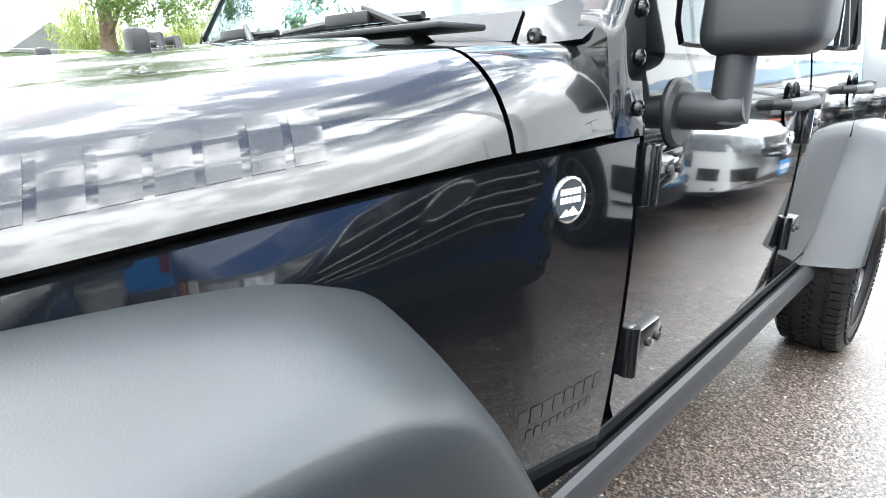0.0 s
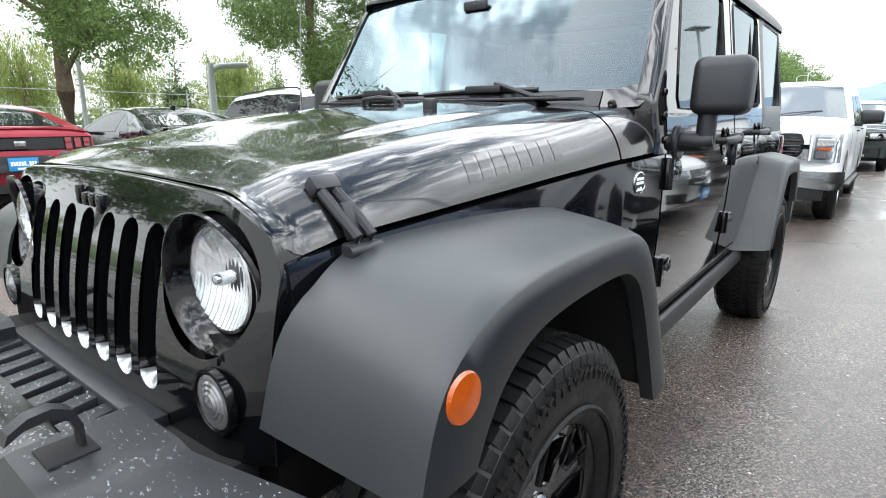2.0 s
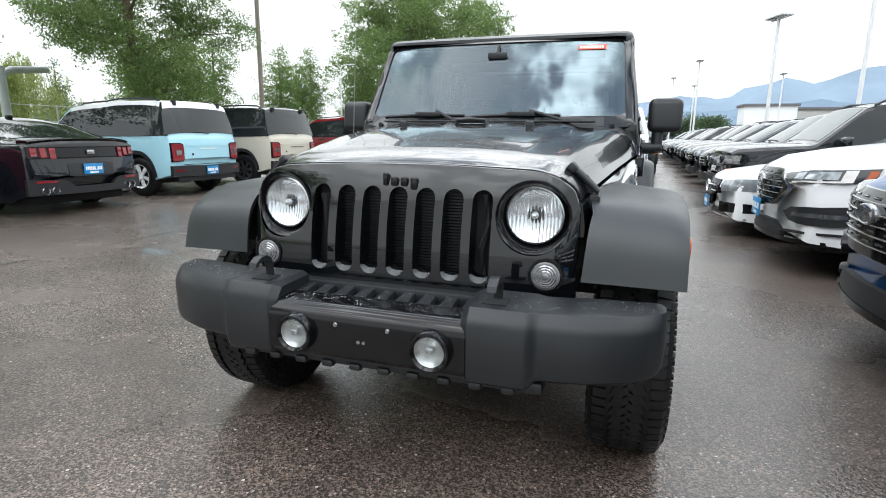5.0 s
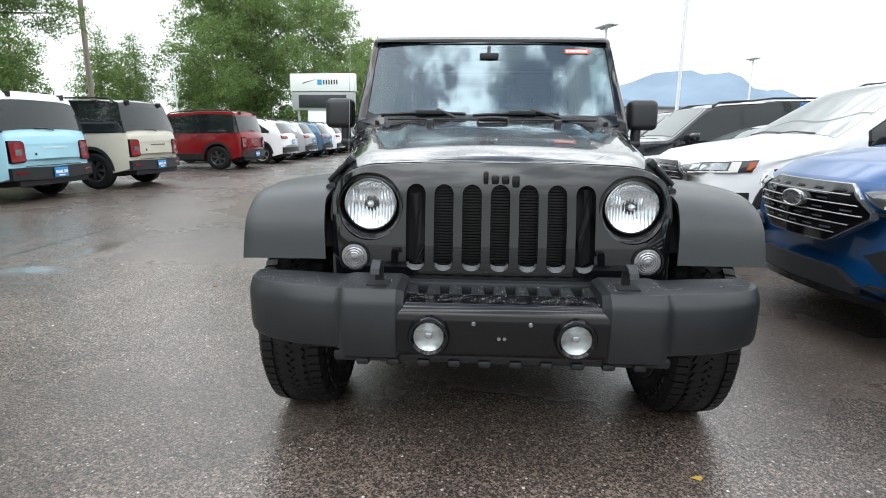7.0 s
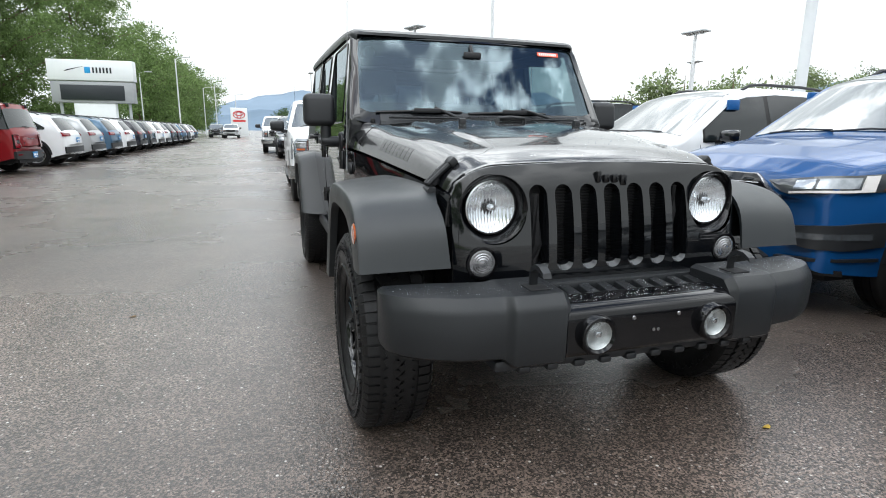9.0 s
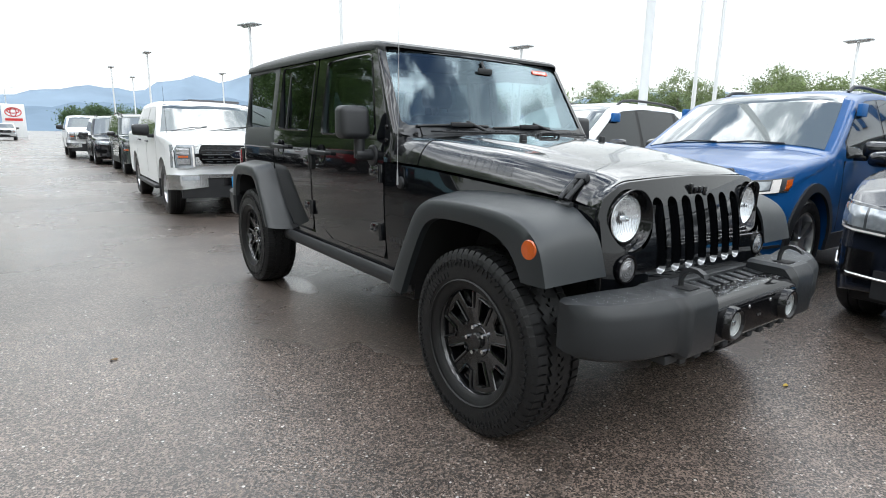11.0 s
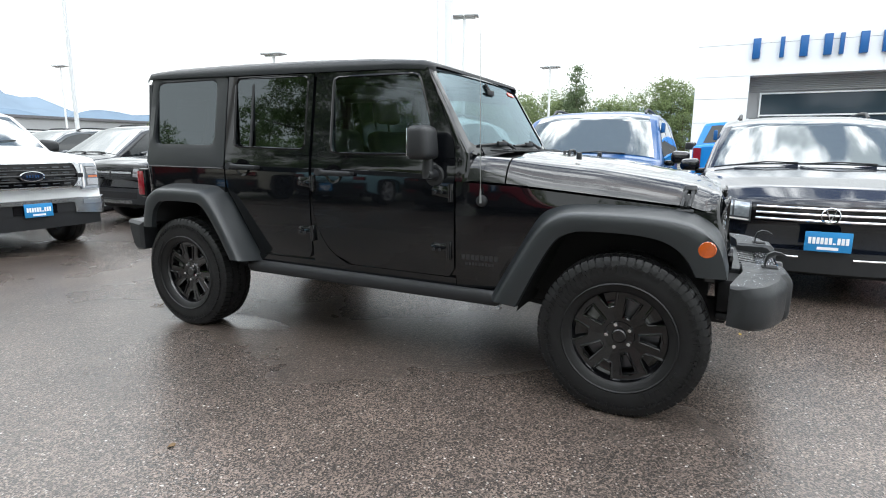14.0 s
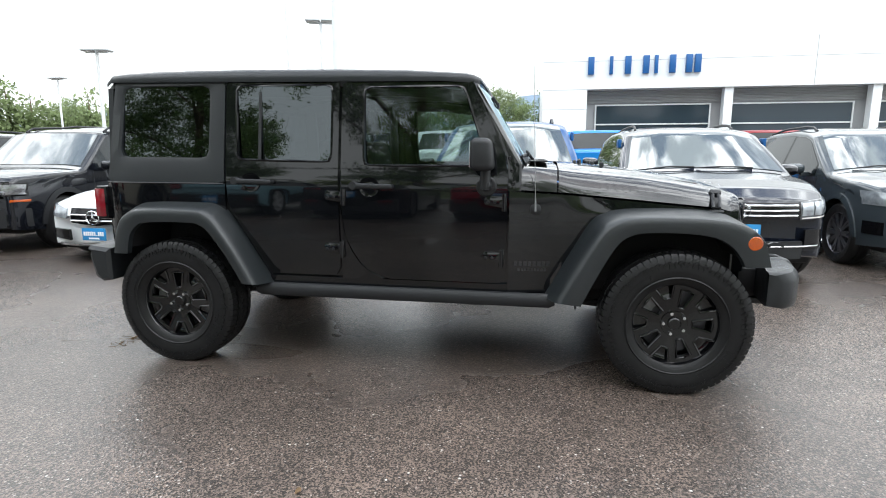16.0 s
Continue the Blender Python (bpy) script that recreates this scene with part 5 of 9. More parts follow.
for s in (1, -1):
    bm = bmesh.new()
    rows = []
    for x in [0.312, 0.318, 0.335, 0.36, 0.40, 0.44, 0.48, 0.498, 0.507, 0.515, 0.525, 0.535, 0.545, 0.60, 0.66, 0.72, 0.78, 0.82, 0.845, 0.856, 0.866, 0.872, 0.876]:
        r = cap_row(x)
        if x < 0.33:
            k = (0.335 - x) / 0.023 * 0.02
            r = [(y + k if i not in (0, 8) else y, z - k * 0.6 if i < 4 else z + (k * 0.6 if i > 5 else 0)) for i, (y, z) in enumerate(r)]
        if x > 0.862:
            k = (x - 0.862) / 0.014
            r = [(y, z * (1 - k * 0.10) + 0.60 * k * 0.10) for y, z in r]
        rows.append([(s * x, y, z) for y, z in r])
    vs = grid_mesh(bm, rows, close_v=True)
    bm.faces.new(vs[0]); bm.faces.new(vs[-1])
    part("bumper_cap", bm, "bumper", offroad, "grained black plastic bumper end", edge=0.42)
    # tow hook
    bm = bmesh.new()
    box(bm, s * 0.40 - 0.036, s * 0.40 + 0.036, -0.655, -0.585, 0.711, 0.717, 0.003)
    part("hook_slot", bm, "under", offroad)
    bm = bmesh.new()
    rows = []
    for y, z in ((-0.60, 0.70), (-0.60, 0.745), (-0.610, 0.772), (-0.635, 0.785), (-0.665, 0.782), (-0.690, 0.768)):
        rows.append([(s * 0.40 + dx, y + dz * 0.4, z + dz) for dx, dz in ((-0.014, -0.008), (0.014, -0.008), (0.014, 0.008), (-0.014, 0.008))])
    vs = grid_mesh(bm, rows, close_v=True)
    bm.faces.new(vs[0]); bm.faces.new(vs[-1])
    part("tow_hook", bm, "plastic", offroad)
    # fog lamp in its ring
    bm = bmesh.new()
    lathe(bm, [(0.05, 0.066), (-0.022, 0.066), (-0.032, 0.061), (-0.033, 0.055), (-0.026, 0.0475), (-0.006, 0.046)], (s * 0.228, -0.708, 0.572), "y", 32)
    fg = part("fog_lamp", bm, "gloss_black", offroad)
    bm = bmesh.new()
    lathe(bm, [(-0.020, 0.047), (-0.025, 0.036), (-0.028, 0.02), (-0.029, 0.0001)], (s * 0.228, -0.708, 0.572), "y", 28)
    part("lens", bm, "lamp_lens", fg).visible_shadow = False
    bm = bmesh.new()
    lathe(bm, [(-0.022, 0.047), (-0.014, 0.038), (-0.009, 0.024), (-0.007, 0.0001)], (s * 0.228, -0.708, 0.572), "y", 28)
    part("reflector", bm, "fog_silver", fg)
    bm = bmesh.new()
    box(bm, s * 0.228 - 0.011, s * 0.228 + 0.011, -0.730, -0.714, 0.565, 0.585, 0.004)
    part("bulb_shield", bm, "dull_chrome", fg)
bm = bmesh.new()
box(bm, -0.55, 0.55, -0.66, -0.40, 0.452, 0.492, 0.012)
for k in range(10):
    x = -0.45 + k * 0.1
    box(bm, x - 0.022, x + 0.022, -0.672, -0.60, 0.444, 0.47, 0.010)
part("valance", bm, "plastic", offroad)
bm = bmesh.new()
box(bm, -0.56, 0.56, -0.50, -0.40, 0.50, 0.66, 0.01)
part("crossmember", bm, "under", offroad)
# axles and running gear
for y in (0.0, 2.946):
    bm = bmesh.new()
    tube(bm, (-0.66, y, 0.385), (0.66, y, 0.385), 0.042, seg=14)
    bmesh.ops.create_icosphere(bm, subdivisions=2, radius=0.13, matrix=pose(0.22 if y == 0 else 0.0, y, 0.385))
    for x in (-0.5, 0.5):
        tube(bm, (x, y + 0.08, 0.37), (x, y + 0.12, 0.80), 0.03, seg=10)
        tube(bm, (x, y, 0.40), (x, y, 0.72), 0.055, seg=12)
    part("axle", bm, "under", offroad)
bm = bmesh.new()
tube(bm, (0.22, 0.1, 0.40), (0.1, 1.4, 0.45), 0.03, seg=10)
tube(bm, (0.0, 1.6, 0.45), (0.0, 2.85, 0.40), 0.03, seg=10)
box(bm, -0.30, 0.30, 1.1, 1.7, 0.34, 0.50, 0.03)
box(bm, -0.38, 0.25, 2.0, 2.7, 0.36, 0.52, 0.04)
tube(bm, (-0.45, 3.15, 0.46), (0.45, 3.15, 0.46), 0.09, seg=14)
for s in (1, -1):
    tube(bm, (s * 0.45, 0.05, 0.36), (s * 0.42, 0.95, 0.44), 0.025, seg=8)
    tube(bm, (s * 0.45, 2.9, 0.36), (s * 0.42, 2.1, 0.44), 0.025, seg=8)
tube(bm, (-0.6, -0.16, 0.37), (0.6, -0.14, 0.40), 0.018, seg=8)
part("driveline", bm, "under", offroad)

# trail badge, decals, antenna, door lock
s = 1
bx_ = side_x(0.73, 1.02) + 0.001
bm = bmesh.new()
lathe(bm, [(0, 0.0335), (0.003, 0.033), (0.004, 0.030), (0.003, 0.0295)], (0, 0, 0), "x", 32)
bd = part("round_badge", bm, "chrome", offroad, "round silver and black TRAIL RATED badge")
bd.matrix_basis = pose(bx_, 0.735, 1.018, 0, 0, -9)
bm = bmesh.new()
lathe(bm, [(0.003, 0.0298), (0.0032, 0.0001)], (0, 0, 0), "x", 32)
part("badge_face", bm, "dark_ink", bd)
for z, n_ in ((0.0125, 5), (0.0005, 5)):
    bm = bmesh.new()
    for k in range(n_):
        y = (k - (n_ - 1) / 2) * 0.0085
        box(bm, 0.003, 0.0042, y - 0.003, y + 0.003, z - 0.0042, z + 0.0042)
    part("print_strip", bm, "white_ink", bd)
bm = bmesh.new()
plate(bm, [(0.0035, -0.020, -0.022), (0.0035, -0.008, -0.012), (0.0035, -0.002, -0.016), (0.0035, 0.006, -0.009), (0.0035, 0.020, -0.022)], (1, 0, 0), 0.001)
part("mountain_mark", bm, "white_ink", bd)
for s in (1, -1):
    rz = 90 if s > 0 else -90
    lean = math.degrees(math.atan2(side_x(0.86, 0.7) - side_x(0.62, 0.7), 0.24))
    # maker's vinyl lettering on the cowl side: plain bars
    for zc, h_, n_, w_, step in ((0.684, 0.030, 8, 0.020, 0.0262), (0.648, 0.017, 9, 0.013, 0.0185)):
        bm = bmesh.new()
        for k in range(n_):
            y = 0.765 + (k - (n_ - 1) / 2) * step
            grid_mesh(bm, [[(s * (side_x(yy, z) + 0.0008), yy, z) for z in (zc - h_ / 2, zc + h_ / 2)] for yy in (y - w_ / 2, y + w_ / 2)])
        part("print_strip", bm, "faint_decal", offroad, "faint charcoal vinyl lettering")
    # worn vinyl stencil on the hood side
    def hs(yy, z_):
        r_ = hood_row(yy, bulge=False)[:12]
        for a, b in zip(r_, r_[1:]):
            if a.z <= z_ <= b.z:
                t = (z_ - a.z) / max(1e-6, b.z - a.z)
                q_ = a.lerp(b, t)
                return Vector((s * (q_.x + 0.0008), yy, z_ + 0.0006))
        return Vector((s * r_[6].x, yy, r_[6].z))
    for k in range(8):
        for w0, w1 in ((0.0, 0.033),):
            y0_ = 0.070 + k * 0.042
            bm = bmesh.new()
            rows = []
            for yy in span(y0_ + w0, y0_ + w1, 5):
                zb_ = interp(yy, [(0.03, 1.066), (0.33, 1.096), (0.42, 1.104)])
                rows.append([hs(yy + 0.014 * q, zb_ + 0.050 * q) for q in span(0, 1, 14)])
            grid_mesh(bm, rows)
            part("hood_decal", bm, "grey_decal", offroad, "worn grey vinyl stencil mark")
bm = bmesh.new()
ax = side_x(0.75, 1.0)
lathe(bm, [(0, 0.032), (0.012, 0.030), (0.018, 0.018), (0.020, 0.0001)], (0, 0, 0), "x", 20)
for v in bm.verts:
    v.co = Vector((-(ax + v.co.x), 0.755 + v.co.y, 0.995 + v.co.z))
an = part("antenna_base", bm, "plastic", offroad)
bm = bmesh.new()
tube(bm, (-ax - 0.022, 0.755, 0.985), (-ax - 0.022, 0.757, 1.06), 0.007, 0.004, 8)
tube(bm, (-ax - 0.022, 0.757, 1.05), (-ax + 0.005, 0.79, 1.86), 0.0022, 0.0014, 6)
part("antenna_rod", bm, "steel", an)
for s in (1, -1):
    bm = bmesh.new()
    lathe(bm, [(0, 0.017), (0.004, 0.016), (0.006, 0.010), (0.004, 0.0001)], (s * (side_x(1.76, 1.02) + 0.002), 1.765, 1.020), "x", 16)
    part("door_lock", bm, "chrome", offroad)

# cabin
bm = bmesh.new()
rows = []
for y, z0, z1 in ((0.84, 1.10, 1.235), (0.95, 1.08, 1.225), (1.10, 1.05, 1.19), (1.20, 0.95, 1.12), (1.22, 0.85, 1.05)):
    rows.append([(x, y, z1 if abs(x) < 0.69 else z1 - 0.02) for x in span(-0.70, 0.70, 8)])
rows.append([(x, 1.21, 0.80) for x in span(-0.70, 0.70, 8)])
rows.append([(x, 0.84, 0.80) for x in span(-0.70, 0.70, 8)])
vs = grid_mesh(bm, rows, close_u=True)
part("dashboard", bm, "dash", offroad)
bm = bmesh.new()
rot = pose(0.36, 1.30, 1.10, -62, 0, 0)
rows = []
for a in span(0, math.tau, 28)[:-1]:
    rows.append([rot @ Vector(((0.185 + 0.015 * math.cos(b)) * math.cos(a), (0.185 + 0.015 * math.cos(b)) * math.sin(a), 0.015 * math.sin(b))) for b in span(0, math.tau, 8)[:-1]])
grid_mesh(bm, rows, close_v=True, close_u=True)
tube(bm, rot @ Vector((0, 0, 0)), rot @ Vector((0, 0, -0.25)), 0.03)
for a in (0, 180, 270):
    tube(bm, rot @ Vector((0, 0, -0.01)), rot @ Vector((math.cos(radians(a)) * 0.18, math.sin(radians(a)) * 0.18, 0)), 0.016, seg=8)
part("steering_wheel", bm, "dash", offroad)


def seat(x, y, w):
    bm = bmesh.new()
    box(bm, x - w / 2, x + w / 2, y - 0.26, y + 0.24, 0.66, 0.86, 0.05, 3)
    box(bm, x - w / 2, x + w / 2, -0.07, 0.07, 0.0, 0.60, 0.05, 3, m=pose(0, y + 0.27, 0.80, -14, 0, 0))
    for dx in ([0] if w < 0.7 else [-0.35, 0.35]):
        box(bm, x + dx - 0.13, x + dx + 0.13, -0.05, 0.05, 0.66, 0.84, 0.04, 3, m=pose(0, y + 0.27, 0.80, -12, 0, 0))
        tube(bm, (x + dx, y + 0.40, 1.36), (x + dx, y + 0.42, 1.48), 0.01, seg=6)
    part("seat", bm, "seat", offroad)


seat(0.36, 1.62, 0.50)
seat(-0.36, 1.62, 0.50)
seat(0.0, 2.50, 1.20)
bm = bmesh.new()
for s in (1, -1):
    pipe(bm, [(s * 0.60, 1.12, 1.62), (s * 0.60, 1.5, 1.665), (s * 0.60, 1.95, 1.675), (s * 0.60, 2.6, 1.67), (s * 0.60, 2.85, 1.62), (s * 0.63, 3.0, 1.15)], 0.035, 10)
    pipe(bm, [(s * 0.60, 1.92, 1.67), (s * 0.66, 1.92, 1.2), (s * 0.68, 1.92, 0.6)], 0.035, 10)
tube(bm, (-0.60, 1.95, 1.67), (0.60, 1.95, 1.67), 0.035)
tube(bm, (-0.60, 2.75, 1.65), (0.60, 2.75, 1.65), 0.035)
part("roll_bar", bm, "seat", offroad)
bm = bmesh.new()
box(bm, -0.065, 0.045, 1.015, 1.03, 1.605, 1.640, 0.012)
tube(bm, (-0.01, 1.02, 1.62), (-0.01, 1.06, 1.68), 0.01, seg=6)
part("inside_mirror", bm, "plastic", offroad)


# wheels with mud tyres
def mud_wheel():
    R, W, rim = 0.394, 0.262, 0.222
    h = W / 2
    bm = bmesh.new()
    prof = [(-h * 0.80, rim), (-h * 0.90, rim + 0.012), (-h * 0.99, rim + 0.06), (-h * 1.0, rim + 0.10), (-h * 0.94, R - 0.024), (-h * 0.80, R - 0.010), (0, R - 0.009), (h * 0.80, R - 0.010), (h * 0.94, R - 0.024), (h * 1.0, rim + 0.10), (h * 0.99, rim + 0.06), (h * 0.90, rim + 0.012), (h * 0.80, rim)]
    lathe(bm, prof, (0, 0, 0), "x", 60, closed=True)
    ty = part("wheel", bm, "rubber", offroad, "black mud-terrain tyre")
    bm = bmesh.new()
    n = 66
    for k in range(n):
        a = k * math.tau / n
        m1 = Matrix.Rotation(a, 4, "X")
        m2 = Matrix.Rotation(a + math.pi / n, 4, "X")
        for sg in (1, -1):
            mm = m1 if sg > 0 else m2
            # shoulder block wrapping onto the sidewall
            d = 0.0150 if k % 2 else 0.0132
            pts = [(sg * h * 0.52, R), (sg * h * 0.84, R - 0.006), (sg * h * 0.945, R - 0.026), (sg * h * (0.995 if k % 2 else 0.975), R - (0.062 if k % 2 else 0.044)), (sg * h * 0.9, R - 0.055), (sg * h * 0.55, R - 0.025)]
            plate(bm, [mm @ Vector((x, -d, z)) for x, z in pts], mm @ Vector((0, 1, 0)), 2 * d)
            # hooked centre blocks
            for dx, dy, w_, l_, tw in ((0.24, 0.008, 0.15, 0.019, 25), (0.09, -0.020, 0.11, 0.012, -20)):
                rot_ = mm @ Matrix.Translation((sg * h * dx, dy, R - 0.010)) @ Matrix.Rotation(radians(tw * sg), 4, "Z")
                box(bm, -h * w_, h * w_, -l_, l_, -0.012, 0.010, m=rot_)
    for sg in (1, -1):
        # fine ribs round the sidewall
        for k in range(72):
            a = k * math.tau / 72
            mm = Matrix.Rotation(a, 4, "X")
            box(bm, sg * h * 0.985, sg * (h * 1.0 + 0.003), -0.003, 0.003, rim + 0.098, rim + 0.118, m=mm)
        for k in range(90):
            mm = Matrix.Rotation(k * math.tau / 90 + 0.02, 4, "X") @ Matrix.Translation((0, 0, R - 0.052)) @ Matrix.Rotation(0.5 if k % 2 else -0.3, 4, "X")
            box(bm, sg * h * 0.955, sg * (h * 1.0 + 0.004), -0.008, 0.008, -0.006, 0.006, m=mm)
        # raised maker's lettering on the sidewall as plain bars
        for a0_ in (0.5, 3.6):
            for k in range(9):
                mm = Matrix.Rotation(a0_ + k * 0.085, 4, "X")
                box(bm, sg * h * 0.985, sg * (h * 1.0 + 0.0025), -0.008, 0.008, rim + 0.060, rim + 0.084, m=mm)
        lathe(bm, [(sg * h * 0.98, rim + 0.035), (sg * (h * 0.99 + 0.004), rim + 0.040), (sg * h * 0.985, rim + 0.046)], (0, 0, 0), "x", 48)
    part("tread", bm, "rubber", ty)
    bm = bmesh.new()
    lathe(bm, [(-h * 0.8, rim), (-h * 0.6, rim - 0.03), (h * 0.3, rim - 0.02), (h * 0.62, rim - 0.008), (h * 0.72, rim - 0.004), (h * 0.80, rim + 0.003), (h * 0.835, rim + 0.008), (h * 0.82, rim + 0.011), (h * 0.78, rim + 0.011)], (0, 0, 0), "x", 48)
    rb = part("rim", bm, "rim_black", ty)
    fo = h * 0.52
    for k in range(5):
        m1 = Matrix.Rotation(k * math.tau / 5 - math.pi / 2, 4, "X")
        bm = bmesh.new()
        for sg in (1, -1):
            # one leg of the forked spoke: half of the window, half of each chevron
            pts = [(0.0, 0.070), (0.0415, 0.0562), (0.0835, 0.1149), (0.0689, 0.1255), (0.0823, 0.1949), (0.0852, 0.2017), (0.045, 0.2143), (0.0, 0.219), (0.0, 0.190), (0.037, 0.186), (0.017, 0.092), (0.0, 0.092)]
            dish = lambda c: fo - 0.040 + 0.016 * max(0, (c - 0.07) / 0.15)
            plate(bm, [m1 @ Vector((dish(c), sg * b, c)) for b, c in pts], (1, 0, 0), 0.040)
            for line in ([(0.0, 0.091), (0.0165, 0.091), (0.0375, 0.187), (0.0, 0.191)], [(0.0835, 0.1149), (0.0689, 0.1255), (0.0823, 0.1949), (0.0852, 0.2017)]):
                pipe(bm, [m1 @ Vector((dish(c) + 0.0415, sg * b, c)) for b, c in line], 0.0072, 8)
        part("spoke", bm, "rim_black", ty)
        # dished pocket between two forks
        bm = bmesh.new()
        m2 = Matrix.Rotation((k + 0.5) * math.tau / 5 - math.pi / 2, 4, "X")
        rows = []
        for q in span(-0.34, 0.34, 8):
            rows.append([m2 @ Vector((u, math.sin(q) * r_, math.cos(q) * r_)) for u, r_ in ((fo + 0.004, 0.128), (fo - 0.004, 0.144), (fo - 0.011, 0.168), (fo - 0.010, 0.198), (fo + 0.002, 0.219))])
        grid_mesh(bm, rows)
        part("pocket", bm, "rim_black", ty)
    bm = bmesh.new()
    lathe(bm, [(fo - 0.05, 0.075), (fo - 0.006, 0.075), (fo + 0.004, 0.068), (fo + 0.002, 0.036), (fo + 0.014, 0.033), (fo + 0.018, 0.028), (fo + 0.018, 0.0001)], (0, 0, 0), "x", 32)
    part("hub", bm, "rim_black", ty)
    for k in range(5):
        bm = bmesh.new()
        a = (k + 0.5) * math.tau / 5 + math.pi / 2
        y, z = math.sin(a) * 0.0575, math.cos(a) * 0.0575
        tube(bm, (fo - 0.002, y, z), (fo + 0.018, y, z), 0.0105, 0.009, 6)
        part("lug_nut", bm, "chrome", ty, "bright lug nut")
    bm = bmesh.new()
    lathe(bm, [(h * 0.05, 0.175), (h * 0.12, 0.175), (h * 0.12, 0.07), (h * 0.2, 0.07)], (0, 0, 0), "x", 36)
    part("brake_disc", bm, "dark_alloy", ty)
    bm = bmesh.new()
    for q in span(-0.5, 0.5, 4):
        mm = Matrix.Rotation(0.95 + q, 4, "X")
        box(bm, h * 0.10, h * 0.30, -0.028, 0.028, 0.125, 0.178, 0.008, m=mm)
    part("brake_caliper", bm, "caliper", ty)
    bm = bmesh.new()
    tube(bm, (-h * 0.6, 0, 0), (h * 0.04, 0, 0), 0.188, seg=32)
    part("inner_drum", bm, "under", ty)
    return ty


# the body sits nose-down by a third of a degree
RAKE = radians(0.33)
offroad.matrix_world = Matrix.Translation((0, 2.946, 0)) @ Matrix.Rotation(RAKE, 4, "X") @ Matrix.Translation((0, -2.946, 0))
wh = mud_wheel()
wh.matrix_basis = pose(0.790, 0.0, 0.386 + 0.017, 0, 0, 0)
for x, y, rx, rz in ((0.765, 2.94, 40, 0), (-0.79, 0.0, 0, 180), (-0.765, 2.94, 17, 180)):
    copy_thing(wh, pose(x, y, 0.403 if y == 0 else 0.381, 0, 0, rz) @ pose(0, 0, 0, rx, 0, 0) @ (Matrix.Identity(4) if y == 0 else Matrix.Scale(0.982, 4)))


# rain drops standing on the upward faces
def drops(name, spots, seed, label):
    rng = random.Random(seed)
    co, fa = [], []
    for n_, place in spots:
        for _ in range(n_):
            p, up = place(rng)
            r_ = rng.choice((0.0016, 0.0022, 0.0028, 0.004)) * rng.uniform(0.8, 1.2)
            q = up.to_track_quat("Z", "Y").to_matrix()
            b0 = len(co)
            for ring, lift in ((1.0, 0.0), (0.72, 0.45)):
                co.extend(p + q @ Vector((math.cos(a) * r_ * ring, math.sin(a) * r_ * ring, r_ * lift)) for a in (k * math.tau / 7 for k in range(7)))
            co.append(p + q @ Vector((0, 0, r_ * 0.62)))
            for k in range(7):
                fa.append((b0 + k, b0 + (k + 1) % 7, b0 + 7 + (k + 1) % 7, b0 + 7 + k))
                fa.append((b0 + 7 + k, b0 + 7 + (k + 1) % 7, b0 + 14))
    me = bpy.data.meshes.new(name)
    me.from_pydata(co, [], fa)
    for f in me.polygons:
        f.use_smooth = True
    me.materials.append(M["droplet"])
    ob = new(name, me)
    ob.parent = offroad
    tagged(ob, label, kind="stuff")


def on_cap(rng):
    x = rng.uniform(0.34, 0.85)
    r_ = cap_row(x)
    y = rng.uniform(r_[1][0], r_[0][0])
    return Vector((x * rng.choice((1, -1)), y, r_[1][1] + 0.001)), Vector((0, 0, 1))


def on_beam(rng):
    return Vector((rng.uniform(-0.31, 0.31), rng.uniform(-0.67, -0.59), 0.6685)), Vector((0, 0, 1))


def on_slats(rng):
    x = -0.30 + rng.randrange(9) * 0.075 + rng.uniform(-0.018, 0.018)
    y = rng.uniform(-0.58, -0.50)
    return Vector((x, y, 0.664 + (y + 0.588) * 0.107 + 0.0005)), Vector((0, 0, 1))


def on_hood(rng):
    y = rng.uniform(-0.40, 0.58)
    r_ = hood_row(y)
    k = rng.randrange(8, len(r_) - 9)
    p = r_[k].lerp(r_[k + 1], rng.random())
    return p + Vector((0, 0, 0.0008)), Vector((0, 0, 1))


drops("rain_water", ((700, on_cap), (420, on_beam), (240, on_slats), (420, on_hood)), 5, "clear rain drops on hood and bumper")


# ---- wheels ----
def tyre_mesh(bm, r, w, rim_r, seg=36):
    h = w / 2
    prof = [(-h * 0.86, rim_r), (-h, rim_r + (r - rim_r) * 0.35), (-h * 0.98, rim_r + (r - rim_r) * 0.7), (-h * 0.80, r - 0.012), (-h * 0.6, r),
            (-h * 0.28, r), (-h * 0.27, r - 0.009), (-h * 0.22, r - 0.009), (-h * 0.21, r), (h * 0.21, r), (h * 0.22, r - 0.009), (h * 0.27, r - 0.009), (h * 0.28, r),
            (h * 0.6, r), (h * 0.80, r - 0.012), (h * 0.98, rim_r + (r - rim_r) * 0.7), (h, rim_r + (r - rim_r) * 0.35), (h * 0.86, rim_r)]
    lathe(bm, prof, (0, 0, 0), "x", seg, closed=True)
    return bm


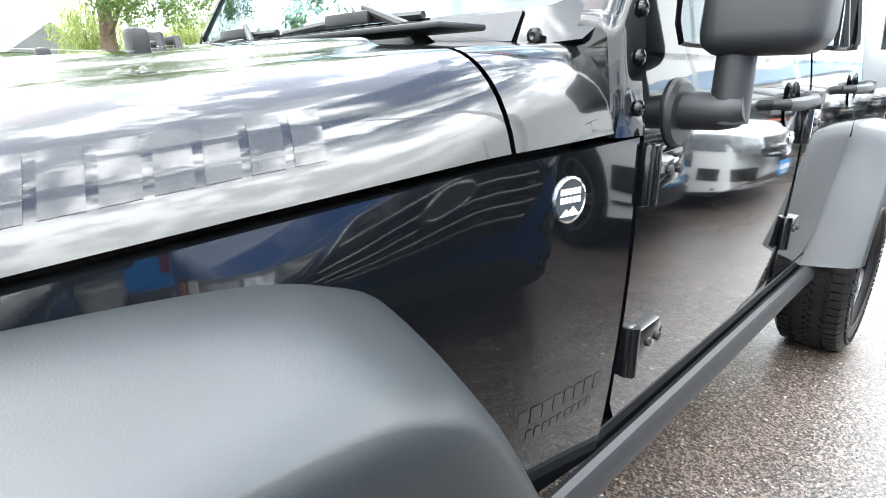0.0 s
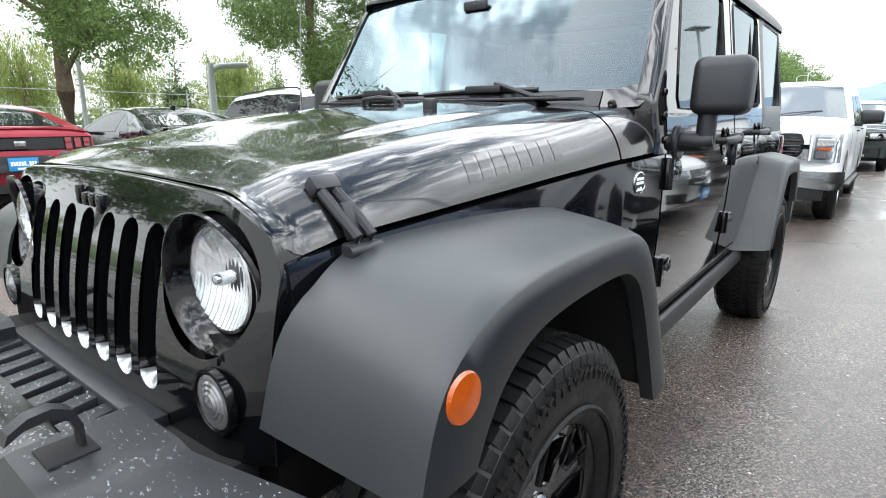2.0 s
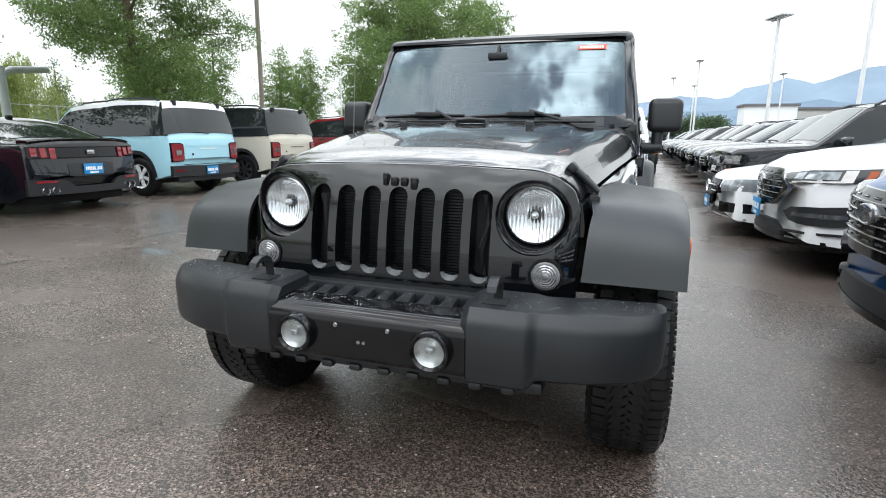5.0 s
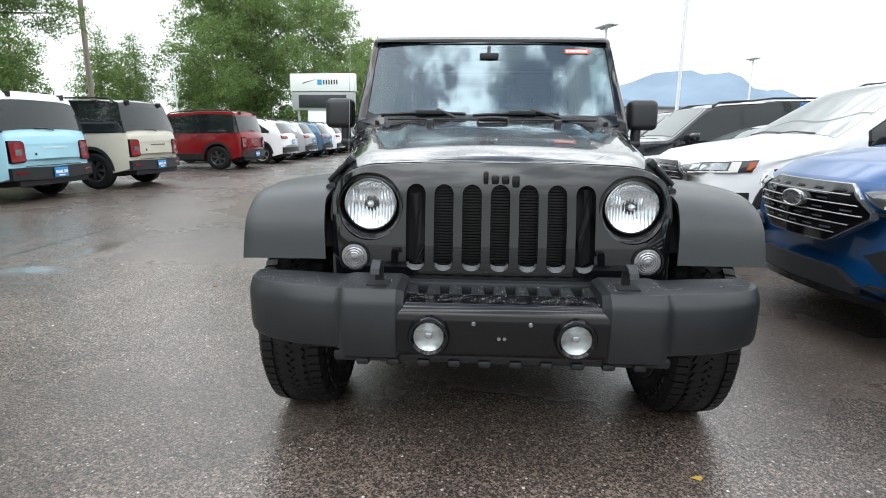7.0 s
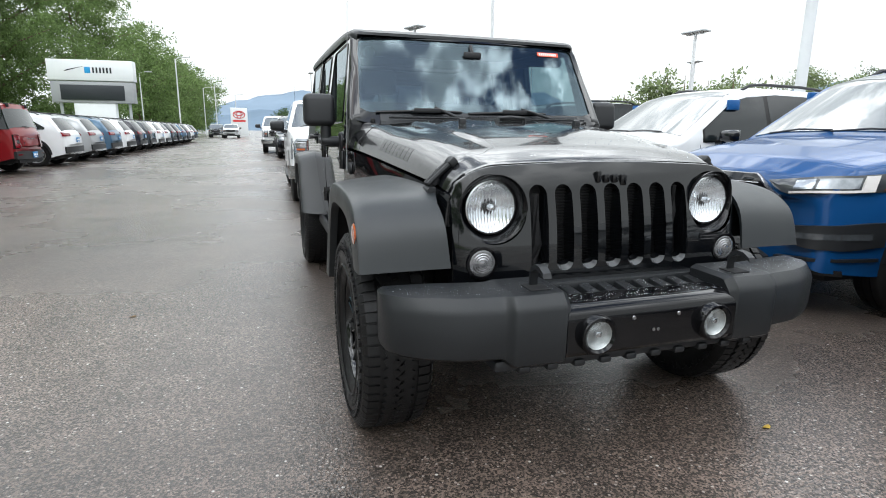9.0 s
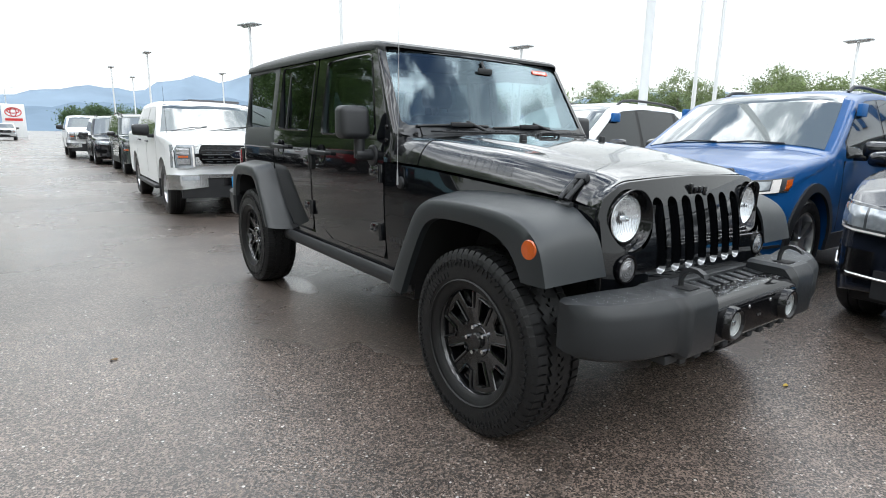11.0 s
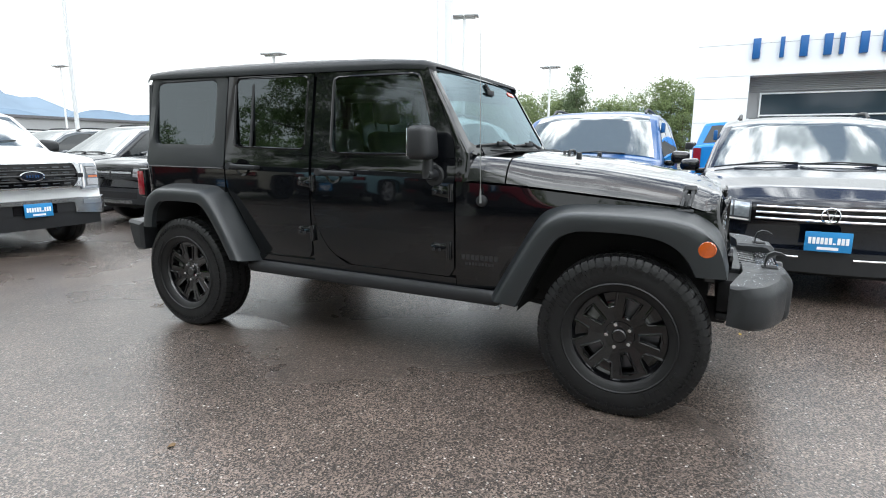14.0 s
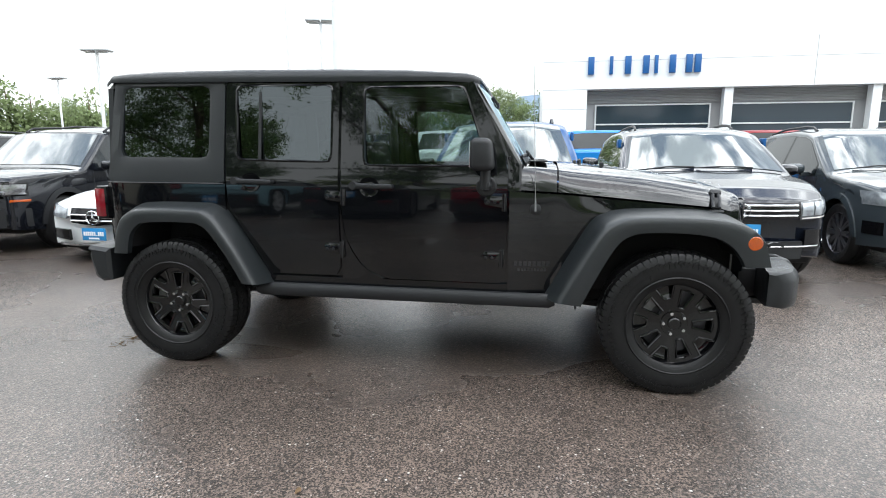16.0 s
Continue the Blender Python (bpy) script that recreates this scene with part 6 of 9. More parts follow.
def road_wheel(parent, x, y, r, w, rim_r, rim_mat, spokes, side):
    """One wheel: the tyre with its rim, spokes and hub."""
    bm = tyre_mesh(bmesh.new(), r, w, rim_r)
    ty = part("wheel", bm, "rubber", parent)
    ty.location = (x, y, r * 0.985)
    s = side
    bm = bmesh.new()
    lathe(bm, [(-w * 0.42, rim_r * 1.0), (-w * 0.3, rim_r * 0.93), (w * 0.2, rim_r * 0.9), (w * 0.42, rim_r * 0.96), (w * 0.45, rim_r * 1.03), (w * 0.40, rim_r * 1.02)], (0, 0, 0), "x", 30)
    fo = w * 0.36 * s
    for k in range(spokes):
        a = k * math.tau / spokes + 0.3
        rot = Matrix.Rotation(a, 4, "X")
        for da in (-0.10, 0.10):
            rr = rot @ Matrix.Rotation(da, 4, "X")
            pts = [rr @ Vector((fo, -0.016, rim_r * 0.16)), rr @ Vector((fo, 0.016, rim_r * 0.16)), rr @ Vector((fo + 0.008 * s, 0.013, rim_r * 0.96)), rr @ Vector((fo + 0.008 * s, -0.013, rim_r * 0.96))]
            plate(bm, pts, (-s, 0, 0), 0.035)
    tube(bm, (fo - 0.04 * s, 0, 0), (fo + 0.012 * s, 0, 0), rim_r * 0.24, seg=16)
    part("rim", bm, rim_mat, ty)
    bm = bmesh.new()
    tube(bm, (-w * 0.1, 0, 0), (w * 0.08 * s, 0, 0), rim_r * 0.88, seg=24)
    part("brake_disc", bm, "under", ty)
    return ty


# ---- general car builder ----
class Shell:
    """A car shape: front at y = 0, going back along +y; half width from height and length; top line and sill with wheel arches."""

    def __init__(self, length, width, top, belt, roof_ratio, wheels, r, sill=0.24, nose=0.55, tail=0.4, bow=0.16, tail_bow=0.10, nose_in=0.16, tail_in=0.10, crown=0.05, corner=0.07, arch=0.06, bulge=0.02):
        self.length, self.w, self.top_pts, self.belt, self.ratio = length, width / 2, top, belt, roof_ratio
        self.wheels, self.r, self.sill, self.nose, self.tail, self.bow, self.tail_bow = wheels, r, sill, nose, tail, bow, tail_bow
        self.nose_in, self.tail_in, self.crown, self.corner, self.arch, self.bulge = nose_in, tail_in, crown, corner, arch, bulge

    def top(self, y):
        return interp(y, self.top_pts)

    def bottom(self, y):
        z = self.sill
        if y < 0.45:
            z += 0.03 * (1 - y / 0.45)
        if y > self.length - 0.5:
            z += 0.12 * (y - self.length + 0.5) / 0.5
        ra = self.r + self.arch
        for c in self.wheels:
            d = abs(y - c)
            if d < ra:
                z = max(z, self.r * 0.985 + math.sqrt(ra * ra - d * d) * 1.0 if d < ra else z)
        return z

    def half(self, y, z):
        w = self.w
        if y < self.nose:
            t = 1 - y / self.nose
            w *= 1 - self.nose_in * t * t
        e = self.length - y
        if e < self.tail:
            t = 1 - e / self.tail
            w *= 1 - self.tail_in * t * t
        bz = interp(y, self.belt)
        if z > bz:
            w *= 1 - (1 - self.ratio) * ((z - bz) / max(0.3, self.roof_z - bz)) ** 1.15
        else:
            u = (bz - z) / max(0.1, bz - self.sill)
            w -= self.bulge * (0.6 * (1 - min(1, u / 0.25)) + 1.6 * max(0, u - 0.55) ** 2 * 3)
        return w

    @property
    def roof_z(self):
        return max(z for _, z in self.top_pts)

    def bend(self, s, y):
        if y < 1.0:
            y = y + self.bow * s * s * (1 - y / 1.0)
        e = self.length - y
        if e < 0.7:
            y = y - self.tail_bow * s * s * (1 - e / 0.7)
        return y

    def side(self, y, z, side, off=0.0):
        """A point on the flank."""
        w = self.half(y, z)
        return Vector(((w + off) * side, self.bend(w / self.w, y), z))

    def lid(self, s, y, off=0.0):
        """A point on hood, windscreen, roof or tail; s from -1 to 1 across."""
        z = self.top(y)
        w = self.half(y, z) - self.corner * 0.5
        e = 0.03
        slope = (self.top(y + e) - self.top(y - e)) / (2 * e)
        n = Vector((0, -slope, 1)).normalized()
        return Vector((w * s, self.bend(s * w / self.w, y), z - self.crown * s ** 4 * 0.8 - self.crown * 0.2 * s * s)) + n * off

    def nose_at(self, x, z, off=0.0):
        """A point on the front face, x metres from the middle."""
        y0 = 0.0
        zt = self.top(0.0)
        if z > zt:
            y0 = next((k * 0.01 for k in range(200) if self.top(k * 0.01) >= z), 1.0)
        drop = 0.05 * max(0, 0.42 - z)
        w0 = self.half(y0, z) - 0.05
        e = abs(x) - w0
        if e <= 0:
            return Vector((x, self.bend(x / self.w, y0) + drop - off, z))
        # past the corner the panel wraps on to the flank
        yq = y0 + 2.2 * e
        t = min(1, e / 0.05)
        w = self.half(yq, z)
        y = self.bend(w0 / self.w, y0) * (1 - t) + self.bend(w / self.w, yq) * t
        return Vector(((w0 + (w - w0) * t + off * t) * (1 if x > 0 else -1), y + drop - off * (1 - t), z))

    def tail_at(self, x, z, off=0.0):
        y0 = self.length
        if z > self.top(y0):
            y0 = next((self.length - k * 0.01 for k in range(300) if self.top(self.length - k * 0.01) >= z), self.length - 1)
        return Vector((x, self.bend(x / self.w, y0) + off, z))

    def body(self, name, mat, parent):
        ys = {0.0, self.length}
        n = 46
        for k in range(n + 1):
            ys.add(round(self.length * k / n, 3))
        for y, _ in self.top_pts:
            if 0 <= y <= self.length:
                ys.add(round(y, 3))
        for c in self.wheels:
            ra = self.r + self.arch
            for k in range(15):
                a = math.pi * k / 14
                ys.add(round(c - math.cos(a) * ra * 0.9995, 3))
            ys.add(round(c - ra - 0.002, 3))
            ys.add(round(c + ra + 0.002, 3))
        rows = []
        nz = 12
        for e in (0.004, 0.012, 0.025, 0.045, 0.07):
            ys.add(e)
            ys.add(round(self.length - e, 3))
        for y in sorted(ys):
            zt, zb = self.top(y), self.bottom(y)
            zt = max(zt, zb + 0.05)
            cr = min(self.corner, (zt - zb) * 0.4)
            pts = []
            zs = [zb + (zt - self.crown - cr - zb) * k / nz for k in range(nz + 1)]
            right = [self.side(y, z, 1) for z in zs]
            w_top = self.half(y, zt)
            ztc = zt - self.crown
            arc = []
            for k in range(1, 4):
                a = math.pi / 2 * k / 4
                ww = self.half(y, ztc - cr) * (1 - 0) - cr + cr * math.cos(a)
                arc.append(Vector((ww, self.bend(ww / self.w, y), ztc - cr + cr * math.sin(a))))
            we = self.half(y, ztc - cr) - cr
            across = []
            for k in range(0, 13):
                s = 1 - k / 6
                across.append(Vector((we * s, self.bend(we * s / self.w, y), zt - self.crown * (0.8 * s ** 4 + 0.2 * s * s))))
            ring = right + arc + across + [Vector((-p.x, p.y, p.z)) for p in arc[::-1]] + [Vector((-p.x, p.y, p.z)) for p in right[::-1]]
            e = min(y, self.length - y)
            if e < 0.07:
                # round the edges of nose and tail
                k = 1 - math.sqrt(1 - (1 - e / 0.07) ** 2)
                zm, wm = (zt + zb) / 2, self.half(y, (zt + zb) / 2)
                ring = [Vector((p.x * (1 - 0.055 * k / wm * min(1, abs(p.x) / (0.6 * wm))), p.y, p.z - (p.z - zm) / max(0.1, zt - zm) * 0.035 * k)) for p in ring]
            rows.append(ring)
        bm = bmesh.new()
        vs = grid_mesh(bm, rows, close_v=True)
        bm.faces.new(vs[0][::-1])
        bm.faces.new(vs[-1])
        bmesh.ops.triangulate(bm, faces=[f for f in bm.faces if len(f.verts) > 4])
        return part(name, bm, mat, parent, edge=0.7)


def panel(bm, fn, us, vs, off=0.004, sink=-0.006):
    """A thin raised panel on a curved surface: fn(u, v, offset); vs is a list of values, or a function of u that gives (low, high)."""
    rows, under = [], []
    for u in us:
        vals = vs
        if callable(vs):
            lo, hi = vs(u)
            vals = [lo + (hi - lo) * k / 5 for k in range(6)]
        rows.append([fn(u, v, off) for v in vals])
        under.append([fn(u, v, sink) for v in vals])
    a = grid_mesh(bm, rows)
    b = [[bm.verts.new(p) for p in r] for r in under]
    edge_a = a[0] + [r[-1] for r in a[1:]] + a[-1][-2::-1] + [r[0] for r in a[-2:0:-1]]
    edge_b = b[0] + [r[-1] for r in b[1:]] + b[-1][-2::-1] + [r[0] for r in b[-2:0:-1]]
    k = len(edge_a)
    for i in range(k):
        try:
            bm.faces.new((edge_a[i], edge_a[(i + 1) % k], edge_b[(i + 1) % k], edge_b[i]))
        except ValueError:
            pass
    loose = [v for r in b for v in r if not v.link_faces]
    bmesh.ops.delete(bm, geom=loose, context="VERTS")
    return bm


def nose_panel(sh, name, mat, parent, x0, x1, zlo, zhi, off=0.012, tail=False, n=10, label=""):
    """A panel on the front or tail face; zlo and zhi are heights or functions of x."""
    bm = bmesh.new()
    f = sh.tail_at if tail else sh.nose_at
    lo = zlo if callable(zlo) else (lambda x: zlo)
    hi = zhi if callable(zhi) else (lambda x: zhi)
    panel(bm, lambda x, z, o: f(x, z, o), span(x0, x1, n), lambda x: (lo(x), hi(x)), off, -0.03)
    return part(name, bm, mat, parent, label)


def side_window(sh, parent, ys, zlo, zhi, mat="dark_glass", name="window"):
    for s in (1, -1):
        bm = bmesh.new()
        lo = zlo if callable(zlo) else (lambda y: zlo)
        hi = zhi if callable(zhi) else (lambda y: zhi)
        panel(bm, lambda y, z, o: sh.side(y, z, s, o), span(ys[0], ys[1], 8), lambda y: (lo(y), hi(y)), 0.004, -0.01)
        part(name, bm, mat, parent)


def screen(sh, parent, y0, y1, s0, s1, name, mat, off=0.006):
    bm = bmesh.new()
    panel(bm, lambda y, s, o: sh.lid(s * (s0 + (s1 - s0) * (y - y0) / (y1 - y0)), y, o), span(y0, y1, 8), [k / 6 - 1 for k in range(13)], off, -0.02)
    return part(name, bm, mat, parent)


def cladding(sh, parent, mat="plastic", h=0.10, lip=0.055, sill_h=0.14):
    """Wheel arch trims and sill trims of dark plastic."""
    for s in (1, -1):
        for c in sh.wheels:
            bm = bmesh.new()
            ra = sh.r + sh.arch
            rows = []
            for k in range(21):
                a = math.pi * (k / 20) * 1.0
                row = []
                for rr, o in ((ra - 0.012, 0.0), (ra - 0.012, 0.022), (ra + lip, 0.018), (ra + lip, -0.01)):
                    y, z = c - math.cos(a) * rr, sh.r * 0.985 + math.sin(a) * rr
                    row.append(sh.side(min(max(y, 0.02), sh.length - 0.02), z, s, o))
                rows.append(row)
            grid_mesh(bm, rows)
            part("arch_trim", bm, mat, parent)
        bm = bmesh.new()
        y0, y1 = sh.wheels[0] + sh.r + sh.arch, sh.wheels[1] - sh.r - sh.arch
        panel(bm, lambda y, z, o: sh.side(y, z, s, o), span(y0, y1, 8), [sh.sill + 0.005, sh.sill + sill_h * 0.5, sh.sill + sill_h], 0.016, -0.01)
        part("sill_trim", bm, mat, parent)


def dealer_plate(parent, m, scale=1.0):
    """Blue plate with white dealer web address."""
    bm = bmesh.new()
    box(bm, -0.155 * scale, 0.155 * scale, -0.006, 0.006, -0.078 * scale, 0.078 * scale, 0.004)
    p = part("plate", bm, "plate", parent, "blue dealer plate with white lettering")
    p.matrix_basis = m
    for k in range(10):
        x = (-0.122 + k * 0.0271) * scale
        bm = bmesh.new()
        hh = 0.026 if k != 6 else 0.006
        box(bm, x - 0.010 * scale, x + 0.010 * scale, -0.009, -0.005, (0.008 - 0.026) * scale, (0.008 - 0.026 + 2 * hh) * scale)
        part("print_bar", bm, "white_ink", p)
    bm = bmesh.new()
    box(bm, -0.07 * scale, 0.07 * scale, -0.0075, -0.005, -0.062 * scale, -0.040 * scale)
    part("print_bar", bm, "white_ink", p)
    return p


def mirrors(sh, parent, y, z, mat, big=0.0):
    for s in (1, -1):
        p = sh.side(y, z, s)
        bm = bmesh.new()
        box(bm, p.x + s * 0.05, p.x + s * (0.25 + big), p.y - 0.03, p.y + 0.10, z - 0.01, z + 0.14 + big, 0.045, 3)
        # the shell narrows to the front and outwards
        for v in bm.verts:
            k = min(1, max(0, (p.y + 0.10 - v.co.y) / 0.13))
            q = min(1, max(0, abs(v.co.x - p.x) / 0.25 - 0.3))
            zm = z + 0.065 + big / 2
            v.co.z = zm + (v.co.z - zm) * (1 - 0.30 * k * k - 0.16 * q)
            v.co.y += 0.03 * q
        box(bm, p.x - s * 0.02, p.x + s * 0.09, p.y, p.y + 0.07, z - 0.03, z + 0.03, 0.012)
        mr = part("door_mirror", bm, mat, parent)
        bm = bmesh.new()
        box(bm, p.x + s * 0.07, p.x + s * (0.235 + big), p.y + 0.098, p.y + 0.104, z + 0.01, z + 0.12 + big, 0.002)
        part("mirror_glass", bm, "chrome", mr)


def handles(sh, parent, spots, mat):
    for s in (1, -1):
        for y, z in spots:
            bm = bmesh.new()
            a, b = sh.side(y - 0.10, z, s, 0.025), sh.side(y + 0.10, z, s, 0.025)
            pipe(bm, [sh.side(y - 0.12, z, s, -0.005), a, b, sh.side(y + 0.12, z, s, -0.005)], 0.013, 8)
            part("door_handle", bm, mat, parent)


def seams(sh, parent, ys, zlo, zhi):
    """Door gaps as narrow dark grooves filled with rubber."""
    for s in (1, -1):
        for y in ys:
            bm = bmesh.new()
            panel(bm, lambda u, z, o: sh.side(u, z, s, o), [y - 0.004, y + 0.004], span(zlo, zhi, 6), 0.0015, -0.006)
            part("door_seal", bm, "under", parent)


def under_floor(sh, parent):
    bm = bmesh.new()
    box(bm, -sh.w * 0.80, sh.w * 0.80, 0.3, sh.length - 0.35, sh.sill - 0.05, sh.sill + 0.25, 0.03)
    part("underbody", bm, "under", parent)


def four_wheels(sh, parent, w, rim_r, rim_mat, spokes):
    for s in (1, -1):
        for c in sh.wheels:
            road_wheel(parent, s * (sh.w - w / 2 - 0.015), c, sh.r, w, rim_r, rim_mat, spokes, s)


def rails(sh, parent, y0, y1, s=0.86, mat="plastic", lift=0.045):
    for d in (1, -1):
        bm = bmesh.new()
        pts = [sh.lid(d * s, y0, 0.0)] + [sh.lid(d * s, y, lift) for y in span(y0 + 0.12, y1 - 0.12, 6)] + [sh.lid(d * s, y1, 0.0)]
        pipe(bm, pts, 0.017, 8)
        part("roof_rail", bm, mat, parent)


def wiper(sh, parent, s0, y0, s1, y1):
    bm = bmesh.new()
    pipe(bm, [sh.lid(s0, y0, 0.015), sh.lid((s0 + s1) / 2, (y0 + y1) / 2, 0.03), sh.lid(s1, y1, 0.012)], 0.008, 6)
    part("wiper", bm, "plastic", parent)


def sticker_tag(sh, parent, s, y, z):
    """Blue window tag clipped on the side glass."""
    p = sh.side(y, z, s, 0.03)
    bm = bmesh.new()
    box(bm, p.x - 0.02, p.x + 0.02, p.y - 0.08, p.y + 0.08, p.z - 0.03, p.z + 0.08, 0.01)
    part("window_tag", bm, "letter_blue", parent, "blue window tag")


def crossover(name, label, body_mat, m, group="", front="mesh", tall=0.0, long=0.0, roof_mat=None, rim="alloy", tag=False, plate_front=False, plate_rear=False, trim="plastic", detail=True, slope=0.0, light="lamp_clear"):
    """A rounded five-door SUV. front: hex, bars or mesh."""
    Lg, H = 4.62 + long, 1.66 + tall
    top = [(0, 0.80), (0.06, 0.88), (0.22, 0.965), (0.6, 1.03), (1.22, 1.10), (1.30, 1.125), (2.02, 1.57 + tall), (2.25, 1.625 + tall), (2.7, H), (3.4, H - 0.015),
           (3.95, H - 0.08 - slope), (4.16, H - 0.14 - slope), (Lg - 0.10, 1.06), (Lg - 0.03, 0.98), (Lg, 0.72)]
    belt = [(0, 0.72), (1.2, 0.98), (2.0, 1.03), (Lg, 1.10)]
    sh = Shell(Lg, 1.90, top, belt, 0.77, (0.93, 0.93 + 2.78 + long * 0.6), 0.365, sill=0.27, nose=0.9, nose_in=0.17, bow=0.24, tail_bow=0.12, tail=0.8, tail_in=0.10)
    e = thing(name, label, "car", group, m)
    sh.body("body", body_mat, e)
    under_floor(sh, e)
    four_wheels(sh, e, 0.235, 0.245, rim, 5 if rim != "dark_alloy" else 10)
    cladding(sh, e, trim)
    screen(sh, e, 1.31, 2.12, 0.965, 0.945, "windscreen", "screen_glass")
    screen(sh, e, 4.14, Lg - 0.14, 0.84, 0.90, "rear_window", "dark_glass")
    wl_ = lambda y: interp(y, [(1.55, 1.035), (Lg - 0.5, 1.115)])
    hi = lambda y: min(sh.top(y) - 0.115, interp(y, [(1.4, 1.04), (2.1, 1.50 + tall), (2.7, H - 0.115), (3.5, H - 0.13), (4.1, H - 0.21)]))
    for s in (1, -1):
        bm = bmesh.new()
        panel(bm, lambda y, z, o: sh.side(y, z, s, o), span(1.555, 3.50, 14), lambda y: (wl_(y) - 0.014, max(wl_(y) + 0.012, hi(y) + 0.012)), 0.002, -0.01)
        part("window_surround", bm, "gloss_black", e)
    side_window(sh, e, (1.58, 2.50), wl_, lambda y: max(wl_(y) + 0.01, hi(y)))
    side_window(sh, e, (2.56, 3.40), wl_, hi)
    side_window(sh, e, (3.47, 4.05), wl_, lambda y: interp(y, [(3.47, hi(3.47)), (4.05, wl_(4.05) + 0.06)]))
    mirrors(sh, e, 1.72, 1.03, "black_car_paint" if body_mat != "grey_paint" else body_mat)
    if detail:
        handles(sh, e, [(2.36, 0.97), (3.28, 1.0)], body_mat)
        seams(sh, e, [1.52, 2.53, 3.44], 0.42, 1.0)
        rails(sh, e, 2.35, 3.85)
        wiper(sh, e, -0.1, 1.275, 0.60, 1.312)
        wiper(sh, e, -0.75, 1.275, -0.12, 1.310)
    # front
    if front == "hex":
        g_lo = lambda x: interp(abs(x), [(0.29, 0.555), (0.53, 0.70)])
        g_hi = lambda x: interp(abs(x), [(0.36, 0.858), (0.53, 0.73)])
        nose_panel(sh, "grille_frame", "lamp_grey", e, -0.537, 0.537, lambda x: g_lo(abs(x) - 0.006) - 0.006, lambda x: g_hi(abs(x) - 0.006) + 0.005, 0.012, n=30)
        g = nose_panel(sh, "grille", "gloss_black", e, -0.53, 0.53, g_lo, g_hi, 0.018, n=30)
        for z in (0.605, 0.655, 0.705, 0.755, 0.805):
            bm = bmesh.new()
            we = interp(z, [(0.555, 0.27), (0.70, 0.50), (0.73, 0.50), (0.858, 0.34)])
            pipe(bm, [sh.nose_at(x, z, 0.022) for x in span(-we, we, 12)], 0.0045, 6)
            part("grille_bar", bm, "lamp_grey", g)
            for k in range(5):
                x = -we * 0.8 + k * we * 0.4 + (0.04 if z in (0.655, 0.755) else 0)
                if abs(x) < we - 0.06:
                    nose_panel(sh, "grille_mark", "lamp_dark", g, x - 0.035, x + 0.035, z + 0.016, z + 0.026, 0.024, n=2)
        bm = bmesh.new()
        c_ = sh.nose_at(0, 0.752, 0.036)
        grid_mesh(bm, [[c_ + Vector((math.cos(a) * q * 2.3, -o, math.sin(a) * q)) for q, o in ((0.050, -0.02), (0.050, 0.004), (0.044, 0.010), (0.040, 0.006), (0.0001, 0.008))] for a in span(0, math.tau, 28)[:-1]], close_u=True)
        part("badge", bm, "lamp_grey", g)
        for s in (1, -1):
            lo_ = lambda x: interp(abs(x), [(0.46, 0.822), (0.58, 0.748), (0.93, 0.785)])
            hi_ = lambda x: interp(abs(x), [(0.46, 0.828), (0.93, 0.895)])
            hl = nose_panel(sh, "headlight", "lamp_dark", e, s * 0.46, s * 0.93, lo_, hi_, 0.012)
            nose_panel(sh, "daylight_strip", "white_lamp", hl, s * 0.60, s * 0.82, lambda x: lo_(x) + 0.006, lambda x: lo_(x) + 0.020, 0.018)
            nose_panel(sh, "projector", "lamp_clear", hl, s * 0.62, s * 0.72, lambda x: lo_(x) + 0.030, lambda x: hi_(x) - 0.014, 0.017, n=4)
            nose_panel(sh, "projector", "lamp_clear", hl, s * 0.735, s * 0.81, lambda x: lo_(x) + 0.030, lambda x: hi_(x) - 0.014, 0.017, n=4)
            nose_panel(sh, "daylight_strip", "white_lamp", hl, s * 0.82, s * 0.86, lambda x: lo_(x) + 0.006, lambda x: hi_(x) - 0.006, 0.018, n=3)
            nose_panel(sh, "indicator", "orange", hl, s * 0.895, s * 0.925, lambda x: lo_(x) + 0.014, lambda x: hi_(x) - 0.016, 0.017, n=3)
            ci = nose_panel(sh, "corner_intake", "plastic", e, s * 0.54, s * 0.93, lambda x: smooth_interp(abs(x), [(0.54, 0.515), (0.64, 0.455), (0.80, 0.435), (0.93, 0.46)]), lambda x: smooth_interp(abs(x), [(0.54, 0.525), (0.66, 0.570), (0.93, 0.605)]), 0.022, n=14)
            nose_panel(sh, "fog_lamp", "lamp_dark", ci, s * 0.66, s * 0.88, lambda x: 0.495 + 0.03 * (abs(x) - 0.66), lambda x: 0.530 + 0.03 * (abs(x) - 0.66), 0.028, n=6)
            nose_panel(sh, "bumper_slot", "plastic", e, s * 0.56, s * 0.92, lambda x: 0.355 + 0.04 * (abs(x) - 0.56), lambda x: 0.375 + 0.04 * (abs(x) - 0.56), 0.016, n=6)
        nose_panel(sh, "lower_intake", "plastic", e, -0.50, 0.50, lambda x: 0.31, lambda x: interp(abs(x), [(0.36, 0.425), (0.50, 0.35)]), 0.010, n=16)
        nose_panel(sh, "chin_trim", "gloss_black", e, -0.80, 0.80, 0.275, 0.312, 0.022)
    elif front == "bars":
        g = nose_panel(sh, "grille", "gloss_black", e, -0.53, 0.53, 0.69, 0.835, 0.012)
        for z in (0.715, 0.762, 0.81):
            bm = bmesh.new()
            pipe(bm, [sh.nose_at(x, z, 0.022) for x in span(-0.50, 0.50, 8)], 0.010, 6)
            part("grille_bar", bm, "chrome", g)
        bm = bmesh.new()
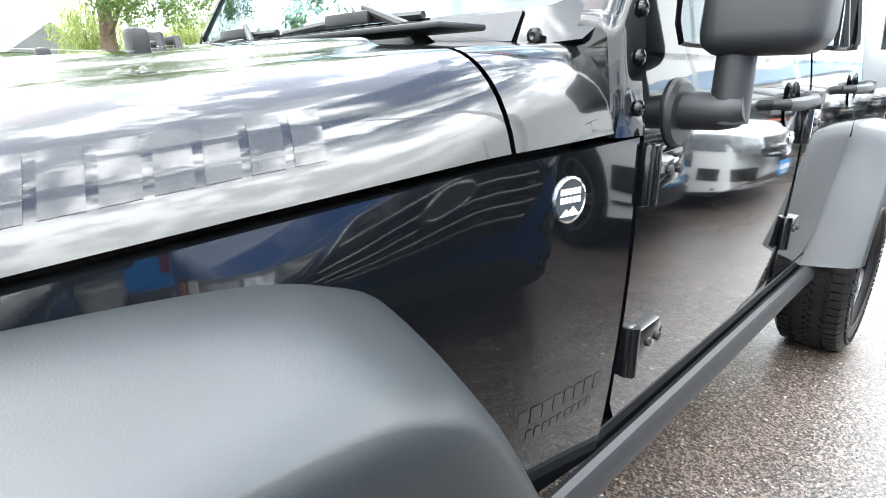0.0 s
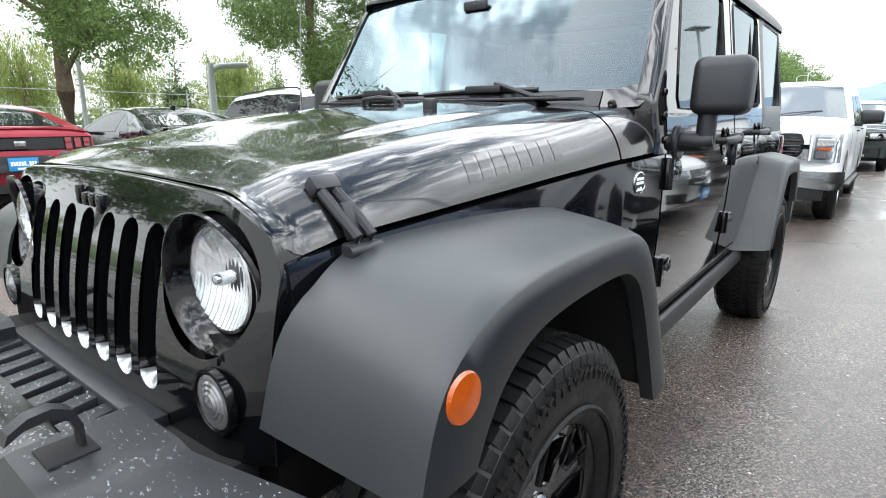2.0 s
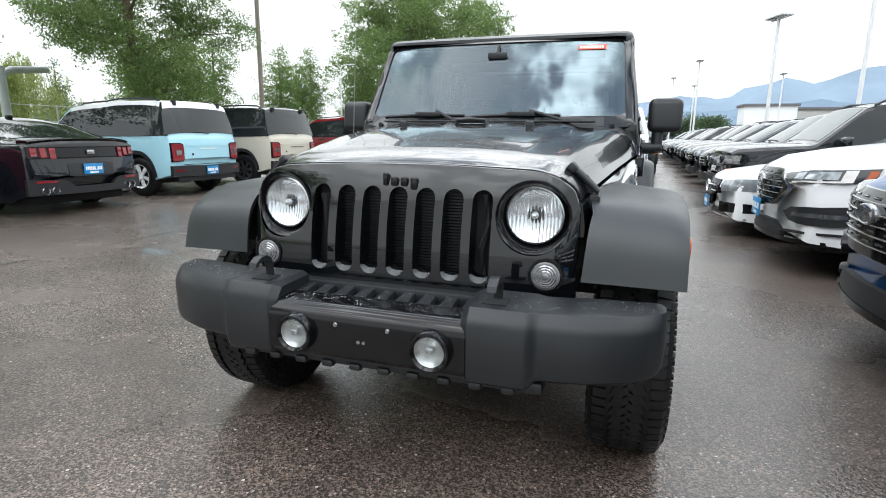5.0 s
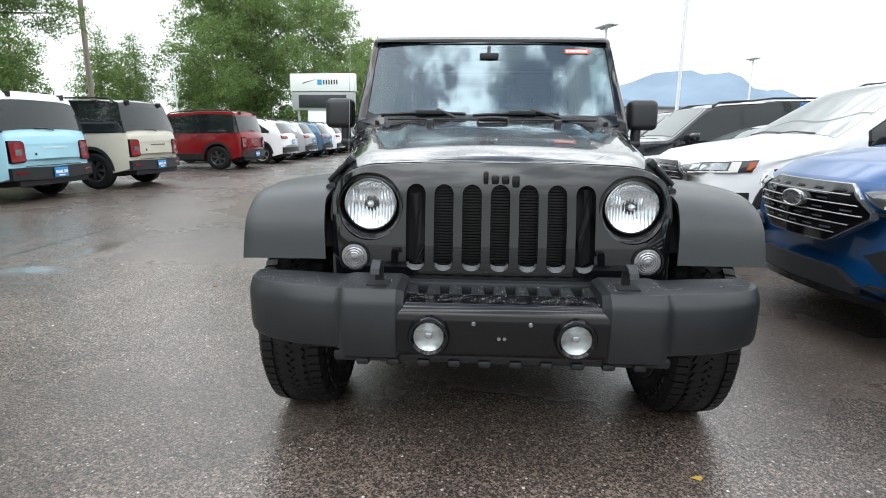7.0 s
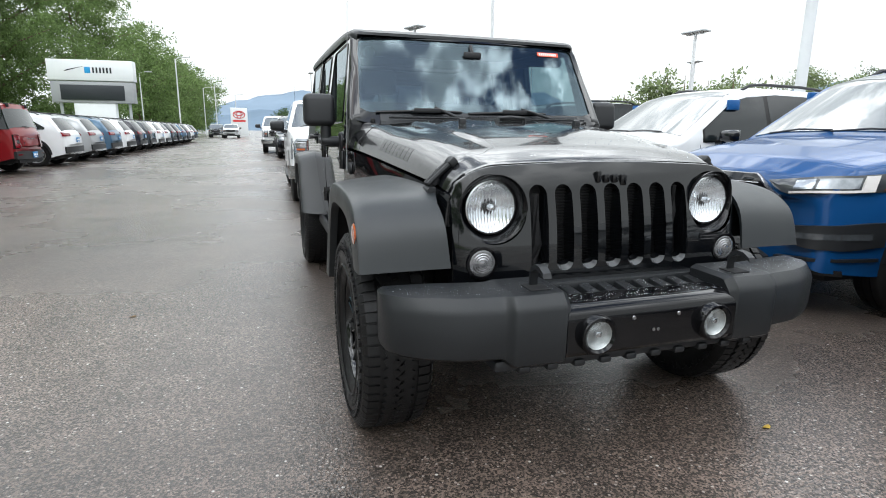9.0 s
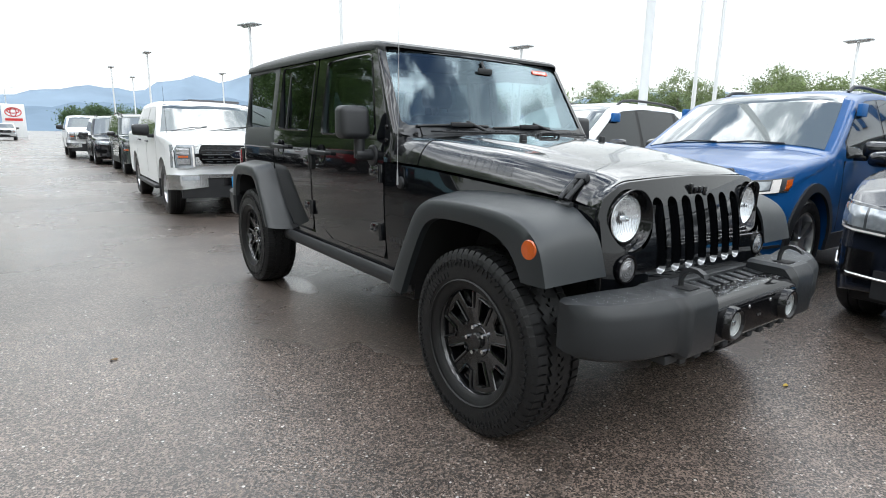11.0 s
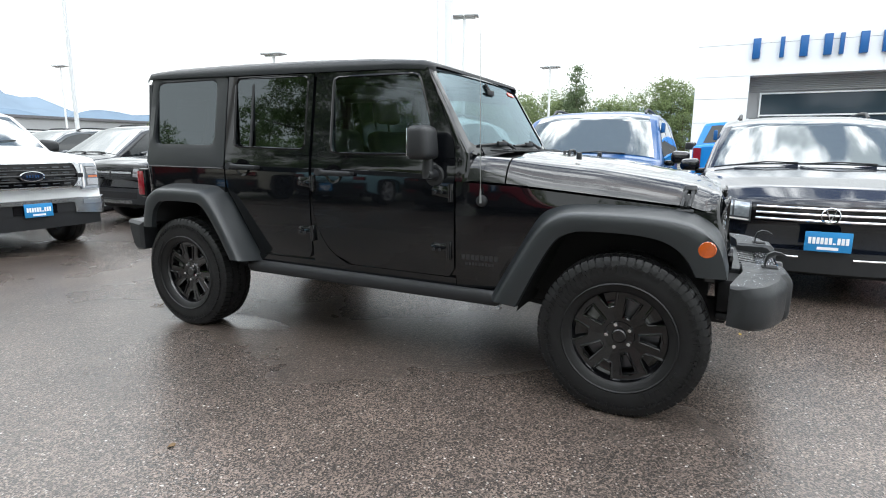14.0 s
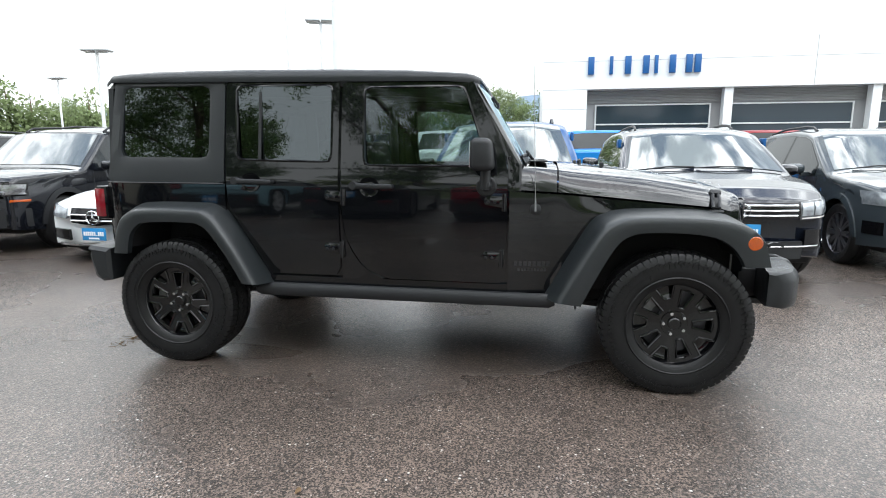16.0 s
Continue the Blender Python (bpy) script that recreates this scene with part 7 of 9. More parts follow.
        lathe(bm, [(0.012, 0.062), (-0.006, 0.066), (-0.012, 0.060), (0.0, 0.054)], sh.nose_at(0, 0.76, 0.03), "y", 28, closed=True)
        c = sh.nose_at(0, 0.76, 0.036)
        for a, b in (((-0.030, 0.042), (0, -0.045)), ((0, -0.045), (0.030, 0.042))):
            tube(bm, c + Vector((a[0], 0, a[1])), c + Vector((b[0], 0, b[1])), 0.0042, seg=6)
        part("badge", bm, "chrome", g)
        for s in (1, -1):
            lo_ = lambda x: 0.672 + 0.06 * (abs(x) - 0.5)
            hi_ = lambda x: 0.838 + 0.10 * (abs(x) - 0.5)
            hl = nose_panel(sh, "headlight", "lamp_dark", e, s * 0.535, s * 0.93, lo_, hi_, 0.012)
            for x0_, x1_ in ((0.55, 0.66), (0.675, 0.79)):
                nose_panel(sh, "projector", "lamp_clear", hl, s * x0_, s * x1_, lambda x: lo_(x) + 0.035, lambda x: hi_(x) - 0.015, 0.018, n=4)
            nose_panel(sh, "lamp_strip", "white_lamp", hl, s * 0.55, s * 0.86, lambda x: lo_(x) + 0.008, lambda x: lo_(x) + 0.020, 0.02)
            nose_panel(sh, "corner_intake", "gloss_black", e, s * 0.60, s * 0.92, 0.40, 0.58, 0.010)
            bm = bmesh.new()
            pipe(bm, [sh.nose_at(s * x, z, 0.014) for x, z in ((0.86, 0.50), (0.80, 0.45), (0.72, 0.425), (0.55, 0.42), (0.35, 0.42), (0.18, 0.42))], 0.009, 6)
            part("chrome_trim", bm, "dull_chrome", e)
        nose_panel(sh, "lower_intake", "plastic", e, -0.58, 0.58, 0.30, 0.47, 0.012)
    else:
        g = nose_panel(sh, "grille", "gloss_black", e, -0.48, 0.48, lambda x: 0.60, lambda x: 0.85, 0.012)
        for z in (0.66, 0.72, 0.78):
            bm = bmesh.new()
            pipe(bm, [sh.nose_at(x, z, 0.02) for x in span(-0.44, 0.44, 6)], 0.010, 6)
            part("grille_bar", bm, "dull_chrome", g)
        for s in (1, -1):
            nose_panel(sh, "headlight", light, e, s * 0.50, s * 0.92, lambda x: 0.72 + 0.05 * (abs(x) - 0.5), lambda x: 0.85 + 0.10 * (abs(x) - 0.5), 0.012)
            nose_panel(sh, "corner_intake", "gloss_black", e, s * 0.58, s * 0.90, 0.42, 0.56, 0.010)
        nose_panel(sh, "lower_intake", "plastic", e, -0.6, 0.6, 0.31, 0.46, 0.012)
    # rear
    for s in (1, -1):
        nose_panel(sh, "tail_light", "red_lamp", e, s * 0.50, s * 0.90, lambda x: 0.93 - 0.02 * abs(x), lambda x: 1.00 + 0.04 * abs(x), 0.016, tail=True)
    nose_panel(sh, "rear_bumper", trim, e, -0.88, 0.88, 0.40, 0.60, 0.016, tail=True)
    nose_panel(sh, "skid_trim", "dull_chrome", e, -0.70, 0.70, 0.37, 0.43, 0.028, tail=True)
    if plate_front:
        dealer_plate(e, pose(*sh.nose_at(0, 0.56 if front != "hex" else 0.50, 0.05)))
    if plate_rear:
        dealer_plate(e, pose(*sh.tail_at(0, 0.80, 0.02)) @ pose(0, 0, 0, 0, 0, 180))
    if tag:
        sticker_tag(sh, e, 1, 2.0, 1.40)
        sticker_tag(sh, e, -1, 2.0, 1.40)
    return e


def boxy_suv(name, label, body_mat, roof_mat, m, group="", rim="alloy", pillar="black_car_paint", plate_rear=True, spokes=6, badge=True):
    """A squared-off compact SUV with a stepped roof, seen mostly from behind."""
    Lg, H = 4.38, 1.78
    top = [(0, 0.86), (0.05, 0.98), (0.15, 1.04), (0.6, 1.08), (1.18, 1.11), (1.26, 1.14), (1.82, 1.64), (2.0, 1.69), (2.4, 1.72), (2.75, 1.735), (2.85, 1.77), (3.6, H), (4.05, H - 0.02), (4.14, H - 0.05),
           (4.33, 1.13), (4.36, 1.08), (Lg, 0.74)]
    belt = [(0, 0.8), (1.2, 1.06), (Lg, 1.11)]
    sh = Shell(Lg, 1.88, top, belt, 0.84, (0.86, 0.86 + 2.67), 0.37, sill=0.30, nose=0.6, nose_in=0.12, bow=0.13, tail_bow=0.09, tail=0.5, tail_in=0.06, corner=0.06, crown=0.03, bulge=0.015)
    e = thing(name, label, "car", group, m)
    sh.body("body", body_mat, e)
    under_floor(sh, e)
    four_wheels(sh, e, 0.225, 0.22, rim, spokes)
    cladding(sh, e, "plastic", sill_h=0.18)
    # roof skin in its own colour
    bm = bmesh.new()
    panel(bm, lambda y, s, o: sh.lid(s, y, o), span(1.84, 4.06, 10), span(-1.04, 1.04, 12), 0.005, -0.02)
    part("roof", bm, roof_mat, e)
    for s in (1, -1):
        bm = bmesh.new()
        panel(bm, lambda y, z, o: sh.side(y, z, s, o), span(1.90, 4.10, 10), lambda y: (sh.top(y) - 0.105, sh.top(y) - 0.045), 0.006, -0.01)
        part("roof_side", bm, roof_mat, e)
        bm = bmesh.new()
        panel(bm, lambda y, z, o: sh.side(y, z, s, o), span(1.42, 4.14, 16), lambda y: (interp(y, [(1.3, 1.07), (4.2, 1.115)]), max(interp(y, [(1.3, 1.09), (4.2, 1.135)]), min(sh.top(y) - 0.075, 1.68))), 0.002, -0.01)
        part("window_surround", bm, pillar, e)
    screen(sh, e, 4.03, 4.169, 1.06, 1.06, "hatch_top", roof_mat, 0.012)
    screen(sh, e, 1.28, 1.80, 0.93, 0.92, "windscreen", "screen_glass")
    screen(sh, e, 4.168, 4.315, 1.07, 1.07, "rear_window", "dark_glass", 0.010)
    for s in (1, -1):
        bm = bmesh.new()
        panel(bm, lambda y, z, o: sh.side(y, z, s, o), span(4.10, 4.33, 6), lambda y: (1.122, max(1.13, sh.top(y) - 0.02)), 0.009, -0.01)
        part("corner_glass", bm, "dark_glass", e)
    hi = lambda y: min(sh.top(y) - 0.085, interp(y, [(1.3, 1.14), (1.85, 1.60), (2.4, 1.645), (2.8, 1.66), (4.2, 1.66)]))
    lo = lambda y: interp(y, [(1.3, 1.09), (4.2, 1.135)])
    side_window(sh, e, (1.45, 2.36), lo, lambda y: max(lo(y) + 0.01, hi(y)))
    side_window(sh, e, (2.42, 3.05), lo, hi)
    for s in (1, -1):
        bm = bmesh.new()
        panel(bm, lambda y, z, o: sh.side(y, z, s, o), span(3.05, 3.30, 3), lambda y: (lo(y), hi(y)), 0.006, -0.01)
        part("rear_pillar", bm, pillar if roof_mat != "white_paint" else "black_car_paint", e)
    side_window(sh, e, (3.30, 4.12), lambda y: lo(y) + 0.0, hi)
    mirrors(sh, e, 1.50, 1.08, "black_car_paint")
    handles(sh, e, [(2.24, 1.02), (3.05, 1.03)], "plastic")
    seams(sh, e, [1.40, 2.39, 3.20], 0.5, 1.06)
    rails(sh, e, 1.95, 3.95, 0.90)
    # tail
    for s in (1, -1):
        t_lo = lambda x: interp(abs(x), [(0.62, 0.69), (0.66, 0.655), (0.88, 0.645)])
        t_hi = lambda x: interp(abs(x), [(0.62, 0.965), (0.66, 0.99), (0.88, 0.995)])
        t = nose_panel(sh, "tail_light", "gloss_black", e, s * 0.62, s * 0.88, t_lo, t_hi, 0.018, tail=True, n=6)
        nose_panel(sh, "lamp_glass", "red_lamp", t, s * 0.635, s * 0.87, lambda x: t_lo(x) + 0.016, lambda x: t_hi(x) - 0.016, 0.024, tail=True, n=6)
        nose_panel(sh, "reverse_light", "lamp_grey", t, s * 0.68, s * 0.79, 0.77, 0.86, 0.028, tail=True, n=3)
        nose_panel(sh, "reflector", "red_lamp", e, s * 0.66, s * 0.84, 0.475, 0.505, 0.045, tail=True, n=2)
        bm = bmesh.new()
        c = sh.lid(s * 0.75, 4.13, 0.03)
        box(bm, c.x - 0.02, c.x + 0.02, c.y - 0.05, c.y + 0.06, c.z - 0.07, c.z + 0.02, 0.01)
        part("roof_clip", bm, "plastic", e)
    nose_panel(sh, "rear_bumper", "plastic", e, -0.90, 0.90, lambda x: 0.36 + 0.03 * abs(x), lambda x: 0.575 - 0.03 * max(0, 0.5 - abs(x)), 0.035, tail=True, n=16)
    nose_panel(sh, "bumper_skirt", "under", e, -0.78, 0.78, 0.28, 0.37, 0.012, tail=True)
    nose_panel(sh, "tailgate_crease", body_mat, e, -0.56, 0.56, 0.925, 0.945, 0.012, tail=True)
    nose_panel(sh, "tailgate_seam", "under", e, -0.60, 0.60, 0.588, 0.597, 0.006, tail=True)
    nose_panel(sh, "brake_light", "red_lamp", e, -0.18, 0.18, 1.735, 1.75, 0.02, tail=True, n=4)
    bm = bmesh.new()
    pipe(bm, [sh.tail_at(-0.05, 1.16, 0.03), sh.tail_at(0.12, 1.20, 0.03), sh.tail_at(0.30, 1.19, 0.03)], 0.010, 6)
    part("rear_wiper", bm, "plastic", e)
    if badge:
        p = sh.tail_at(0, 0.882, 0.010)
        bm = bmesh.new()
        for k in range(12):
            box(bm, -0.26 + k * 0.045, -0.235 + k * 0.045, p.y - 0.005, p.y + 0.004, 0.872, 0.892)
        part("print_strip", bm, "white_ink" if body_mat == "sky_blue_paint" else "dull_chrome", e)
        bm = bmesh.new()
        for s in (0.42,):
            lathe(bm, [(0.0, 0.0), (0.004, 0.02), (-0.004, 0.022)], sh.tail_at(s, 0.78, 0.012), "y", 16)
        part("badge", bm, "navy_paint", e)
    if plate_rear:
        dealer_plate(e, pose(*sh.tail_at(0.0, 0.47, 0.05)) @ pose(0, 0, 0, 0, 0, 180), 1.0)
    # nose
    g = nose_panel(sh, "grille", "gloss_black", e, -0.80, 0.80, 0.74, 0.95, 0.012)
    for s in (1, -1):
        hl = nose_panel(sh, "headlight", "gloss_black", e, s * 0.47, s * 0.87, 0.765, 0.935, 0.022, n=6)
        nose_panel(sh, "lens", "lamp_grey", hl, s * 0.50, s * 0.855, 0.785, 0.915, 0.030, n=6, label="clear lens")
        bm = bmesh.new()
        lathe(bm, [(0.006, 0.062), (-0.014, 0.060), (-0.014, 0.048), (0.0, 0.040), (0.006, 0.0001)], sh.nose_at(s * 0.70, 0.85, 0.032), "y", 20)
        part("reflector", bm, "gloss_black", hl)
        nose_panel(sh, "indicator", "orange", e, s * 0.80, s * 0.88, 0.69, 0.72, 0.030, n=2)
        for z in (0.775, 0.80, 0.895, 0.92):
            nose_panel(sh, "grille_slat", "plastic", g, s * 0.02, s * 0.46, z - 0.007, z + 0.007, 0.020, n=3)
        nose_panel(sh, "grille_bar", "dull_chrome", g, s * 0.02, s * 0.46, 0.835, 0.865, 0.018, n=3)
    nose_panel(sh, "front_bumper", "plastic", e, -0.88, 0.88, 0.36, 0.60, 0.03)
    nose_panel(sh, "air_inlet", "under", e, -0.55, 0.55, 0.45, 0.55, 0.036)
    nose_panel(sh, "skid_plate", "dull_chrome", e, -0.45, 0.45, 0.37, 0.42, 0.038)
    return e


def coupe(name, label, body_mat, m, group="", rim="rim_black", plate_rear=True):
    """A low two-door sports coupe, seen from behind."""
    Lg, H = 4.80, 1.40
    top = [(0, 0.70), (0.08, 0.80), (0.5, 0.90), (1.45, 1.0), (1.52, 1.02), (2.20, 1.32), (2.45, 1.375), (2.8, H), (3.1, 1.385), (3.5, 1.31), (4.15, 1.09), (4.30, 1.06), (4.68, 1.06), (4.72, 1.045), (4.74, 0.99), (4.78, 0.72), (Lg, 0.60)]
    belt = [(0, 0.7), (1.5, 0.93), (3.0, 0.95), (4.2, 1.0), (Lg, 1.02)]
    sh = Shell(Lg, 1.92, top, belt, 0.66, (0.90, 0.90 + 2.72), 0.35, sill=0.19, nose=0.9, nose_in=0.16, bow=0.2, tail_bow=0.16, tail=0.9, tail_in=0.10, crown=0.05, bulge=0.03)
    e = thing(name, label, "car", group, m)
    sh.body("body", body_mat, e)
    under_floor(sh, e)
    four_wheels(sh, e, 0.26, 0.25, rim, 5)
    screen(sh, e, 1.54, 2.32, 0.92, 0.88, "windscreen", "screen_glass")
    screen(sh, e, 3.22, 4.14, 0.80, 0.84, "rear_window", "dark_glass")
    lo = lambda y: interp(y, [(1.6, 0.965), (3.6, 1.0)])
    side_window(sh, e, (1.75, 3.05), lo, lambda y: max(lo(y) + 0.01, min(sh.top(y) - 0.10, interp(y, [(1.7, 0.97), (2.3, 1.27), (2.8, 1.30), (3.1, 1.29)]))))
    side_window(sh, e, (3.10, 3.52), lo, lambda y: interp(y, [(3.10, 1.27), (3.52, 1.04)]))
    mirrors(sh, e, 1.82, 0.96, body_mat)
    handles(sh, e, [(2.95, 0.88)], body_mat)
    seams(sh, e, [1.62, 3.08], 0.32, 0.92)
    # tail: three-bar lamps, spoiler, diffuser, exhausts
    nose_panel(sh, "tail_panel", "gloss_black", e, -0.84, 0.84, 0.80, 0.965, 0.012, tail=True)
    for s in (1, -1):
        for k in range(3):
            x = s * (0.50 + k * 0.115)
            nose_panel(sh, "tail_light", "red_lamp", e, x, x + s * 0.075, lambda u: 0.80 + 0.02 * k, lambda u: 0.95, 0.03, tail=True, n=2)
        for k in (0.58, 0.70):
            bm = bmesh.new()
            c = sh.tail_at(s * k, 0.36, 0.0)
            lathe(bm, [(0.03, 0.045), (0.04, 0.05), (0.03, 0.055), (-0.15, 0.052)], c, "y", 16)
            part("exhaust", bm, "dull_chrome", e)
        nose_panel(sh, "reflector", "red_lamp", e, s * 0.55, s * 0.80, 0.47, 0.50, 0.03, tail=True, n=3)
    bm = bmesh.new()
    panel(bm, lambda y, s, o: sh.lid(s, y, o), span(4.50, 4.71, 4), span(-0.95, 0.95, 10), 0.035, -0.01)
    part("spoiler", bm, "gloss_black" if body_mat == "black_car_paint" else body_mat, e)
    nose_panel(sh, "rear_diffuser", "plastic", e, -0.90, 0.90, lambda x: 0.30, lambda x: interp(abs(x), [(0.30, 0.40), (0.42, 0.50), (0.90, 0.52)]), 0.02, tail=True, n=18)
    nose_panel(sh, "plate_recess", "plastic", e, -0.36, 0.36, lambda x: 0.54 + 0.10 * max(0, abs(x) - 0.26), lambda x: 0.74 - 0.2 * max(0, abs(x) - 0.26), 0.008, tail=True, n=10)
    p = sh.tail_at(0, 0.885, 0.03)
    bm = bmesh.new()
    box(bm, p[0] - 0.06, p[0] + 0.06, p[1] - 0.006, p[1] + 0.006, p[2] - 0.03, p[2] + 0.03, 0.004)
    part("badge", bm, "dull_chrome", e)
    if plate_rear:
        dealer_plate(e, pose(*sh.tail_at(0, 0.64, 0.02)) @ pose(0, 0, 0, 0, 0, 180))
    bm = bmesh.new()
    c = sh.lid(0, 3.15)
    box(bm, -0.03, 0.03, c.y - 0.06, c.y + 0.06, c.z - 0.01, c.z + 0.05, 0.02)
    part("fin_aerial", bm, "gloss_black", e)
    return e


def sedan_nose(name, label, body_mat, m, group=""):
    """A white saloon with a chrome three-pointed grille."""
    Lg, H = 4.75, 1.46
    top = [(0, 0.66), (0.05, 0.76), (0.15, 0.82), (0.6, 0.90), (1.35, 0.985), (1.42, 1.0), (2.15, 1.36), (2.45, 1.43), (2.8, H), (3.3, 1.44), (3.7, 1.36), (4.2, 1.10), (4.6, 1.04), (4.7, 0.98), (Lg, 0.7)]
    belt = [(0, 0.66), (1.4, 0.90), (4.2, 0.98), (Lg, 0.98)]
    sh = Shell(Lg, 1.83, top, belt, 0.72, (0.85, 0.85 + 2.84), 0.33, sill=0.20, nose=0.9, nose_in=0.18, bow=0.24, tail_bow=0.12, tail=0.7, crown=0.05)
    e = thing(name, label, "car", group, m)
    sh.body("body", body_mat, e)
    under_floor(sh, e)
    four_wheels(sh, e, 0.23, 0.23, "alloy", 5)
    screen(sh, e, 1.44, 2.22, 0.93, 0.88, "windscreen", "screen_glass")
    screen(sh, e, 3.55, 4.15, 0.82, 0.85, "rear_window", "dark_glass")
    lo = lambda y: interp(y, [(1.6, 0.93), (3.9, 1.0)])
    side_window(sh, e, (1.65, 2.60), lo, lambda y: max(lo(y) + 0.01, min(sh.top(y) - 0.09, 1.36)))
    side_window(sh, e, (2.66, 3.70), lo, lambda y: max(lo(y) + 0.01, min(sh.top(y) - 0.09, interp(y, [(2.66, 1.36), (3.3, 1.33), (3.7, 1.06)]))))
    mirrors(sh, e, 1.75, 0.92, body_mat)
    handles(sh, e, [(2.5, 0.85), (3.45, 0.87)], body_mat)
    seams(sh, e, [1.58, 2.63], 0.32, 0.90)
    g = nose_panel(sh, "grille", "gloss_black", e, -0.36, 0.36, lambda x: 0.50 + 0.1 * abs(x), lambda x: 0.72, 0.012)
    for z in (0.565, 0.64):
        bm = bmesh.new()
        pipe(bm, [sh.nose_at(x, z, 0.03) for x in span(-0.33, 0.33, 6)], 0.011, 6)
        part("grille_bar", bm, "chrome", g)
    c = sh.nose_at(0, 0.61, 0.045)
    bm = bmesh.new()
    lathe(bm, [(0.012, 0.085), (-0.006, 0.09), (-0.012, 0.083), (0.0, 0.076)], c, "y", 28, closed=True)
    for a in (90, 210, 330):
        tube(bm, c, c + Vector((math.cos(radians(a)) * 0.08, 0, math.sin(radians(a)) * 0.08)), 0.016, 0.004, seg=6)
    part("star_badge", bm, "chrome", g)
    for s in (1, -1):
        nose_panel(sh, "headlight", "lamp_clear", e, s * 0.44, s * 0.86, lambda x: 0.58 + 0.08 * (abs(x) - 0.44), lambda x: 0.71 + 0.16 * (abs(x) - 0.44), 0.010)
        nose_panel(sh, "corner_intake", "gloss_black", e, s * 0.42, s * 0.82, lambda x: 0.30 + 0.08 * (abs(x) - 0.4), lambda x: 0.44 + 0.02 * (abs(x) - 0.4), 0.008)
        nose_panel(sh, "tail_light", "red_lamp", e, s * 0.5, s * 0.85, 0.80, 0.94, 0.01, tail=True)
    nose_panel(sh, "chin_trim", "dull_chrome", e, -0.75, 0.75, 0.235, 0.26, 0.02)
    dealer_plate(e, pose(*sh.nose_at(0, 0.40, 0.05)))
    return e


def pickup(name, label, body_mat, m, group="", plate_front=True, rim="alloy", chrome="dull_chrome", detail=True, bed_open=False, cap=None):
    """A full-size crew-cab pickup."""
    Lg, H = 5.88, 1.93
    cab0, cab1, bed1 = 1.55, 4.18, Lg
    top = [(0, 1.02), (0.03, 1.20), (0.12, 1.25), (0.6, 1.295), (1.30, 1.335), (1.40, 1.36), (2.02, 1.84), (2.25, 1.895), (2.7, H), (3.55, H - 0.01), (3.95, H - 0.03), (4.02, H - 0.08), (4.13, 1.40), (4.14, 1.37), (5.0, 1.375), (5.82, 1.39), (Lg, 1.36)]
    belt = [(0, 1.0), (1.4, 1.25), (Lg, 1.32)]
    sh = Shell(Lg, 2.03, top, belt, 0.80, (0.97, 0.97 + 3.69), 0.42, sill=0.46, nose=0.5, nose_in=0.06, bow=0.13, tail_bow=0.03, tail=0.3, tail_in=0.03, corner=0.06, crown=0.035, arch=0.10, bulge=0.015)
    e = thing(name, label, "pickup truck", group, m)
    sh.body("body", body_mat, e)
    under_floor(sh, e)
    four_wheels(sh, e, 0.275, 0.235, rim, 6)
    screen(sh, e, 1.42, 2.06, 0.975, 0.95, "windscreen", "screen_glass")
    screen(sh, e, 4.025, 4.12, 0.85, 0.9, "rear_window", "dark_glass")
    lo = lambda y: interp(y, [(1.5, 1.25), (1.95, 1.24), (4.0, 1.31)])
    hi = lambda y: min(sh.top(y) - 0.10, interp(y, [(1.5, 1.30), (2.1, 1.77), (2.6, 1.80), (3.9, 1.79)]))
    side_window(sh, e, (1.66, 2.68), lo, lambda y: max(lo(y) + 0.01, hi(y)))
    side_window(sh, e, (2.76, 3.78), lo, hi)
    mirrors(sh, e, 1.72, 1.27, "plastic", 0.07)
    handles(sh, e, [(2.55, 1.17), (3.62, 1.19)], "plastic")
    seams(sh, e, [1.50, 2.72, 4.16], 0.60, 1.22)
    if detail:
        for s in (1, -1):
            bm = bmesh.new()
            box(bm, min(s * 0.88, s * 1.07), max(s * 0.88, s * 1.07), 1.55, 4.05, 0.37, 0.43, 0.015)
            part("side_step", bm, "plastic", e)
            bm = bmesh.new()
            ra = sh.r + sh.arch
            box(bm, s * 0.80, s * 1.01, 0.97 + ra - 0.02, 0.97 + ra + 0.01, 0.24, 0.60, 0.005)
            part("mud_flap", bm, "plastic", e)
        bm = bmesh.new()
        a = sh.lid(-0.88, 1.32)
        tube(bm, a, a + Vector((0, 0.06, 0.78)), 0.004, 0.002, 6)
        part("aerial", bm, "plastic", e)
        wiper(sh, e, -0.10, 1.40, 0.65, 1.52)
        wiper(sh, e, -0.80, 1.40, -0.15, 1.50)
    # grille with oval badge, bracket lamps, steel bumper
    g = nose_panel(sh, "grille", "gloss_black", e, -0.60, 0.60, lambda x: 0.86 + 0.06 * max(0, abs(x) - 0.5), lambda x: 1.15, 0.02)
    bm = bmesh.new()
    rim_pts = [(-0.62, 0.92), (-0.56, 0.84), (0.56, 0.84), (0.62, 0.92), (0.64, 1.02), (0.58, 1.165), (-0.58, 1.165), (-0.64, 1.02)]
    rp = rounded(rim_pts, 0.04, 2)
    rows = []
    for x, z in rp:
        c = sh.nose_at(x, z, 0.03)
        d = Vector((x, 0, z - 1.0)).normalized()
        rows.append([c + d * 0.022 + Vector((0, 0.04, 0)), c + d * 0.022, c - d * 0.022 + Vector((0, -0.008, 0)), c - d * 0.026 + Vector((0, 0.03, 0))])
    grid_mesh(bm, rows, close_v=True, close_u=True)
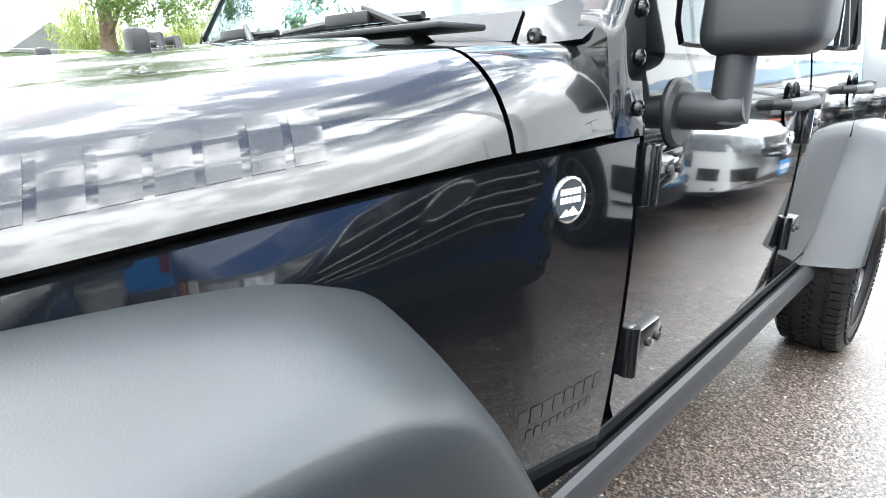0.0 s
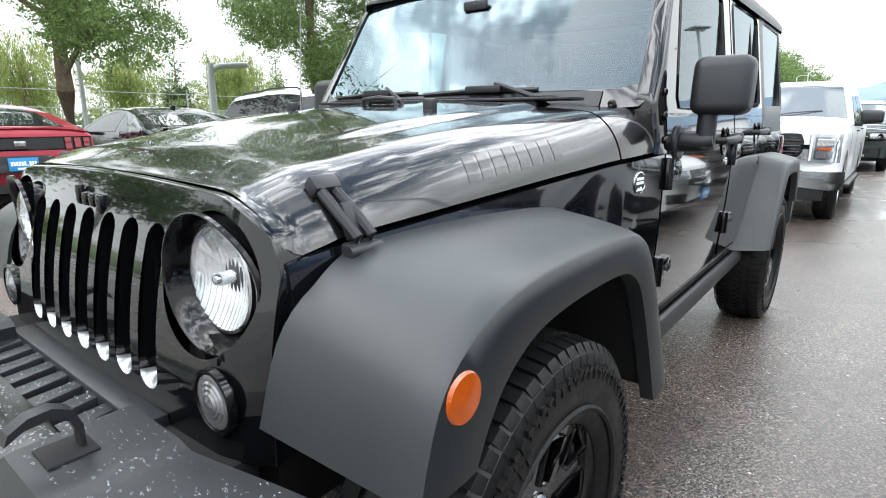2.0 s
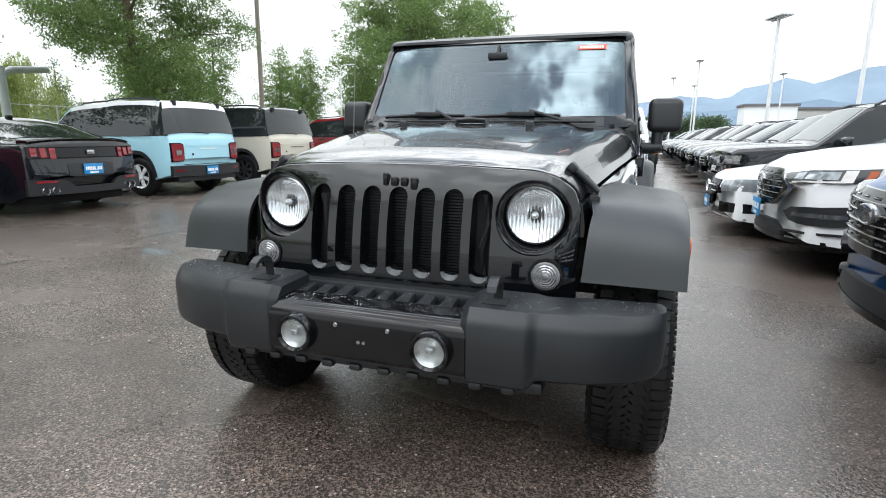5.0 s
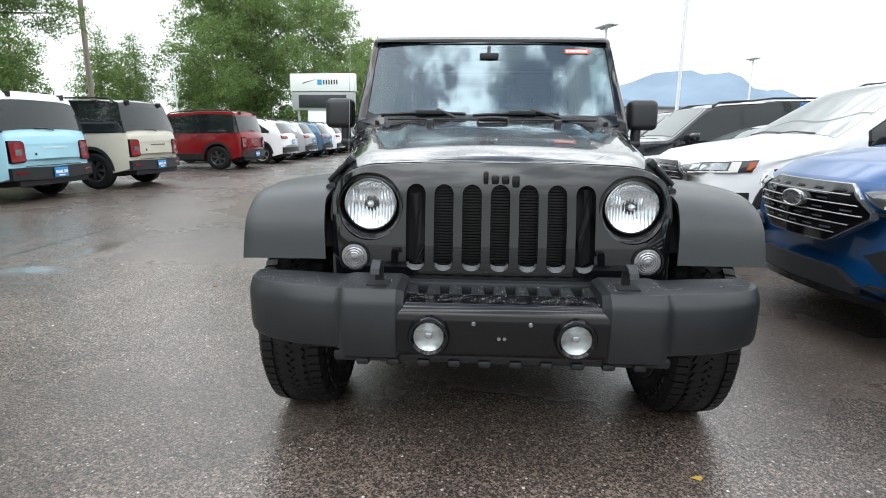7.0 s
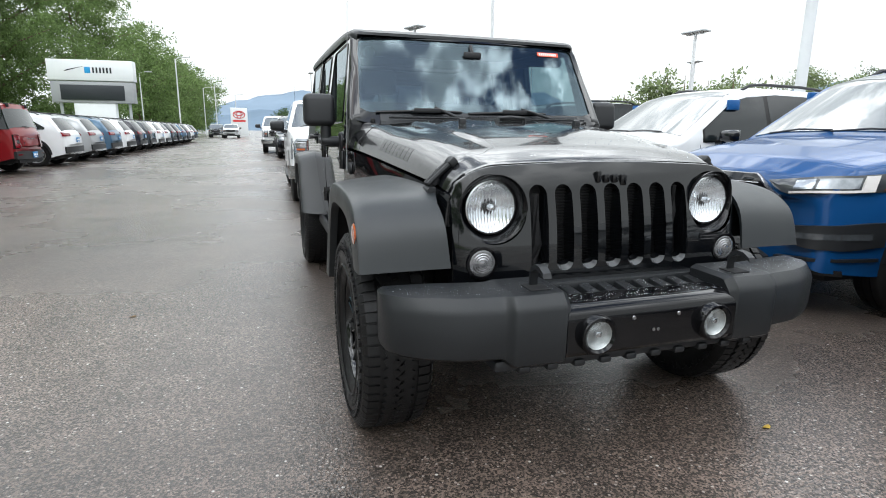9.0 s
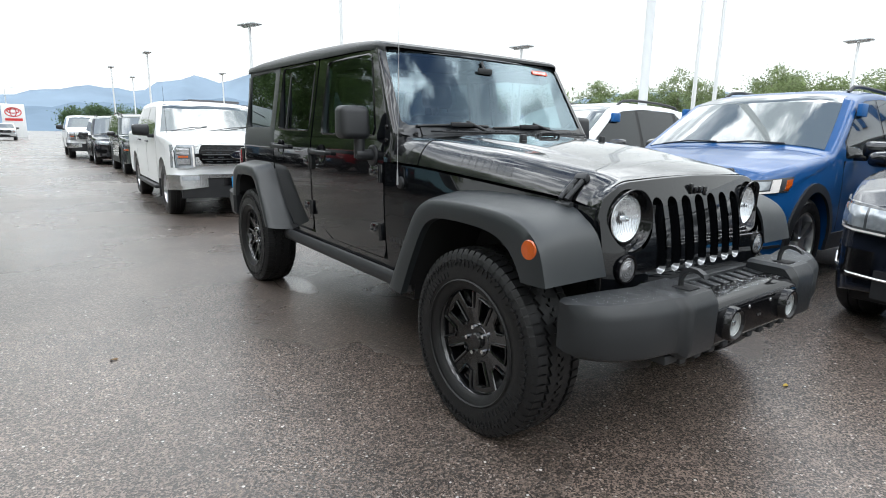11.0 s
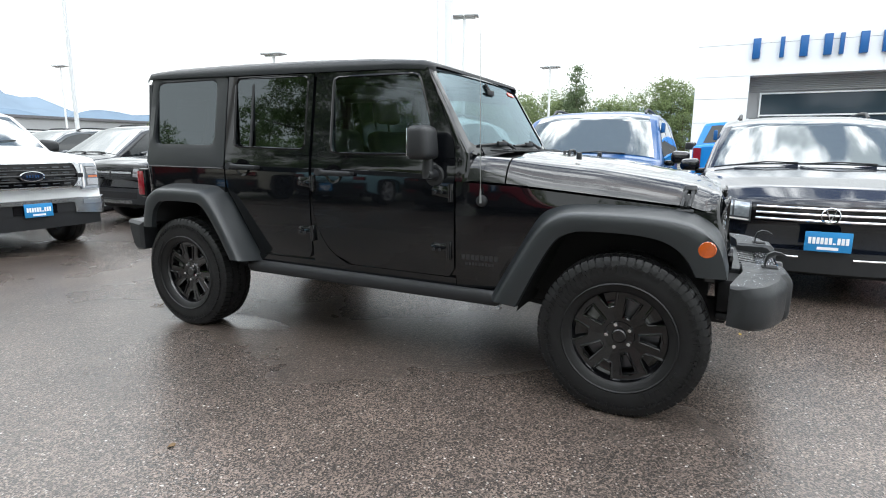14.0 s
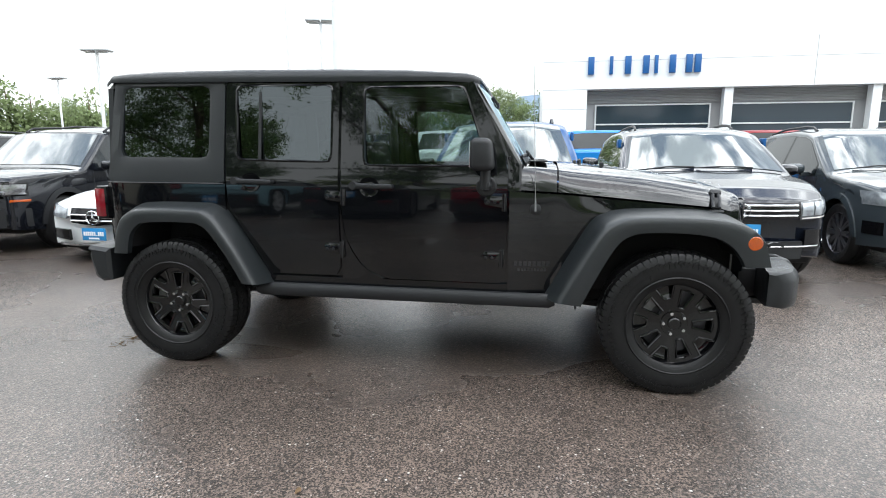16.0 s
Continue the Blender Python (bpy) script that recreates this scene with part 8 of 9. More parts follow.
    part("grille_frame", bm, chrome, g)
    for z in (0.93, 1.00, 1.07):
        bm = bmesh.new()
        pipe(bm, [sh.nose_at(x, z, 0.035) for x in span(-0.56, 0.56, 8)], 0.016 if z == 1.00 else 0.010, 6)
        part("grille_bar", bm, "plastic", g)
    for z in (0.895, 0.965, 1.035, 1.105):
        for k in range(7):
            x = -0.45 + k * 0.15 + (0.0 if z in (0.895, 1.035) else 0.02)
            if abs(x) > 0.17 or abs(z - 1.0) > 0.07:
                nose_panel(sh, "grille_mark", "lamp_dark", g, x - 0.045, x + 0.045, z - 0.008, z + 0.008, 0.030, n=2)
    bm = bmesh.new()
    c = sh.nose_at(0, 1.00, 0.062)
    rows = [[c + Vector((math.cos(a) * q * 2.35, -o, math.sin(a) * q)) for q, o in ((0.062, -0.02), (0.062, 0.006), (0.053, 0.010), (0.052, 0.006), (0.0001, 0.008))] for a in span(0, math.tau, 28)[:-1]]
    grid_mesh(bm, rows, close_u=True)
    bd = part("oval_badge", bm, "navy_paint", g, "dark blue oval badge with bright rim")
    bm = bmesh.new()
    rows = [[c + Vector((math.cos(a) * q * 2.35, -o, math.sin(a) * q)) for q, o in ((0.064, -0.02), (0.064, 0.012), (0.056, 0.013), (0.055, 0.005))] for a in span(0, math.tau, 28)[:-1]]
    grid_mesh(bm, rows, close_u=True)
    for k in range(5):
        box(bm, c.x - 0.07 + k * 0.032, c.x - 0.052 + k * 0.032, c.y - 0.013, c.y - 0.006, c.z - 0.016, c.z + 0.016)
    part("badge_rim", bm, "chrome", bd)
    for s in (1, -1):
        hl = nose_panel(sh, "headlight", "lamp_clear", e, s * 0.66, s * 0.955, 0.80, 1.15, 0.018, n=8)
        nose_panel(sh, "lamp_bracket", "lamp_dark", hl, s * 0.72, s * 0.93, 0.84, 1.11, 0.023, n=4)
        nose_panel(sh, "projector", "lamp_grey", hl, s * 0.74, s * 0.91, 1.00, 1.095, 0.028, n=4)
        nose_panel(sh, "projector", "lamp_grey", hl, s * 0.74, s * 0.91, 0.855, 0.94, 0.028, n=4)
        nose_panel(sh, "indicator", "orange", hl, s * 0.76, s * 0.90, 0.955, 0.985, 0.028, n=3)
        nose_panel(sh, "lamp_strip", "white_lamp", hl, s * 0.67, s * 0.695, 0.82, 1.13, 0.025, n=2)
        nose_panel(sh, "grille_wing", "gloss_black", e, s * 0.575, s * 0.665, 0.965, 1.02, 0.056, n=2)
        nose_panel(sh, "grille_cheek", chrome, e, s * 0.60, s * 0.655, 0.84, 1.14, 0.022, n=2)
        nose_panel(sh, "fog_light", "lamp_clear", e, s * 0.62, s * 0.88, 0.61, 0.67, 0.085, n=3)
        nose_panel(sh, "tail_light", "red_lamp", e, s * 0.84, s * 0.985, 0.92, 1.30, 0.012, tail=True, n=3)
        nose_panel(sh, "corner_bumper", chrome, e, s * 0.50, s * 1.0, lambda x: 0.455 + 0.05 * (1 - (abs(x) - 0.5) / 0.5), 0.69, 0.07, n=10)
        nose_panel(sh, "bumper_intake", "plastic", e, s * 0.24, s * 0.52, 0.52, 0.65, 0.055, n=3)
    nose_panel(sh, "front_bumper", chrome, e, -0.62, 0.62, 0.645, 0.70, 0.075)
    nose_panel(sh, "valance", "plastic", e, -0.88, 0.88, 0.33, 0.53, 0.045, n=16)
    nose_panel(sh, "plate_recess", "gloss_black", e, -0.26, 0.26, 0.52, 0.655, 0.058)
    nose_panel(sh, "rear_bumper", chrome, e, -0.95, 0.95, 0.52, 0.70, 0.08, tail=True)
    nose_panel(sh, "tailgate", body_mat, e, -0.82, 0.82, 0.75, 1.33, 0.010, tail=True)
    if plate_front:
        dealer_plate(e, pose(*sh.nose_at(0.02, 0.575, 0.08)), 1.08)
    return e


# ---- other cars ----
TURN = -90


def row_pose(x, y, turn=0.0):
    return pose(x, y, 0, 0, 0, TURN + turn)


EAST, WEST, AISLE, FAR = "cars in the east row", "cars in the west row", "cars in the aisle", "pickups in the far row"
pickup("pickup_truck", "white full-size crew-cab pickup with chrome bumper and dealer plate", "white_paint", pose(0.09, 6.66, 0, 0, 0, -1.1) @ Matrix.Diagonal((0.885, 0.885, 0.910, 1)), AISLE)
crossover("blue_suv", "metallic blue five-door SUV with black hexagonal grille", "blue_paint", row_pose(1.92, 1.13) @ Matrix.Diagonal((1, 1, 1.07, 1)), EAST, front="hex", tag=True, plate_front=False)
crossover("white_suv", "white five-door SUV with black hexagonal grille", "white_paint", row_pose(1.99, 3.90) @ Matrix.Diagonal((1, 1, 1.06, 1)), EAST, front="hex", plate_front=True, tag=True)
crossover("black_suv", "dark blue-black SUV with chrome grille bars and dealer plate", "navy_paint", row_pose(1.66, -1.18), EAST, front="bars", plate_front=True, rim="dark_alloy", tag=True)
crossover("grey_suv", "dark grey SUV with multi-spoke alloy wheels", "grey_paint", row_pose(2.37, -3.75), EAST, front="mesh", rim="dark_alloy", trim="grey_paint", slope=0.03, light="lamp_clear")
sedan_nose("white_saloon", "white saloon car with chrome grille star and dealer plate", "white_paint", row_pose(1.78, 5.83) @ Matrix.Diagonal((1, 1, 0.93, 1)), EAST)
boxy_suv("dark_boxy_suv", "black boxy SUV with black grille and dark bumper", "black_car_paint", "black_car_paint", row_pose(2.05, 8.22), EAST, rim="dark_alloy", plate_rear=False)
far_a = crossover("dark_suv", "black five-door SUV in a parked row", "black_car_paint", row_pose(2.2, 11.15), EAST, tall=0.05, long=0.2, detail=True)
far_b = crossover("dark_suv", "dark grey five-door SUV in a parked row", "grey_paint", row_pose(2.2, 13.85), EAST, detail=True)
far_c = crossover("dark_suv", "navy five-door SUV in a parked row", "navy_paint", row_pose(2.2, 16.55), EAST, detail=True)
for k, src in enumerate((far_a, far_b, far_a, far_c, far_b, far_a, far_c, far_a, far_b)):
    copy_thing(src, row_pose(2.3 + 0.1 * math.sin(k * 2.1), 19.25 + 2.7 * k))

# west row, tails to the aisle
coupe("red_coupe", "metallic red two-door sports coupe with dealer plate", "crimson_paint", row_pose(-11.75, 1.30), WEST)
coupe("black_coupe", "black two-door sports coupe with three-bar tail lights", "black_car_paint", row_pose(-11.65, 3.98), WEST)
boxy_suv("pale_blue_suv", "pale blue boxy SUV with white roof and dealer plate", "sky_blue_paint", "white_paint", row_pose(-11.5, 6.72), WEST, rim="white_paint")
boxy_suv("beige_suv", "beige boxy SUV with black roof and dealer plate", "beige_paint", "black_car_paint", row_pose(-11.2, 9.30), WEST, rim="dark_alloy", spokes=7)
boxy_suv("red_boxy_suv", "red boxy SUV with dark alloy wheels and dealer plate", "red_paint", "red_paint", row_pose(-11.4, 15.25), WEST, rim="dark_alloy")
w_white = crossover("white_hatch_suv", "white SUV with red wrap-round tail lights", "white_paint", row_pose(-11.5, 18.65), WEST, plate_rear=True, slope=0.03)
crossover("silver_suv", "silver SUV with red tail lights", "silver_paint", row_pose(-11.5, 21.45), WEST, plate_rear=True, slope=0.03)
w_blue = crossover("slate_suv", "slate blue SUV with red tail lights", "slate_paint", row_pose(-11.5, 24.2), WEST, plate_rear=True, slope=0.03)
copy_thing(w_white, row_pose(-11.5, 26.95))
w_dark = crossover("dark_teal_suv", "dark SUV with red tail lights", "navy_paint", row_pose(-11.5, 29.7), WEST, plate_rear=True)
w_grey = crossover("grey_row_suv", "grey SUV with red tail lights", "grey_paint", row_pose(-11.5, 32.4), WEST)
for k, src in enumerate((w_white, w_white, w_grey, w_dark, w_blue, w_grey, w_white, w_dark)):
    copy_thing(src, row_pose(-11.5, 35.1 + 2.7 * k))

# aisle behind the white pickup
boxy_suv("green_grey_suv", "dark green-grey boxy SUV facing down the aisle", "green_paint", "green_paint", pose(0.6, 16.0, 0), AISLE, rim="dark_alloy")
crossover("black_aisle_suv", "tall black off-road SUV in the aisle", "black_car_paint", pose(0.3, 21.6, 0), AISLE, tall=0.15)
p2 = pickup("white_pickup", "white pickup further along the aisle", "white_paint", pose(-0.2, 27.6, 0), AISLE, plate_front=False, detail=False)
p3 = pickup("grey_pickup", "dark grey pickup far along the aisle", "grey_paint", pose(-7.5, 84.0, 0), AISLE, plate_front=False, detail=False)
copy_thing(p2, pose(-5.2, 78.0, 0))

# second row towards the showroom, tails to the west row's noses
pickup("blue_pickup", "bright blue pickup seen from its tailgate", "bright_blue_paint", pose(14.9, -0.9, 0, 0, 0, 90), FAR, plate_front=False, detail=False)
pickup("red_pickup", "dark red pickup parked by the showroom", "red_paint", pose(15.6, -5.2, 0, 0, 0, 90), FAR, plate_front=False, detail=False)
pickup("pale_pickup", "white pickup parked in the far row", "white_paint", pose(14.2, 2.9, 0, 0, 0, 90), FAR, plate_front=False, detail=False)
for k, src in enumerate((w_white, far_a, far_b, w_white, far_c)):
    copy_thing(src, pose(8.6 + 0.2 * k, 6.0 + 2.8 * k, 0, 0, 0, TURN))
copy_thing(w_white, pose(11.0, -7.5, 0, 0, 0, TURN))


# ---- trees ----
def foliage(name, mat, parent, blobs, count, size, seed, droop=0.0, label=""):
    """A crown of many separate leaf cards, gathered in clumps round the given centres."""
    rng = np.random.default_rng(seed)
    vol = np.array([b[3] ** 2 for b in blobs])
    pick = rng.choice(len(blobs), count, p=vol / vol.sum())
    d = rng.normal(size=(count, 3))
    d /= np.linalg.norm(d, axis=1)[:, None]
    rad = rng.uniform(0.25, 1.0, count) ** 0.5
    cen = np.array([b[:3] for b in blobs])[pick]
    br = np.array([b[3] for b in blobs])[pick]
    sq = np.array([b[4] if len(b) > 4 else 0.8 for b in blobs])[pick]
    pos = cen + d * (rad * br)[:, None] * np.stack([np.ones(count), np.ones(count), sq], 1)
    if not droop:
        # leaves gathered on twigs, with gaps between them
        k = max(30, count // 34)
        twig = pos[:k] + 0.14 * br[:k, None] * rng.normal(size=(k, 3))
        spread = size * rng.uniform(1.4, 3.4, k)
        j = rng.integers(0, k, count)
        pos = twig[j] + rng.normal(size=(count, 3)) * spread[j][:, None] * np.array([1, 1, 0.6])
    if droop:
        # leaves strung along hanging shoots
        k = max(8, count // 26)
        shoot = rng.integers(0, k, count)
        length = droop * rng.uniform(0.35, 1.0, k)
        pos = pos[:k][shoot] + rng.normal(size=(count, 3)) * 0.05
        fall = rng.uniform(0, 1, count)
        sway = rng.normal(size=(k, 2)) * 0.22
        pos[:, :2] += sway[shoot] * fall[:, None]
        pos[:, 2] -= length[shoot] * fall
    u = rng.normal(size=(count, 3))
    u /= np.linalg.norm(u, axis=1)[:, None]
    v = np.cross(u, rng.normal(size=(count, 3)))
    v /= np.linalg.norm(v, axis=1)[:, None]
    s = size * rng.uniform(0.6, 1.3, count)[:, None]
    if droop:
        u = np.tile([0, 0, -1.0], (count, 1)) + 0.75 * u
        s = s * 1.1
    p0, p1, p2, p3 = pos, pos + u * s + v * s * 0.42, pos + u * s * 2.0, pos + u * s - v * s * 0.42
    co = np.stack([p0, p1, p2, p3], 1).reshape(-1, 3)
    me = bpy.data.meshes.new(name)
    me.from_pydata(co.tolist(), [], np.arange(count * 4).reshape(-1, 4).tolist())
    me.materials.append(M[mat])
    ob = new(name, me)
    ob.parent = parent
    if label:
        ob["label"] = label
    return ob


def broadleaf(x, y, h, r, mat, seed, count, size, label, trunk=0.16, low=0.28, name="tree", fill=0.0):
    """A tapered trunk with forked limbs under a loose crown."""
    rng = random.Random(seed)
    e = thing(name, label, "tree", "", pose(x, y, 0))
    bm = bmesh.new()
    pts = [Vector((0, 0, -0.1))]
    for k in range(1, 8):
        t = k / 7
        pts.append(Vector((rng.uniform(-0.12, 0.12) * t * 1.5, rng.uniform(-0.12, 0.12) * t * 1.5, h * 0.85 * t)))
    pipe(bm, pts, trunk, 10, [trunk * (1.25 if k == 0 else 1 - 0.85 * k / 7) for k in range(8)])
    blobs = []
    n = 16
    for k in range(n):
        t = low + (0.88 - low) * k / (n - 1)
        a = k * 2.4 + rng.uniform(-0.4, 0.4)
        reach = r * (0.45 + 0.75 * math.sin(math.pi * min(1, (t - low) / (1 - low) * 0.85 + 0.12))) * rng.uniform(0.75, 1.1)
        base = Vector((0, 0, h * t * 0.85))
        tip = base + Vector((math.cos(a) * reach, math.sin(a) * reach, reach * rng.uniform(0.25, 0.6)))
        mid = base.lerp(tip, 0.5) + Vector((0, 0, reach * 0.08))
        rr = trunk * 0.42 * (1.1 - t)
        pipe(bm, [base, mid, tip], rr, 6, [rr, rr * 0.6, rr * 0.2])
        blobs.append((tip.x, tip.y, tip.z, r * rng.uniform(0.26, 0.42), 0.75))
        blobs.append((mid.x + rng.uniform(-0.4, 0.4), mid.y + rng.uniform(-0.4, 0.4), mid.z + 0.3, r * rng.uniform(0.18, 0.34), 0.8))
    blobs.append((0, 0, h * 0.93, r * 0.36, 1.0))
    if fill:
        # inner twigs that close the crown round the trunk
        for k in range(14):
            t = low + 0.06 + (0.84 - low) * k / 13
            a = k * 2.2 + rng.uniform(-0.5, 0.5)
            q = r * rng.uniform(0.1, 0.75)
            blobs.append((math.cos(a) * q, math.sin(a) * q, h * t, r * fill * rng.uniform(0.7, 1.15), 0.9))
    part("trunk", bm, "bark", e)
    foliage("crown", mat, e, blobs, count, size, seed)
    return e


def poplar(x, y, h, r, mat, seed, count, size, label):
    rng = random.Random(seed)
    e = thing("tree", label, "tree", "", pose(x, y, 0))
    bm = bmesh.new()
    pipe(bm, [(0, 0, -0.1), (0.05, 0, h * 0.4), (0, 0.05, h * 0.95)], 0.2, 8, [0.24, 0.16, 0.02])
    part("trunk", bm, "bark", e)
    blobs = []
    for k in range(16):
        t = 0.14 + 0.84 * k / 15
        w = r * math.sin(math.pi * min(1, t * 0.9 + 0.08)) ** 0.7
        for j in range(2):
            blobs.append((rng.uniform(-0.5, 0.5) * w, rng.uniform(-0.5, 0.5) * w, h * t, w * rng.uniform(0.45, 0.75), 1.1))
    foliage("crown", mat, e, blobs, count, size, seed)
    return e


def willow(x, y, h, r, mat, seed, count, size, label):
    rng = random.Random(seed)
    e = thing("tree", label, "tree", "", pose(x, y, 0))
    bm = bmesh.new()
    pipe(bm, [(0, 0, -0.1), (0.1, 0, h * 0.3), (0, 0.1, h * 0.7)], 0.25, 8, [0.35, 0.25, 0.05])
    part("trunk", bm, "bark", e)
    blobs = [(rng.uniform(-0.7, 0.7) * r, rng.uniform(-0.7, 0.7) * r, h * rng.uniform(0.45, 0.88), r * rng.uniform(0.3, 0.5), 0.8) for _ in range(18)]
    foliage("crown", mat, e, blobs, count, size, seed, droop=h * 0.38)
    return e


def conifer(x, y, h, r, mat, seed, count, size, label):
    rng = random.Random(seed)
    e = thing("tree", label, "tree", "", pose(x, y, 0))
    bm = bmesh.new()
    pipe(bm, [(0, 0, -0.1), (0, 0, h * 0.5), (0, 0, h)], 0.2, 8, [0.25, 0.14, 0.01])
    part("trunk", bm, "bark", e)
    blobs = []
    for k in range(40):
        t = 0.12 + 0.86 * k / 39
        w = r * (1 - t) ** 0.75
        a = k * 2.4
        blobs.append((math.cos(a) * w * 0.55, math.sin(a) * w * 0.55, h * t, max(0.18, w * 0.42), 0.55))
    foliage("crown", mat, e, blobs, count, size, seed)
    return e


broadleaf(-14.0, 4.2, 15.0, 3.6, "leaf", 11, 150000, 0.050, "green broadleaf tree with a slim brown trunk behind the parked coupes", trunk=0.22, low=0.17, fill=0.34)
broadleaf(-14.5, 12.0, 14.5, 2.9, "leaf", 12, 190000, 0.046, "dense green broadleaf tree with a thick trunk behind parked SUVs", trunk=0.20, low=0.15, fill=0.42)
for k, (x, y, h) in enumerate(((-14.5, -6.0, 15.0), (-15.5, -14.0, 14.0))):
    broadleaf(x, y, h, 3.8, "leaf", 90 + k, 36000, 0.10, "green broadleaf tree along the edge of the lot", trunk=0.16, low=0.16)
broadleaf(-20.6, 50.5, 19.0, 5.6, "leaf", 13, 80000, 0.125, "large dense green tree behind the dealer sign", trunk=0.32, low=0.10, fill=0.48)
broadleaf(-25.5, 56.0, 16.0, 5.0, "leaf", 14, 30000, 0.15, "large green tree behind the dealer sign", trunk=0.30, low=0.08, fill=0.4)
broadleaf(-19.5, 67.0, 19.5, 5.0, "leaf", 15, 40000, 0.15, "tall green tree past the dealer sign", trunk=0.30, low=0.08, fill=0.46)
for k in range(8):
    broadleaf(-18.5 - 0.8 * (k % 3), 92.0 + 12 * k, 16.5 - 0.5 * (k % 4), 6.0, "leaf", 20 + k, 13000, 0.24, "green tree in a row along the road", trunk=0.25, low=0.10, fill=0.4)
for k in range(11):
    poplar(-30.0 - 1.5 * (k % 3), 27.0 + 5.0 * k, 8.4 + 2.0 * ((k * 7) % 4) / 3, 2.1, "leaf", 40 + k, 12000, 0.095, "tall green tree in a dense row")
for k, (x, y, h, r) in enumerate(((-36, 9.5, 6.6, 2.4), (-40, 3.0, 5.0, 2.4), (-36, 15.0, 6.0, 2.1), (-38, 24.5, 6.4, 2.6), (-42, -5.0, 4.6, 2.4), (-34, 20.3, 6.1, 1.7))):
    willow(x, y, h, r, "leaf_light", 60 + k, 15000, 0.065, "weeping willow with light green hanging leaves")
for k in range(13):
    rng_ = random.Random(850 + k)
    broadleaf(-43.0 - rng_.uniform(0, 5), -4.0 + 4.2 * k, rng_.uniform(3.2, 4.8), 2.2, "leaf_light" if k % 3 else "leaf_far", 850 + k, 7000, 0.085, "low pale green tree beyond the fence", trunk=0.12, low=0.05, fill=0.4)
for k, (x, y, h, r) in enumerate(((-44, 22.0, 6.2, 1.5), (-50, 14.0, 5.0, 1.6), (-46, 33.0, 7.0, 1.8))):
    conifer(x, y, h, r, "leaf_dark", 80 + k, 3500, 0.13, "dark pine beyond the fence")
for k in range(14):
    rng_ = random.Random(300 + k)
    e = thing("shrub", "pale green shrub along the fence", "shrub", "shrubs along the fence", pose(-20.5 - rng_.uniform(0, 1.5), -6.0 + 2.4 * k, 0))
    foliage("leaves", "leaf_grey" if k % 3 else "leaf_light", e, [(rng_.uniform(-0.6, 0.6), rng_.uniform(-0.6, 0.6), rng_.uniform(0.3, 1.1), rng_.uniform(0.6, 0.9), 0.8) for _ in range(5)], 1600, 0.10, 300 + k)
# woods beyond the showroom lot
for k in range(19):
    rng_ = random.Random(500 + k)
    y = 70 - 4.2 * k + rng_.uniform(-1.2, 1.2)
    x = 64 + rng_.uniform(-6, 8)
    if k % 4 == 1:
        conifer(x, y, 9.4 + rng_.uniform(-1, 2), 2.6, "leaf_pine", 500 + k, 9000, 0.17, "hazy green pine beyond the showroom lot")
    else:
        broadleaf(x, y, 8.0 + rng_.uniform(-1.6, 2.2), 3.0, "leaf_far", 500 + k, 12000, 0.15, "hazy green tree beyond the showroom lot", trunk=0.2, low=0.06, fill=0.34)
for k, (x, y, h) in enumerate(((16, 125, 5.5), (24, 122, 5), (9, 140, 6.5), (33, 104, 5), (5, 150, 6), (13, 138, 5.5))):
    if k % 2:
        conifer(x, y, h * 1.3, 2.4, "leaf_dark", 600 + k, 4000, 0.26, "dark pine at the far end of the lot")
    else:
        broadleaf(x, y, h, 2.4, "leaf_dark", 600 + k, 4000, 0.26, "dark green tree at the far end of the lot", trunk=0.2, low=0.12)

# ---- poles, lamps, fence ----


def lot_lamp(x, y, h, turn, heads=1):
    e = thing("lot_lamp", "tall white car-park lamp with a flat head", "street lamp", "lamps over the car park", pose(x, y, 0, 0, 0, turn))
    bm = bmesh.new()
    tube(bm, (0, 0, 0.0), (0, 0, h), 0.085, 0.06, 12)
    part("pole", bm, "white_pole", e)
    bm = bmesh.new()
    tube(bm, (0, 0, -0.02), (0, 0, 0.5), 0.28, 0.28, 16)
    part("footing", bm, "concrete", e)
    bm = bmesh.new()
    box(bm, -0.05, 0.05, -0.45, 0.45, h - 0.02, h + 0.05, 0.01)
    part("arm", bm, "white_pole", e)
    for s in (-1, 1):
        bm = bmesh.new()
        box(bm, -0.26, 0.26, s * 0.30 - 0.28, s * 0.30 + 0.28, h + 0.05, h + 0.13, 0.03)
        part("head", bm, "pole", e)
        bm = bmesh.new()
        box(bm, -0.20, 0.20, s * 0.30 - 0.22, s * 0.30 + 0.22, h + 0.043, h + 0.051)
        part("diffuser", bm, "sign_white", e)


def plain_pole(x, y, h, r, mat, label, name="pole"):
    e = thing(name, label, "pole", "", pose(x, y, 0))
    bm = bmesh.new()
    tube(bm, (0, 0, -0.05), (0, 0, h), r, r * 0.75, 14)
    part("shaft", bm, mat, e)
    bm = bmesh.new()
    tube(bm, (0, 0, 0), (0, 0, 0.06), r * 1.9, r * 1.9, 14)
    part("base", bm, "concrete", e)
    return e


